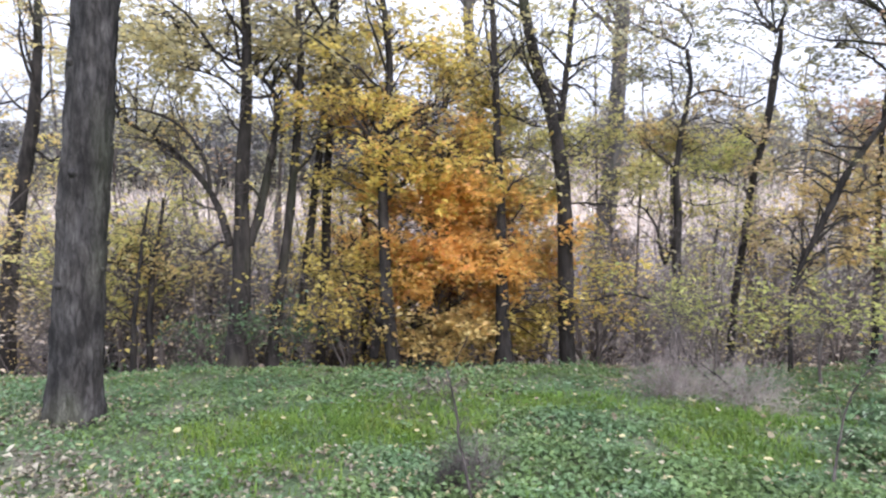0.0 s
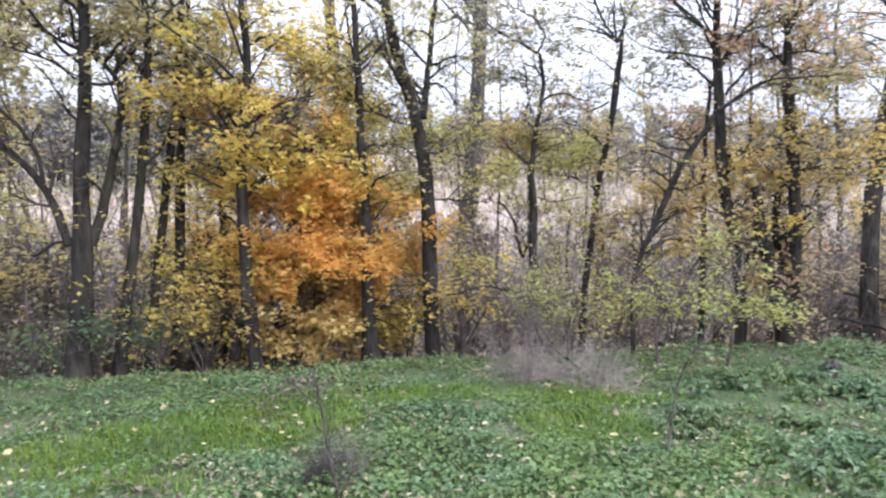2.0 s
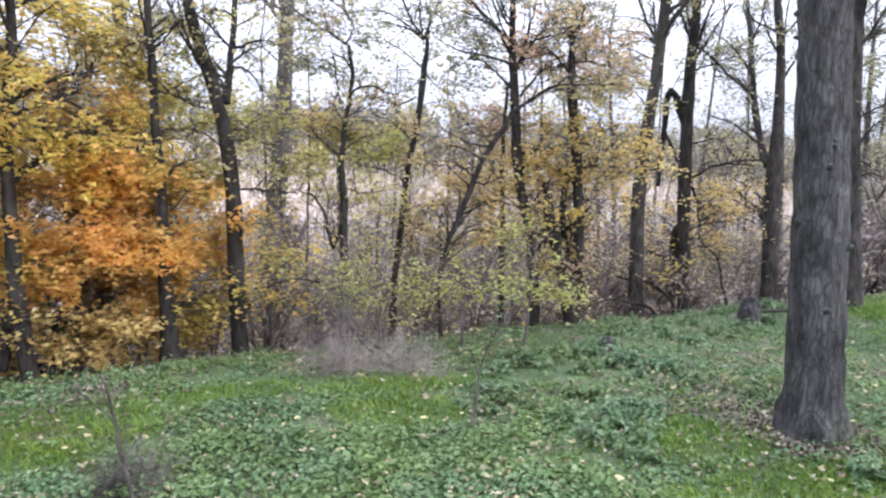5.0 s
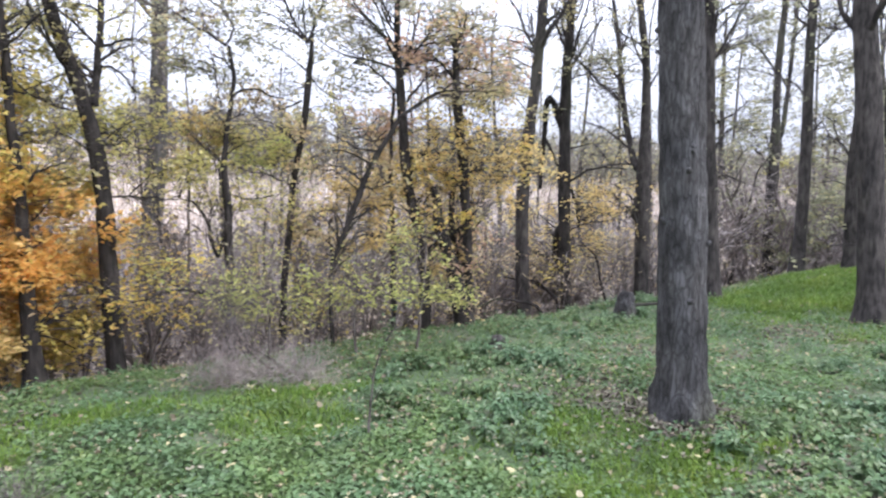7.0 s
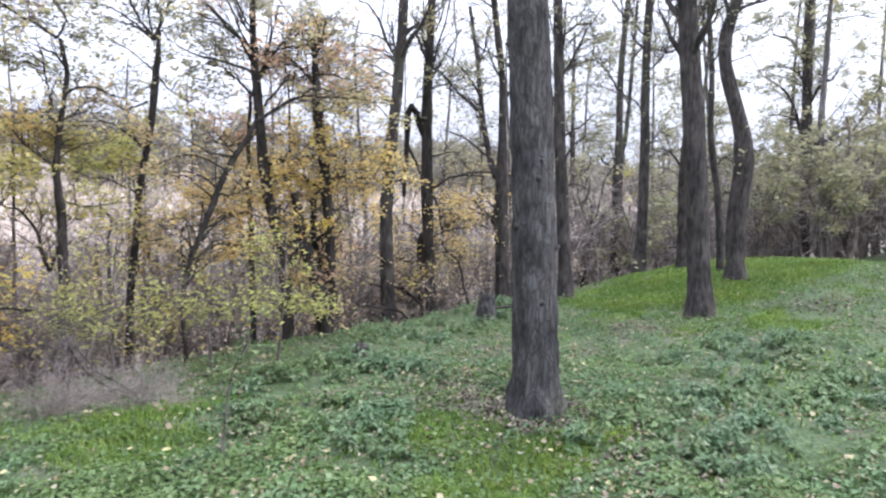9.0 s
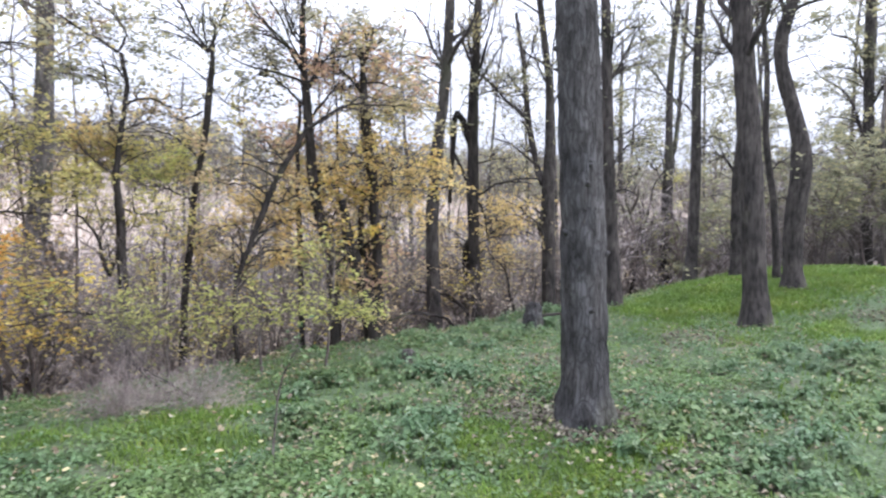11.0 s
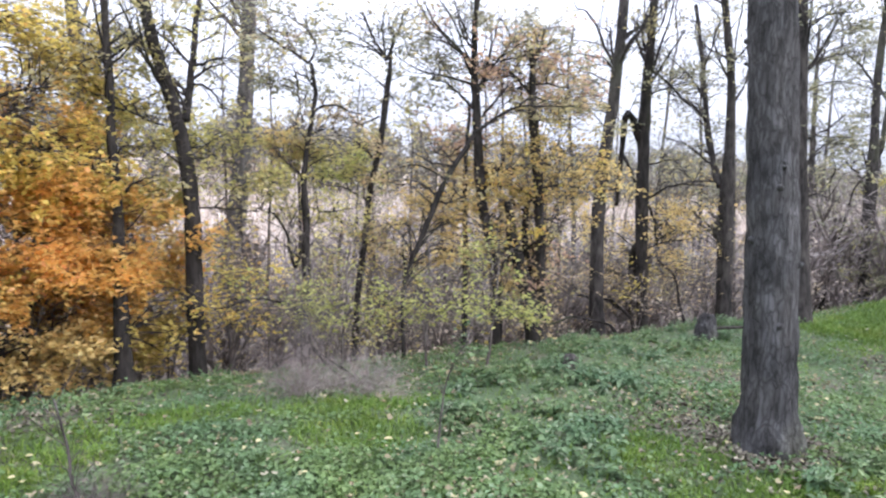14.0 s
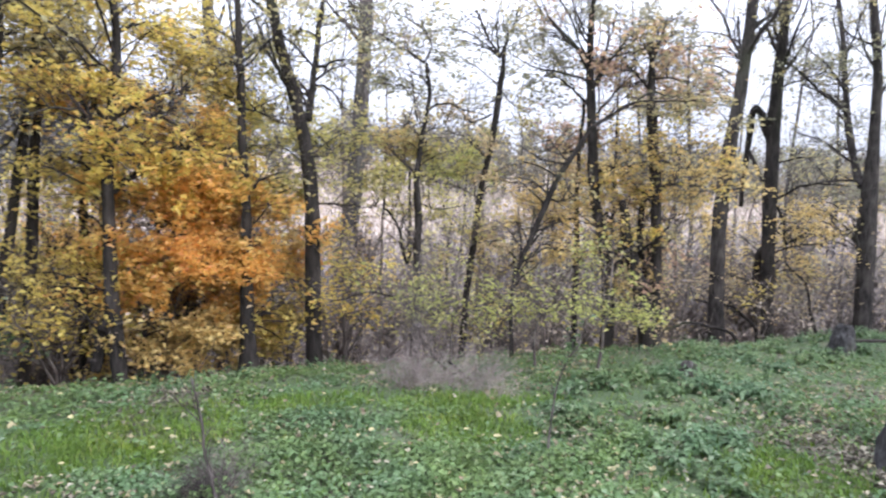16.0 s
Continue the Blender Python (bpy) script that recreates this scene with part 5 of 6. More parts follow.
one.crown(0.01, -0.12, 0.79, 0.49, 0.16, 5, LEAF_GREEN)
one.crown(-0.32, 0.07, 0.58, 0.39, 0.12, 3, LEAF_GREEN)
one.crown(0.3, -0.29, 0.55, 0.39, 0.11, 3, LEAF_GREEN)
one.crown(-0.45, 0.15, 0.94, 0.39, 0.11, 2, LEAF_GREEN)
one.grow()
one = Tree(3.85, 5.22, [(0.22, 0, 0, 0.014), (0.44, 0.01, -0.01, 0.013), (0.73, 0.02, -0.02, 0.011), (1.06, 0.03, -0.02, 0.009), (1.34, 0.03, -0.02, 0.007)],
           "young locust with feathery yellow-green sprays", seed=542, top=0, leaf_n=3, leaf=0.05, bark=TWIG_SHRUB)
one.limb([(0.01, -0.01, 0.56), (0.13, -0.03, 0.5), (0.05, 0.1, 0.6)], 0.009, 0.005)
one.limb([(0.02, -0.02, 0.73), (-0.07, -0.1, 1.13)], 0.008, 0.005)
one.crown(0.04, -0.15, 0.64, 0.39, 0.12, 4, LEAF_GREEN)
one.crown(-0.06, -0.08, 1.18, 0.26, 0.09, 3, LEAF_GREEN)
one.crown(0.19, -0.26, 0.56, 0.32, 0.11, 3, LEAF_GREEN)
one.crown(-0.16, -0.01, 0.9, 0.32, 0.12, 2, LEAF_GREEN)
one.grow()
one = Tree(9.06, 4.85, [(0, 0, 0, 0.120), (0.53, -0.01, 0.02, 0.107), (1.15, -0.03, 0.05, 0.102), (2.47, -0.06, 0.11, 0.093), (3.76, -0.08, 0.15, 0.084), (4.61, -0.1, 0.18, 0.075)],
           "slim straight dark trunk at the edge of the bank", bark=BARK_MID, seed=3, top=11, spare=LEAF_DIM, leaf_n=1.5)
one.limb([(-0.05, 0.09, 2.12), (0.13, -0, 2.47), (0.31, -0.1, 2.61)], 0.018, 0.007)
one.limb([(-0.06, 0.11, 2.55), (-0.04, -0.13, 2.67), (0.01, -0.43, 2.86)], 0.015, 0.007)
one.limb([(-0.08, 0.14, 3.5), (0.09, -0.02, 3.68), (0.2, -0.09, 4.03)], 0.018, 0.007)
one.limb([(-0.09, 0.16, 4.1), (-0.03, -0.09, 4.24), (0.07, -0.41, 4.24)], 0.018, 0.007)
one.limb([(-0.07, 0.14, 3.07), (-0.07, 0.33, 3.27), (-0.04, 0.47, 3.55)], 0.015, 0.007)
one.limb([(-0.05, 0.09, 1.77), (-0.01, -0.14, 1.85), (0.03, -0.36, 1.76)], 0.015, 0.007)
one.crown(0.47, -0.03, 3.82, 0.57, 0.85, 12, LEAF_DIM)
one.crown(0.51, -0.09, 2.67, 0.52, 0.47, 8, LEAF_DIM)
one.crown(0.51, -0.09, 4.43, 0.57, 0.47, 7, LEAF_DIM)
one.grow()
one = Tree(8.99, 2.74, [(0.02, 0, 0, 0.201), (0.33, -0.01, 0.02, 0.168), (0.86, -0.01, 0.04, 0.151), (1.99, -0.03, 0.11, 0.151), (2.59, -0.05, 0.15, 0.143), (3.48, -0.07, 0.23, 0.135), (4.22, -0.1, 0.3, 0.130)],
           "stout dark trunk rising from bright grass", bark=BARK_MID, seed=4, top=11, spare=LEAF_DIM, leaf_n=1.5)
one.limb([(-0.07, 0.21, 3.77), (0.04, 0.11, 3.92), (0.14, 0.01, 3.89)], 0.020, 0.010)
one.limb([(-0.02, 0.06, 1.01), (-0.13, 0.17, 0.97), (-0.27, 0.39, 0.93)], 0.013, 0.007)
one.limb([(-0.09, 0.27, 3.63), (-0.1, 0.4, 3.72), (-0.09, 0.47, 3.66)], 0.017, 0.007)
one.crown(0.22, 0.63, 3.9, 0.43, 0.43, 4, LEAF_DIM)
one.grow()
one = Tree(11.62, 3.01, [(0, 0, 0, 0.166), (0.41, -0.01, 0.03, 0.151), (0.88, -0.01, 0.05, 0.156), (1.45, -0, 0.01, 0.172), (1.82, 0.02, -0.06, 0.172), (2.08, 0.02, -0.09, 0.156), (2.56, -0, 0.01, 0.129), (3.22, -0.05, 0.2, 0.119), (3.77, -0.1, 0.36, 0.108), (4.13, -0.09, 0.35, 0.108), (4.51, -0.05, 0.19, 0.082), (5.09, -0, 0.01, 0.066)],
           "crooked S-shaped dark trunk on the grassy mound", bark=BARK_MID, seed=5, top=10, spare=LEAF_DIM, leaf_n=1.5)
one.limb([(-0.09, 0.34, 4.06), (0.06, 0.29, 4.36), (0.2, 0.28, 4.75)], 0.040, 0.025)
one.limb([(0.02, -0.09, 2.05), (-0, -0.21, 2.18), (-0.02, -0.34, 2.16)], 0.021, 0.008)
one.limb([(-0.01, 0.04, 1.36), (-0.01, 0.19, 1.5), (-0, 0.28, 1.45)], 0.021, 0.008)
one.crown(0.43, -0.07, 4.09, 0.55, 0.55, 4, LEAF_DIM)
one.grow()
one = Tree(12.51, 3.53, [(0.09, 0, 0, 0.072), (0.81, -0.01, 0.03, 0.066), (1.53, -0.02, 0.08, 0.060), (2.15, -0.06, 0.2, 0.060), (2.87, -0.07, 0.25, 0.054), (3.87, -0.07, 0.25, 0.049), (4.38, -0.1, 0.33, 0.049), (4.88, -0.1, 0.35, 0.043)],
           "thin dark trunk among stouter ones on the mound", bark=BARK_MID, seed=6, top=9, spare=LEAF_DIM, leaf_n=1.5)
one.limb([(-0.04, 0.15, 1.95), (0.09, 0.02, 2.15), (0.21, -0.09, 2.05)], 0.018, 0.009)
one.limb([(-0.08, 0.27, 3.78), (-0.17, 0.07, 4.13), (-0.29, -0.05, 4.47)], 0.018, 0.009)
one.crown(0.38, 0.14, 2.9, 0.59, 0.83, 5, LEAF_DIM)
one.grow()
one = Tree(13.26, 4.48, [(0.07, 0, 0, 0.139), (0.64, -0, 0.01, 0.133), (1.43, -0, 0.01, 0.126), (2.22, -0, 0.01, 0.114), (3.11, 0.02, -0.05, 0.096), (3.98, 0.03, -0.08, 0.083), (5.29, -0, 0, 0.077)],
           "dark upright trunk behind a stouter one", bark=BARK_MID, seed=7, top=10, spare=LEAF_DIM, leaf_n=1.5)
one.limb([(-0.01, 0.02, 1.99), (0.03, 0.3, 2.35), (0.08, 0.55, 2.48)], 0.025, 0.010)
one.crown(0.23, 0.55, 2.49, 0.76, 0.76, 7, LEAF_DIM)
one.crown(0.24, 0.54, 3.75, 0.76, 0.89, 8, LEAF_DIM)
one.grow()
one = Tree(12.94, 5.3, [(0, -0, 0, 0.139), (0.56, 0.01, -0.03, 0.126), (1.03, 0.02, -0.05, 0.114), (2.41, 0.03, -0.07, 0.102), (3.89, 0.02, -0.05, 0.089), (5.55, 0.04, -0.09, 0.083)],
           "slim grey trunk on the crest of the mound", bark=BARK_MID, seed=8, top=11, spare=LEAF_DIM, leaf_n=1.5)
one.limb([(0.03, -0.07, 2.64), (0.24, -0.26, 2.98), (0.41, -0.37, 2.93)], 0.020, 0.010)
one.limb([(0.03, -0.07, 3.32), (-0.16, 0.12, 3.66), (-0.32, 0.24, 3.76)], 0.020, 0.010)
one.limb([(0.02, -0.05, 4.22), (0.22, -0.28, 4.5), (0.36, -0.38, 4.9)], 0.020, 0.010)
one.limb([(0.02, -0.05, 4.89), (-0.14, 0.12, 5.22), (-0.26, 0.19, 5.54)], 0.020, 0.010)
one.crown(0.44, -0.02, 4.4, 0.7, 1.14, 10, LEAF_DIM)
one.crown(0.44, -0.01, 2.67, 0.63, 0.76, 7, LEAF_DIM)
one.crown(0.39, 0.11, 5.44, 0.76, 0.51, 5, LEAF_DIM)
one.grow()
one = Tree(16.38, 7.43, [(1.13, 0, 0, 0.147), (1.74, 0.01, -0.01, 0.147), (2.35, 0.02, -0.04, 0.147), (3.55, 0.02, -0.05, 0.139), (4.74, 0.03, -0.06, 0.091), (5.77, 0.02, -0.05, 0.083), (7.21, 0.07, -0.14, 0.075), (8.21, 0.1, -0.22, 0.067)],
           "forked dark trunk hung with yellowed climbers", bark=BARK_MID, seed=9, top=12, ivy=500, ivy_leaf=LEAF_LIME, spare=LEAF_DIM, leaf_n=2, leaf=0.085)
one.limb([(0.04, -0.08, 3.4), (0.49, -0.01, 4.33), (0.94, 0.09, 5.44), (1.38, 0.2, 7.06), (1.82, 0.32, 8.58)], 0.067, 0.044)
one.limb([(0.02, -0.03, 3.1), (-0.24, 0.12, 3.69), (-0.5, 0.29, 3.98)], 0.038, 0.019)
one.limb([(0.02, -0.05, 5.62), (0, 0.27, 6.24), (-0.02, 0.59, 6.58)], 0.032, 0.019)
one.limb([(0.14, -0.31, 6.48), (0.19, -0.63, 6.87), (0.2, -0.85, 6.69)], 0.032, 0.019)
one.crown(0.42, 0.05, 3.11, 0.49, 0.65, 7, LEAF_LIME)
one.crown(0.33, 0.24, 5.69, 1.13, 1.3, 12, LEAF_DIM)
one.crown(0.22, 0.48, 4.18, 0.97, 0.81, 8, LEAF_DIM)
one.crown(0.49, -0.11, 7.15, 1.13, 0.97, 9, LEAF_DIM)
one.crown(0.08, 0.77, 5.41, 0.81, 0.97, 6, LEAF_DIM)
one.grow()
one = Tree(21.68, 3.8, [(0.02, 0, 0, 0.150), (1.51, -0.01, 0.05, 0.150), (3.15, -0.01, 0.07, 0.150), (6.05, -0.03, 0.16, 0.140), (7.63, -0.03, 0.15, 0.131)],
           "distant dark trunk with a thin crown", bark=BARK_MID, seed=10, top=13, spare=LEAF_DIM, leaf_n=4, leaf=0.07)
one.limb([(-0.01, 0.07, 3.47), (0.29, 0.49, 4.84), (0.6, 0.88, 5.42), (0.86, 1.58, 5.97)], 0.063, 0.023)
one.limb([(-0.02, 0.1, 4.76), (-0.17, -0.27, 5.34), (-0.33, -0.63, 5.43)], 0.054, 0.023)
one.limb([(-0.01, 0.08, 3.96), (0.14, -0.16, 3.63), (0.33, -0.54, 3.78)], 0.047, 0.023)
one.limb([(-0.02, 0.12, 5.88), (-0.28, 0.53, 6.7), (-0.55, 0.99, 6.88)], 0.054, 0.023)
one.limb([(-0.02, 0.11, 5.24), (0.12, 0.36, 5.78), (0.28, 0.47, 6.14)], 0.039, 0.023)
one.crown(0.26, 0.8, 5.36, 1.38, 0.99, 10, LEAF_DIM)
one.crown(0.35, 0.29, 6.62, 1.97, 1.38, 16, LEAF_DIM)
one.crown(0.49, -0.47, 4.76, 1.58, 1.58, 14, LEAF_DIM)
one.crown(0.3, 0.59, 3.52, 1.97, 1.18, 13, LEAF_DIM)
one.crown(0.53, -0.67, 6.34, 1.38, 1.38, 10, LEAF_DIM)
one.crown(0.23, 0.97, 2.34, 1.38, 0.99, 8, LEAF_DIM)
one.grow()

# trees beyond the mound
for k, (tx, ty, tall) in enumerate([(24, 4.6, 11), (19.5, 3.0, 10), (22.6, 1.6, 12), (26, 2.4, 11), (20.5, 6.4, 10), (25, 8.2, 12), (29, 5.0, 12), (28, 9.5, 11), (18.6, 9.8, 9)]):
    tree(tx, ty, [(tall * 0.4, 0.2 * math.sin(k), 0.2), (tall * 0.8, 0.4 * math.sin(2 * k), 0.1)], 0.1 + 0.03 * (k % 3), "dim grey trunk with a thin olive crown beyond the mound", LEAF_DIM,
         bark=BARK_GREY, top=tall, first=0.12, limbs=14, reach=2.7, leaf_n=15, leaf=0.12, seed=60 + k, twig_n=3)

# tall half-bare trees on the lower ground behind
for k, (az, far, tall) in enumerate([(36, 19, 10), (40, 24, 12), (44, 18, 9), (47, 27, 13), (51, 21, 11), (54, 26, 12), (57, 20, 11), (60, 24, 12), (63, 29, 13), (66, 23, 12), (69, 27, 12), (73, 24, 12),
                                     (30, 22, 9), (24, 26, 10), (-14, 18, 10), (-22, 15, 9), (-30, 19, 10), (-6, 22, 10)]):
    tx, ty = far * math.sin(radians(az)), far * math.cos(radians(az))
    tree(tx, ty, [(tall * 0.4, 0.3 * math.sin(3 * k), 0.1), (tall * 0.8, 0.5 * math.sin(5 * k), 0.2)], 0.07 + 0.02 * (k % 3), "tall half-bare grey tree on the lower ground", LEAF_DIM,
         bark=BARK_GREY, top=tall, first=0.25, limbs=13, reach=2.3, leaf_n=8, leaf=0.08, seed=400 + k, twig_n=3, limb_r=0.2)

# slimmer trees that fill the wood further down the slope
wood = np.random.default_rng(77)
for k in range(34):
    az = wood.uniform(-40, 88)
    far = wood.uniform(11, 27)
    tx, ty = far * math.sin(radians(az)), far * math.cos(radians(az))
    if ty < 7.5 - 0.3 * max(tx - 9, 0) + 1.0 or height(tx, ty) > -0.35:
        continue
    hue = (LEAF_PALE, LEAF_LIME, LEAF_BROWN, LEAF_PALE, LEAF_AMBER)[k % 5]
    lean = wood.normal(0, 0.35, 2)
    tall = wood.uniform(3.5, 8.5)
    tree(tx, ty, [(tall * 0.4, lean[0] * 0.5, lean[1] * 0.5), (tall * 0.8, lean[0], lean[1])], wood.uniform(0.04, 0.09),
         "thin half-bare tree lower on the slope", hue, top=tall, first=0.25, limbs=9, reach=1.4, leaf_n=5, leaf=0.09, seed=100 + k, twig_n=3)

# a screen of thin young trees just below the lip of the bank
for k in range(34):
    tx = -6.5 + 17.5 * (k + wood.uniform(0, 1)) / 34
    ty = (7.2 if tx < 3 else 8.0) + abs(wood.normal(0, 1.5)) - 0.36 * max(tx - 9, 0)
    hue = (LEAF_LIME, LEAF_AMBER, LEAF_PALE, LEAF_YELLOW, LEAF_LIME, LEAF_BROWN)[k % 6]
    if tx > 5.6:
        hue = LEAF_PALE
    tall = wood.uniform(2.2, 4.6)
    lean = wood.normal(0, 0.3, 2)
    tree(tx, ty, [(tall * 0.4, lean[0] * 0.4, lean[1] * 0.4), (tall * 0.8, lean[0], lean[1])], wood.uniform(0.022, 0.042),
         "thin young tree with scattered autumn leaves", hue, bark=TWIG_MID, top=tall, first=0.12, limbs=11, reach=0.95, leaf_n=5, leaf=0.058, seed=200 + k, twig_n=3, up=0.3)

# ---------------------------------------------------------------- shrubs and saplings
for k, (sx, sy, hi, wi, mat, ln, words) in enumerate([
        (-1.1, 7.0, 1.7, 0.8, LEAF_YELLOW, 9, "bushy shrub with clear yellow leaves"),
        (-0.9, 7.2, 1.2, 0.7, LEAF_GOLD, 8, "low shoots with golden leaves"),
        (-3.4, 7.5, 2.7, 1.0, LEAF_LIME, 10, "loose shrub with yellow-green leaves"),
        (-4.0, 7.0, 2.6, 1.1, LEAF_LIME, 11, "loose shrub with yellow-green leaves"),
        (-5.6, 6.9, 2.4, 1.0, LEAF_AMBER, 8, "shrub with amber leaves at the wood's edge"),
        (-2.7, 8.0, 2.9, 1.1, LEAF_DULL, 8, "tall shrub with dull yellow leaves"),
        (-1.5, 8.3, 2.9, 1.0, LEAF_DULL, 8, "tall shrub with dull yellow leaves"),
        (-6.6, 9.0, 3.6, 1.4, LEAF_DULL, 9, "tall shrub with dull yellow leaves"),
        (-7.4, 10.2, 4.2, 1.6, LEAF_DULL, 9, "tall shrub with dull yellow leaves"),
        (-6.2, 7.6, 2.6, 1.2, LEAF_LIME, 8, "loose shrub with yellow-green leaves"),
        (-4.9, 8.2, 2.6, 1.1, LEAF_LIME, 6, "loose shrub with yellow-green leaves"),
        (1.7, 7.0, 1.4, 0.9, LEAF_GOLD, 10, "bushy shrub with golden leaves"),
        (4.4, 8.6, 3.0, 1.1, LEAF_AMBER, 7, "shrub with amber leaves at the wood's edge"),
        (6.9, 8.4, 2.6, 1.0, LEAF_YELLOW, 7, "bushy shrub with clear yellow leaves"),
        (7.0, 7.7, 1.7, 1.1, LEAF_RUST, 6, "half-bare shrub with rusty olive leaves"),
        (8.2, 7.7, 1.6, 1.1, LEAF_RUST, 6, "half-bare shrub with rusty olive leaves"),
        (9.4, 7.3, 1.8, 1.1, LEAF_RUST, 5, "half-bare shrub with rusty olive leaves"),
        (8.9, 8.2, 2.5, 1.3, LEAF_AMBER, 8, "shrub with amber leaves at the wood's edge"),
        (7.6, 8.2, 2.3, 1.1, LEAF_AMBER, 8, "shrub with amber leaves at the wood's edge"),
        (10.2, 9.4, 3.0, 1.2, LEAF_AMBER, 8, "shrub with amber leaves at the wood's edge"),
        (12.2, 9.6, 2.4, 1.2, LEAF_PALE, 5, "half-bare shrub with dull olive leaves"),
        (16.5, 5.5, 2.6, 1.6, LEAF_DIM, 6, "half-bare shrub with dull olive leaves"),
        (19.0, 4.4, 3.4, 1.8, LEAF_DIM, 7, "half-bare shrub with dull olive leaves"),
        (19.8, 2.2, 3.8, 2.0, LEAF_DIM, 8, "half-bare shrub with dull olive leaves"),
        (18.5, 0.6, 3.6, 1.8, LEAF_DIM, 6, "half-bare shrub with dull olive leaves"),
        (15.6, 6.8, 2.4, 1.5, LEAF_DIM, 6, "half-bare shrub with dull olive leaves"),
        (17.6, 2.6, 2.6, 1.6, LEAF_DIM, 9, "half-bare shrub with dull olive leaves"),
        (21.5, 0.8, 4.4, 2.2, LEAF_DIM, 9, "half-bare shrub with dull olive leaves"),
        (22.5, 3.0, 4.6, 2.4, LEAF_DIM, 8, "half-bare shrub with dull olive leaves"),
        (24.0, 6.0, 4.6, 2.4, LEAF_DIM, 8, "half-bare shrub with dull olive leaves")]):
    shrub(sx, sy, hi, wi * 1.1, mat, max(2, int(ln * 0.6)) if sx < 14 else ln + 8, words, 0.115 if sx > 14 else 0.066, seed=20 + k, stems=5, twig_n=4, lift=0.3, stout=0.65,
          flat=0.6)

# low leafy growth along the lip, its twigs hanging to the ground
low = np.random.default_rng(88)
for k in range(14):
    sx = -5.6 + 15.2 * (k + low.uniform(0, 1)) / 14
    sy = 6.5 + low.uniform(0.0, 0.9) - 0.36 * max(sx - 9, 0)
    hue, words = ((LEAF_YELLOW, "low shoots with clear yellow leaves"), (LEAF_LIME, "low shoots with yellow-green leaves"), (LEAF_RUST, "low shoots with rusty olive leaves"),
                  (LEAF_AMBER, "low shoots with amber leaves"))[(0, 2, 0, 3, 1, 2)[k % 6]]
    shrub(sx, sy, low.uniform(1.0, 2.2), low.uniform(0.8, 1.3), hue, 2, words, 0.066, stems=3, seed=300 + k, twig_n=4, lift=0.25, stout=0.45, bark=TWIG_BROWN, flat=0.72)

for sx, sy, hi in [(-1.95, 6.55, 0.75), (-1.45, 6.6, 0.6), (-2.6, 6.6, 0.5)]:
    shrub(sx, sy, hi, 0.4, NETTLE, 4, "low evergreen shoots with small pale green leaves", 0.045, stems=4, seed=340 + int(sx * 10), twig_n=4, stout=0.5, flat=0.5)

# dry grey thicket on the lip of the bank
def thicket(x, y, wide, tall, n, label, seed, mat=TWIG_STRAW):
    """A soft low tangle of very fine bare stems that arch every way."""
    rng = np.random.default_rng(seed)
    root = new("dry_thicket")
    root.location = (x, y, float(height(x, y)))
    tagged(root, label, "thicket", group="dry thickets")
    foot = np.column_stack([rng.normal(0, wide * 0.3, (n, 2)), np.full(n, -0.03)])
    d = unit(np.column_stack([rng.normal(0, 0.75, (n, 2)), np.ones(n)]))
    L = tall * rng.uniform(0.5, 1.35, n)
    turn = np.cumsum(rng.normal(0, 0.22, (n, 7, 3)), 1) - np.array([0, 0, 0.09]) * np.arange(7)[None, :, None]
    steps = unit(d[:, None] + turn) * (L / 7)[:, None, None]
    P = np.concatenate([foot[:, None], foot[:, None] + np.cumsum(steps, 1)], 1)
    P[..., 2] = np.maximum(P[..., 2], -0.03)
    R = np.full((n, 1), 0.0016) * np.linspace(1, 0.5, 8)
    for q, rr in zip(P[:8], R[:8]):
        part("stem", tubes(q[None], rr[None] * 1.8, 5), mat, root)
    Q, q = sprout(rng, P, R, 3, 0.2, 1.0, (tall * 0.2, tall * 0.55), 50, 0.05, 4, 0.25, 0.7, 0.3, 0.0009)
    part("twigwork", joined(tubes(P, R, 3), tubes(Q, q, 3)), mat, root)


for k, (sx, sy, wi, hi, n) in enumerate([(1.8, 5.0, 0.3, 0.52, 210), (2.3, 4.85, 0.36, 0.44, 210), (2.05, 4.95, 0.36, 0.28, 110)]):
    thicket(sx, sy, wi, hi, n, "wispy dry thicket of bare pinkish-grey twigs", 60 + k)
shrub(1.95, 5.3, 1.2, 0.55, None, 0, "bare arching canes above a dry thicket", seed=70, bark=TWIG_SHRUB, stems=6, name="dry_canes", category="thicket", twig_n=3, stout=0.4)


def dead_branch(points, r, label, seed):
    """A dead stick with a few bare side twigs, its foot on the ground."""
    rng = np.random.default_rng(seed)
    x, y = points[0][:2]
    root = new("dead_branch")
    root.location = (x, y, float(height(x, y)))
    tagged(root, label, "branch", group="dead branches")
    P = resample([(p[0] - x, p[1] - y, p[2]) for p in points], 14)
    P[1:] += np.cumsum(rng.normal(0, 0.012, (13, 3)), 0)
    R = r * np.linspace(1, 0.4, 14)
    part("stick", tubes(P[None], R[None], 7), BARK_DARK, root)
    L2, r2 = sprout(rng, P[None], R[None], 6, 0.3, 1.0, (0.2, 0.5), 45, 0.1, 5, 0.15, 0.5, 0.3, 0.002)
    part("twigwork", tubes(L2, r2, 4), BARK_DARK, root)


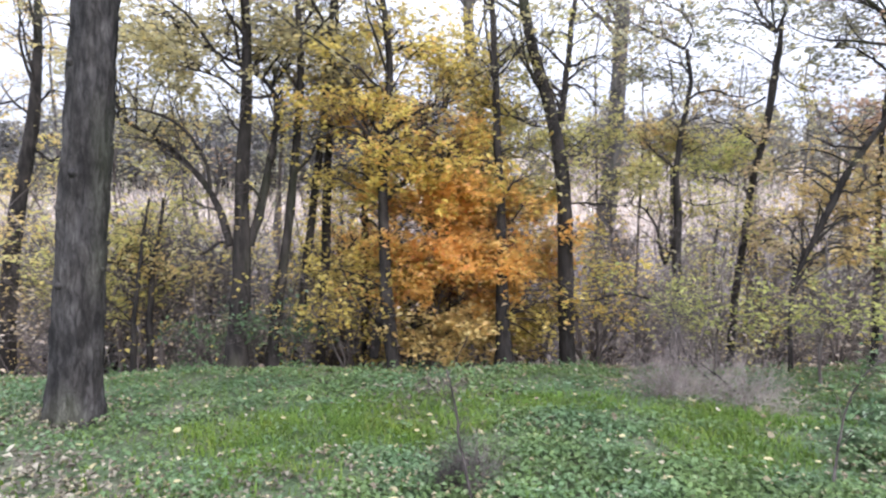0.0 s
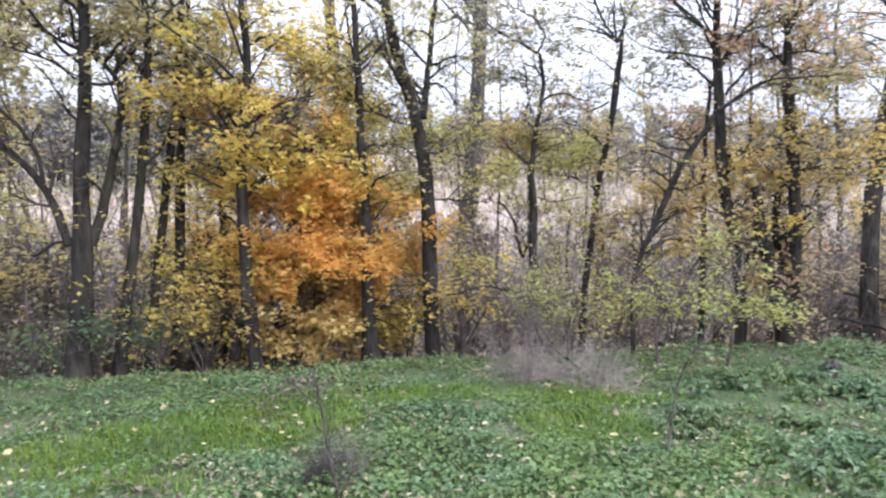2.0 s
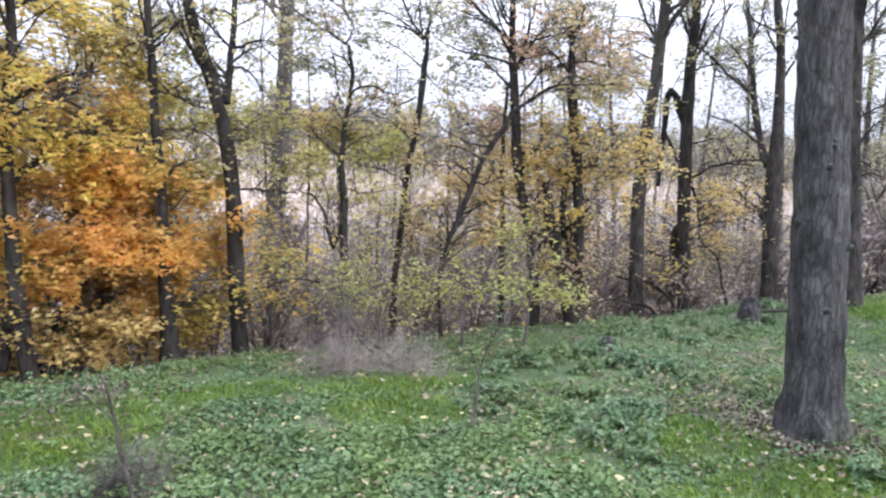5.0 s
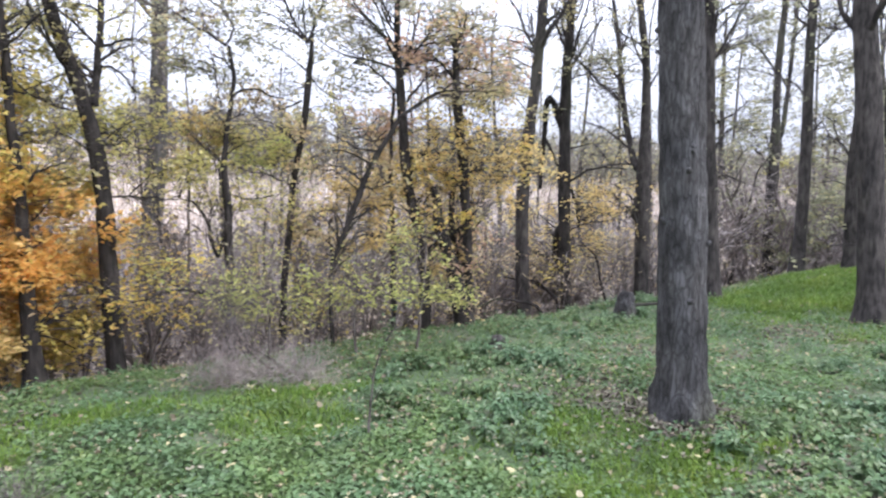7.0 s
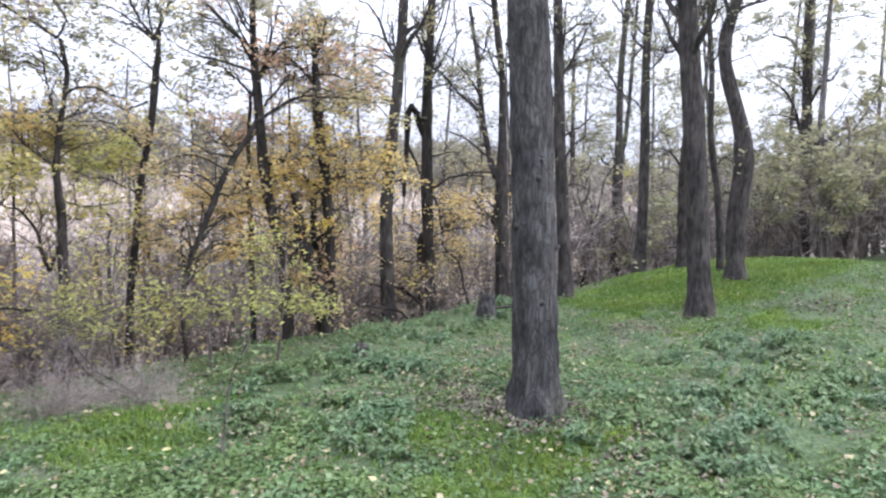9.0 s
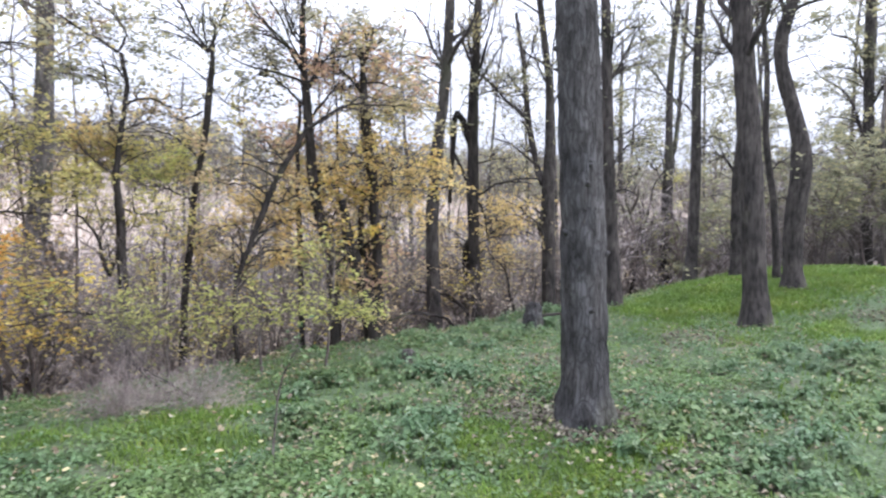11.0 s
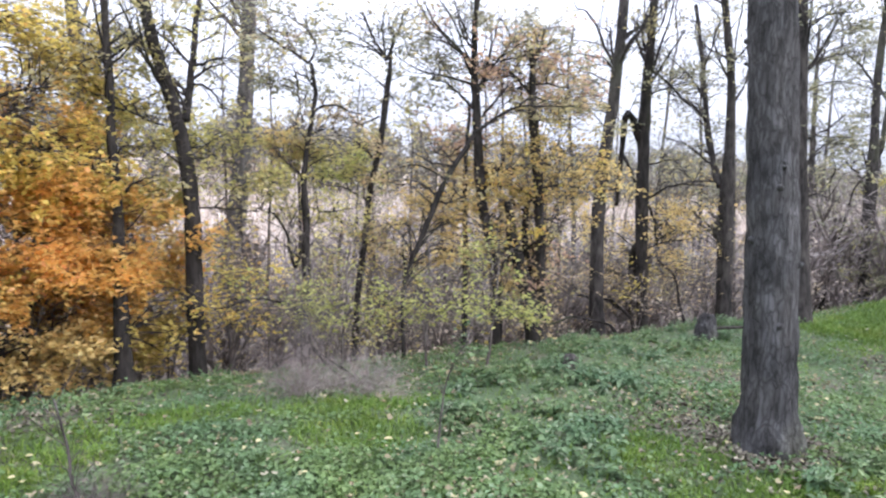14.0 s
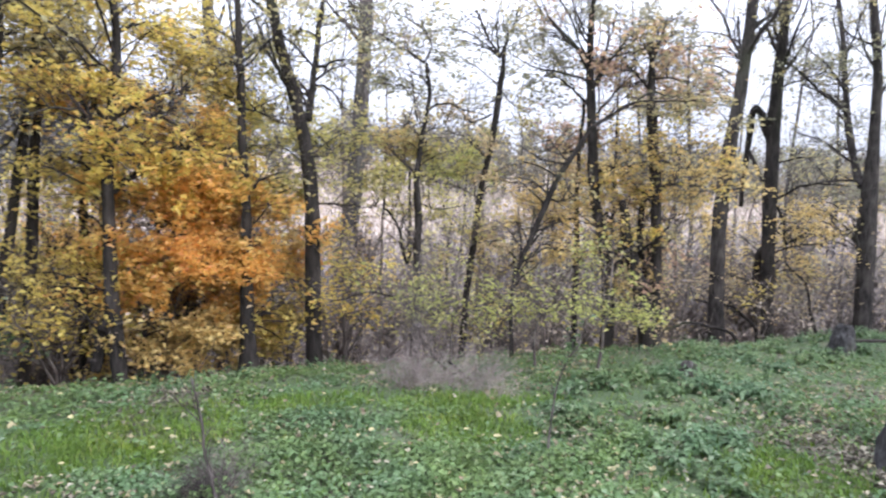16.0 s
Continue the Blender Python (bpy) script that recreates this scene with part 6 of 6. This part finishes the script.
dead_branch([(2.45, 4.9, 0.0), (2.25, 5.0, 0.14), (1.98, 5.1, 0.36)], 0.012, "dark dead stick leaning over a dry thicket", 41)
dead_branch([(2.3, 5.2, 0.0), (2.1, 5.2, 0.22), (1.95, 5.2, 0.4)], 0.01, "dark dead stick leaning over a dry thicket", 42)
dead_branch([(2.6, 6.6, 0.0), (2.3, 6.5, 0.75), (1.8, 6.4, 0.9), (1.4, 6.3, 0.86)], 0.016, "dark dead branch arching over the lip of the bank", 43)
dead_branch([(7.95, 6.9, 0.0), (7.9, 6.9, 0.35), (7.6, 7.1, 0.62), (7.15, 7.3, 0.66)], 0.03, "crooked dark dead branch bent low under the trees", 44)
dead_branch([(7.2, 6.5, 0.0), (7.1, 6.6, 0.22), (6.6, 6.9, 0.36), (6.0, 7.1, 0.2)], 0.026, "crooked dark dead branch bent low under the trees", 45)
dead_branch([(8.9, 6.6, 0.0), (8.75, 6.7, 0.45), (8.8, 6.8, 0.85), (8.5, 7.0, 1.2)], 0.026, "crooked dark dead branch under the trees", 46)


def sapling(x, y, points, r, label, leaf_n, seed):
    rng = np.random.default_rng(seed)
    root = new("sapling")
    root.location = (x, y, float(height(x, y)))
    tagged(root, label, "sapling", group="saplings")
    P = resample([(0, 0, -0.05), *points], 16)
    P[2:] += np.cumsum(rng.normal(0, 0.004, (14, 3)), 0)
    P, R = P[None], (r * np.linspace(1, 0.4, 16))[None]
    part("stem", tubes(P, R, 7), TWIG_DARK, root)
    L2, r2 = sprout(rng, P, R, 9, 0.4, 1, (0.1, 0.3), 50, 0.35, 6, 0.12, 0.5, 0.3, 0.002)
    L3, r3 = sprout(rng, L2, r2, 3, 0.3, 1, (0.05, 0.15), 45, 0.2, 3, 0.15, 0.6, 0.3, 0.0013)
    part("twigwork", joined(tubes(L2, r2, 4), tubes(L3, r3, 3)), TWIG_DARK, root)
    if leaf_n:
        part("foliage", leaves(rng, points_on(rng, L3, leaf_n, 0.03), 0.05, 0.6), NETTLE, root, smooth=False)


sapling(0.16, 3.2, [(-0.04, 0.06, 0.15), (-0.07, 0.11, 0.29), (-0.08, 0.12, 0.45), (-0.1, 0.12, 0.58), (-0.12, 0.12, 0.71)], 0.011, "thin bare dark sapling with dead stalks round its foot", 0, 5)
sapling(2.04, 3.25, [(0.06, 0.1, 0.12), (0.11, 0.15, 0.26), (0.14, 0.14, 0.46), (0.2, 0.1, 0.64), (0.27, 0.06, 0.74)], 0.009, "thin green-leaved sapling standing in the herbs", 2, 6)
thicket(0.09, 3.42, 0.1, 0.2, 620, "ball of dead dark brown stalks beside a sapling", 71, TWIG_DARK)
thicket(0.2, 3.6, 0.09, 0.36, 110, "wisp of dead brown stalks near a sapling", 72, TWIG_SHRUB)


def stump(x, y, r, tall, label, seed, mat=BARK_NEAR):
    rng = np.random.default_rng(seed)
    root = new("tree_stump")
    root.location = (x, y, float(height(x, y)))
    tagged(root, label, "stump", group="stumps")
    spine = resample([(0, 0, -0.1), (0.02, 0, tall * 0.5), (0.05, 0.02, tall)], 20)
    V, faces = rough_trunk(rng, spine, r * np.linspace(1, 0.8, 20), 0.3)
    top = V[:, 2] > tall * 0.7
    V[top, 2] += (0.16 if tall > 0.2 else 0.04) * tall * np.sin(V[top, 0] * 40 + 1) * np.cos(V[top, 1] * 31)
    part("stump_body", (V, faces), mat, root)


stump(7.04, 4.96, 0.1, 0.3, "weathered grey stump with a splintered top", 8)
stump(4.51, 4.72, 0.06, 0.11, "low rotting stump sunk in herbs", 9, BARK_GREY)

# a broken branch lying by the stump
P = resample([(7.2, 4.95, 0.12), (7.6, 4.78, 0.13), (8.1, 4.6, 0.09)], 12)
P[:, 2] += height(P[:, 0], P[:, 1])
log = part("fallen_branch", tubes(P[None], np.linspace(0.022, 0.012, 12)[None], 8), BARK_DARK)
tagged(log, "short dark broken branch lying in herbs beside a stump", "branch")


# ---------------------------------------------------------------- brushwood, reeds and the far hill
def stuff(name, geometry, mat, label, category):
    ob = part(name, geometry, mat, smooth=False)
    return tagged(ob, label, category, kind="stuff")


def sector(rng, n, near, far, a0=-42, a1=90, power=1.0):
    """n places by bearing and distance, denser near by."""
    az = np.radians(rng.uniform(a0, a1, n))
    r = near + (far - near) * rng.uniform(0, 1, n) ** power
    return np.column_stack([r * np.sin(az), r * np.cos(az)])


def edge_at(x):
    return 6.1 + 0.2 * np.sin(x * 0.45 + 1) - 0.22 * np.clip(x - 9, 0, 40)


def brush(seed, n, near, far, tall, mat, name, label):
    rng = np.random.default_rng(seed)
    xy = sector(rng, n, near, far, power=0.8)
    xy = xy[xy[:, 1] > edge_at(xy[:, 0]) + 0.6]
    base = on_ground(xy, -0.05)
    m = len(base)
    d = unit(np.column_stack([rng.normal(0, 0.45, (m, 2)), np.ones(m)]))
    L = tall * rng.uniform(0.4, 1.3, m)
    steps = unit(d[:, None] + np.cumsum(rng.normal(0, 0.13, (m, 5, 3)), 1)) * (L / 5)[:, None, None]
    P = np.concatenate([base[:, None], base[:, None] + np.cumsum(steps, 1)], 1)
    R = (0.004 + 0.003 * L)[:, None] * np.linspace(1, 0.3, 6)
    Q, q = sprout(rng, P, R, 5, 0.25, 1, (0.3, 0.8), 45, 0.2, 4, 0.2, 0.6, 0.3, 0.003)
    T, r = sprout(rng, Q, q, 2, 0.2, 1, (0.15, 0.4), 45, 0.1, 3, 0.2, 0.7, 0.3, 0.0025)
    stuff(name, joined(tubes(P, R, 4), tubes(Q, q, 3), tubes(T, r, 3)), mat, label, "brushwood")
    return Q, T


Q, T = brush(201, 520, 6.8, 14, 1.2, TWIG_MID, "brushwood", "tangle of bare brown brushwood on the wooded slope")
rng = np.random.default_rng(202)
C = points_on(rng, Q, 6, 0.06)
stuff("brush_leaves", leaves(rng, C, 0.06), WITHERED, "withered tan leaves still on the brushwood", "leaves")
brush(203, 380, 13, 42, 3.2, TWIG_GREY, "grey_brushwood", "grey bare thicket at the foot of the slope")

# reeds in the valley
rng = np.random.default_rng(210)
xy = np.column_stack([rng.uniform(-75, 230, 36000), 42 + 66 * rng.uniform(0, 1, 36000) ** 1.2])
xy = xy[np.abs(xy[:, 0]) < xy[:, 1] * 3.2 + 20]
stuff("reed_bed", blades(rng, on_ground(xy), 2.0, 0.17, 0.35), REED, "wide bed of dry pale beige reeds", "reeds")


def far_wood(seed, n, y0, y1, tall, name, label, piece, per, mat=WOODS_FAR, broad=0.8, side=(-0.9, 3.4), stems=TWIG_BROWN, across=None):
    rng = np.random.default_rng(seed)
    y = rng.uniform(y0, y1, n)
    xy = np.column_stack([rng.uniform(*across, n) if across else rng.uniform(*side, n) * y, y])
    base = on_ground(xy, -0.2)
    h = tall * rng.uniform(0.55, 1.25, n)
    P = base[:, None] + np.array([0, 0, 1.0]) * (h[:, None] * np.linspace(0, 0.85, 5))[..., None]
    P[:, 1:] += np.cumsum(rng.normal(0, 0.2, (n, 4, 3)), 1) * [1, 1, 0]
    R = (0.018 * h)[:, None] * np.linspace(1, 0.3, 5)
    Q, q = sprout(rng, P, R, 6, 0.25, 1, (0.28 * tall, 0.45 * tall), 45, 0.5, 4, 0.15, 0.5, 0.5, 0.03)
    stuff(name + "_stems", joined(tubes(P, R, 4), tubes(Q, q, 3)), stems, "thin stems of " + label, "woods")
    C = points_on(rng, Q, per, (0.085 if broad > 0.2 else 0.13) * tall, 0.1)
    stuff(name, leaves(rng, C, piece, 0.3, 0.4 if broad > 0.2 else 0.0, broad), mat, label, "woods")


far_wood(220, 370, 98, 125, 10, "far_woods", "hazy autumn woods at the edge of the reeds", 0.95, 20)
far_wood(221, 420, 125, 185, 12, "hill_woods", "hazy autumn woods on the far hill", 1.4, 12)
far_wood(228, 130, 96, 106, 11, "grey_copse", "dark grey bare copse beyond the reeds", 0.8, 24, COPSE, across=(-85, -8), stems=BARK_DARK)
far_wood(223, 210, 12, 38, 3.6, "twiggy_scrub", "dense grey-brown bare scrub at the foot of the slope", 0.5, 52, SLIVER, 0.05, (-0.95, 2.0), TWIG_MID)
far_wood(225, 120, 7.6, 11.5, 1.9, "slope_scrub", "grey-brown bare scrub on the wooded slope", 0.32, 34, SLIVER, 0.05, stems=TWIG_MID, across=(-6.5, 11))
far_wood(229, 80, 9.5, 17, 3.8, "brown_brake", "dense brown bare brake on the lower slope", 0.4, 30, BRAKE, 0.05, stems=TWIG_BROWN, across=(8.5, 21))
# extra brake that darkens the shadowed gaps behind the left trunks
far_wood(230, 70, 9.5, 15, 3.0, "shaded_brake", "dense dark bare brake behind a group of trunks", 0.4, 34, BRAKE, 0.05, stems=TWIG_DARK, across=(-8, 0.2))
# shade under these trunks, put in as shoots of the dark copse colour
far_wood(231, 70, 8.4, 11.5, 2.3, "understorey_shade", "dark tangle of bare shoots under a group of trunks", 0.34, 40, COPSE, 0.05, stems=TWIG_DARK, across=(-5.5, -0.2))
far_wood(226, 60, -3, 6.5, 3.4, "shaded_scrub", "dense bare scrub behind the mound", 0.5, 34, SLIVER, 0.05, stems=TWIG_MID, across=(18.5, 30))
far_wood(227, 150, -14, 12, 6.5, "side_woods", "dim olive woods far beyond the mound", 0.5, 34, WOODS_FAR, across=(27, 52))
far_wood(224, 170, 7, 14, 4.0, "mound_scrub", "dense grey-brown bare scrub beyond the mound", 0.5, 34, SLIVER, 0.05, (1.75, 4.5), TWIG_MID)
far_wood(222, 90, 42, 80, 4, "valley_scrub", "scattered olive scrub among the reeds", 0.3, 10)

# ---------------------------------------------------------------- ground cover on the bank
GRASS_SPOTS = [(-0.5, 4.5, 1.1, 0.5), (-0.1, 4.9, 0.9, 0.35), (1.85, 3.93, 0.55, 0.4), (3.5, 2.65, 0.6, 0.45), (3.0, 1.95, 0.75, 0.4), (-1.5, 4.15, 0.9, 0.42), (-1.1, 3.6, 0.55, 0.3),
               (0.9, 4.8, 0.6, 0.3), (10.0, 4.2, 1.8, 0.9), (11.5, 3.2, 2.2, 1.0), (13.0, 4.4, 2.0, 1.2), (2.2, 4.5, 0.9, 0.25), (8.0, 3.6, 0.8, 0.4),
               (9.3, 1.7, 1.4, 0.5), (14.0, 2.4, 2.2, 0.9), (3.6, 1.8, 0.6, 0.3), (12.5, 3.6, 3.4, 1.8), (7.8, 2.6, 0.7, 0.25)]
BARE_SPOTS = [(3.9, 2.8, 0.35), (3.99, 2.3, 0.42), (10.4, 1.55, 1.3, 0.45), (-2.8, 4.5, 0.6), (-2.3, 3.4, 1.1), (5.4, 3.4, 0.4), (-2.0, 3.1, 0.9), (-0.9, 3.35, 0.4), (0.0, 5.3, 0.3), (4.06, 3.15, 0.25),
              (3.7, 1.45, 0.3), (7.6, 3.0, 0.5)]
NETTLE_SPOTS = [(4.0, 4.2, 0.85), (3.4, 4.5, 0.55), (4.8, 4.6, 0.75), (6.4, 5.4, 0.95), (5.6, 5.1, 0.75), (7.3, 5.2, 0.8), (3.9, 1.6, 0.5), (7.2, 1.35, 0.9), (5.5, 1.15, 0.75),
                (3.1, 3.2, 0.4), (2.8, 2.8, 0.35), (8.2, 5.2, 0.6), (2.6, 3.9, 0.35), (4.6, 0.9, 0.6), (5.0, 1.5, 0.6), (6.3, 1.0, 0.8), (4.1, 1.1, 0.5), (6.3, 2.1, 0.4), (3.5, 3.7, 0.4)]


def near_any(xy, spots):
    """How deep each place lies in the round or oval spots, 0 to 1."""
    v = np.zeros(len(xy))
    for s in spots:
        rx, ry = s[2], s[-1]
        v = np.maximum(v, 1 - ((xy[:, 0] - s[0]) / rx) ** 2 - ((xy[:, 1] - s[1]) / ry) ** 2)
    return np.clip(v, 0, 1)


def bank_places(rng, n, far=17.0, power=1.35):
    xy = sector(rng, n, 2.6, far, power=power)
    return xy[xy[:, 1] < edge_at(xy[:, 0]) + 0.45 + rng.normal(0, 0.25, len(xy))]


rng = np.random.default_rng(301)
xy = bank_places(rng, 300000)
bare = np.maximum(np.maximum(near_any(xy, BARE_SPOTS), 0.9 * np.clip(2.0 * near_any(xy, NETTLE_SPOTS), 0, 1)), 0.8 * np.clip(2.2 * near_any(xy, GRASS_SPOTS), 0, 1))
clump = np.sin(xy[:, 0] * 4.3 + 2 * np.sin(xy[:, 1] * 3.1)) * np.sin(xy[:, 1] * 5.1 + 2 * np.sin(xy[:, 0] * 2.3))
keep = (rng.uniform(0, 1, len(xy)) > bare * 1.05) & (clump + rng.normal(0, 0.4, len(xy)) > -0.35)
xy, clump = xy[keep], clump[keep]
stuff("low_herbs", leaves(rng, on_ground(xy, 0.015) + (np.abs(rng.normal(0, 0.03, len(xy))) * (0.6 + 1.2 * np.clip(clump, 0, 1)))[:, None] * [0, 0, 1], 0.036, 0.62, 0.3, 0.8), HERB,
      "low blue-green creeping herbs covering the bank", "herbs")

xy = bank_places(rng, 560000, power=1.4)
turf = near_any(xy, GRASS_SPOTS)
ragged = 0.5 + 0.5 * np.sin(xy[:, 0] * 5.7 + 3 * np.sin(xy[:, 1] * 4.1)) * np.sin(xy[:, 1] * 6.3 + 2 * np.sin(xy[:, 0] * 3.3))
xy = xy[rng.uniform(0, 1, len(xy)) < np.clip(turf * 1.8, 0, 1) * (0.3 + 0.7 * ragged ** 1.3) * (1 - np.clip(2 * near_any(xy, BARE_SPOTS), 0, 1)) + 0.05]
stuff("grass", blades(rng, on_ground(xy, -0.01), 0.08, 0.008, 1.5), GRASS, "patches of fresh bright green grass", "grass")

xy = np.column_stack([rng.uniform(8.4, 17, 90000), rng.uniform(1.0, 6.2, 90000)])
xy = xy[(rng.uniform(0, 1, len(xy)) < 0.12 + near_any(xy, [s for s in GRASS_SPOTS if s[0] > 7]) * 2) & (near_any(xy, BARE_SPOTS) < 0.2) & (xy[:, 1] < edge_at(xy[:, 0]) + 0.3)]
stuff("mound_grass", blades(rng, on_ground(xy, -0.01), 0.10, 0.010, 1.0), GRASS, "fresh bright green grass on the low mound", "grass")

# nettles and other leafy herbs in taller clumps
xy = sector(rng, 34000, 2.8, 10.5)
tuft = np.sin(xy[:, 0] * 7.1 + 2 * np.sin(xy[:, 1] * 5.3)) * np.sin(xy[:, 1] * 8.3 + 2 * np.sin(xy[:, 0] * 4.9))
xy = xy[(rng.uniform(0, 1, len(xy)) < near_any(xy, NETTLE_SPOTS) ** 0.7 * np.clip(0.25 + 1.6 * tuft, 0, 1)) & (xy[:, 1] < edge_at(xy[:, 0]) + 0.5)]
base = on_ground(xy, -0.02)
tops = base + np.column_stack([rng.normal(0, 0.03, (len(xy), 2)), rng.uniform(0.03, 0.17, len(xy))])
P = base[:, None] + (tops - base)[:, None] * np.linspace(0, 1, 4)[None, :, None]
stuff("nettle_stems", tubes(P, np.full(P.shape[:2], 0.002), 3), NETTLE, "thin stems of a nettle patch", "nettles")


def whorls(rng, base, tops, size):
    """Pointed leaves in three tiers round each stem, drooping outwards."""
    n = len(base)
    i = np.repeat(np.arange(n), 15)
    tier = np.tile(np.repeat([0.55, 0.8, 1.0], 5), n)
    az = np.tile(np.arange(15) * 2.51, n) + np.repeat(rng.uniform(0, 6.28, n), 15) + rng.normal(0, 0.3, len(i))
    d = np.stack([np.cos(az), np.sin(az), rng.normal(-0.12, 0.28, len(i))], 1)
    w = np.stack([-np.sin(az), np.cos(az), rng.normal(0, 0.25, len(i))], 1)
    s = (size * rng.uniform(0.6, 1.3, len(i)) * (1.15 - 0.45 * (tier == 1.0)))[:, None]
    a = base[i] + (tops - base)[i] * tier[:, None] + d * s * 0.15
    mid, tip = a + d * s * 0.42, a + d * s - np.array([0, 0, 0.18]) * s
    lift = np.array([0, 0, 0.1]) * s
    V = np.stack([a, mid + w * s * 0.3 + lift, tip, mid - w * s * 0.3 + lift, mid], 1)
    k = np.arange(len(i) * 5).reshape(-1, 5)
    return V.reshape(-1, 3), [np.concatenate([k[:, [0, 4, 1]], k[:, [1, 4, 2]], k[:, [2, 4, 3]], k[:, [3, 4, 0]]])]


stuff("nettles", whorls(rng, base, tops, 0.05), NETTLE, "dull green nettles in low clumps", "nettles")

# fallen leaves: pale yellow ones on the green, brown litter under the trees
xy = bank_places(rng, 1300, power=1.2)
stuff("fallen_leaves", lobed_leaves(rng, on_ground(xy, 0.055), 0.055), FALLEN, "scattered pale yellow and brown fallen leaves", "leaves")
xy = bank_places(rng, 36000, power=1.15)
drift = np.sin(xy[:, 0] * 2.1 + 2 * np.sin(xy[:, 1] * 1.7)) * np.sin(xy[:, 1] * 2.9 + 1.5 * np.sin(xy[:, 0] * 1.3))
xy = xy[(drift + rng.normal(0, 0.5, len(xy)) > 0.2) & (near_any(xy, GRASS_SPOTS) < rng.uniform(0, 0.35, len(xy)))]
stuff("leaf_scraps", leaves(rng, on_ground(xy, 0.055), 0.034, 0.8, 0.4, 0.7), FALLEN, "scraps of tan and brown leaves among the herbs", "leaves")
shapes = []
for k in range(5):
    me = mesh_from("leaf", *lobed_leaves(rng, np.zeros((1, 3)), 0.085, 0.97, 0.12), smooth=False)
    me.materials.append(FALLEN_PALE)
    shapes.append(me)
for k, (x, y) in enumerate(bank_places(rng, 64, far=7.5, power=1.0)):
    ob = new("leaf", shapes[k % 5])
    ob.location, ob.rotation_euler = (x, y, float(height(x, y)) + 0.065), (rng.normal(0, 0.15), rng.normal(0, 0.15), rng.uniform(0, 6.28))
    ob.parent = ground
spots = np.array([s[:2] for s in BARE_SPOTS])
pick = rng.integers(0, len(spots), 3000)
xy = spots[pick] + rng.normal(0, 0.32, (3000, 2))
ring = rng.uniform(0, 2 * math.pi, 900)
xy = np.concatenate([xy, np.array([3.99, 2.3]) + np.column_stack([np.cos(ring), np.sin(ring)]) * rng.uniform(0.18, 0.42, (900, 1))])
stuff("bare_patch_litter", leaves(rng, on_ground(xy, 0.025), 0.05, 0.75, 0.35, 0.75), LITTER_DARK, "brown litter on bare patches of earth", "leaves")
xy = sector(rng, 42000, 5.5, 22, power=1.2)
xy = xy[xy[:, 1] > edge_at(xy[:, 0]) + 0.4]
stuff("slope_litter", leaves(rng, on_ground(xy, 0.03), 0.09, 0.7, 0.4, 0.75), LITTER, "deep brown leaf litter on the wooded slope", "leaves")

# the bank goes on behind and beside the path
rng = np.random.default_rng(330)
az, r = rng.uniform(0, 2 * math.pi, 60000), 13 * np.sqrt(rng.uniform(0, 1, 60000)) * rng.uniform(0.35, 1, 60000)
xy = np.column_stack([2 + r * np.sin(az), r * np.cos(az)])
seen = (np.degrees(np.arctan2(xy[:, 0], xy[:, 1])) + rng.normal(0, 2, len(xy)) > -41) & (np.degrees(np.arctan2(xy[:, 0], xy[:, 1])) < 89) & (np.hypot(xy[:, 0], xy[:, 1]) > 2.8 + rng.normal(0, 0.25, len(xy)))
clump = np.sin(xy[:, 0] * 1.9 + 2 * np.sin(xy[:, 1] * 1.3)) + rng.normal(0, 0.8, len(xy))
xy = xy[~seen & (clump > -0.9) & (xy[:, 1] < 5.5)]
stuff("bank_herbs", leaves(rng, on_ground(xy, 0.03), 0.065, 0.6, 0.3, 0.85), HERB, "low creeping herbs on the open bank", "herbs")
xy = np.column_stack([rng.uniform(-9, 13, 26000), rng.uniform(-8, 3.4, 26000)])
xy = xy[np.sin(xy[:, 0] * 1.1 + 1.4 * np.sin(xy[:, 1] * 0.9)) * np.sin(xy[:, 1] * 1.3 + 1) + rng.normal(0, 0.2, len(xy)) > 0.15]
stuff("bank_grass", blades(rng, on_ground(xy, -0.01), 0.1, 0.016, 0.9), GRASS, "patches of green grass on the open bank", "grass")
xy = np.column_stack([rng.uniform(-11, 16, 2200), rng.uniform(-9, 3.2, 2200)])
stuff("bank_leaves", lobed_leaves(rng, on_ground(xy, 0.04), 0.055), FALLEN, "pale fallen leaves scattered over the open bank", "leaves")
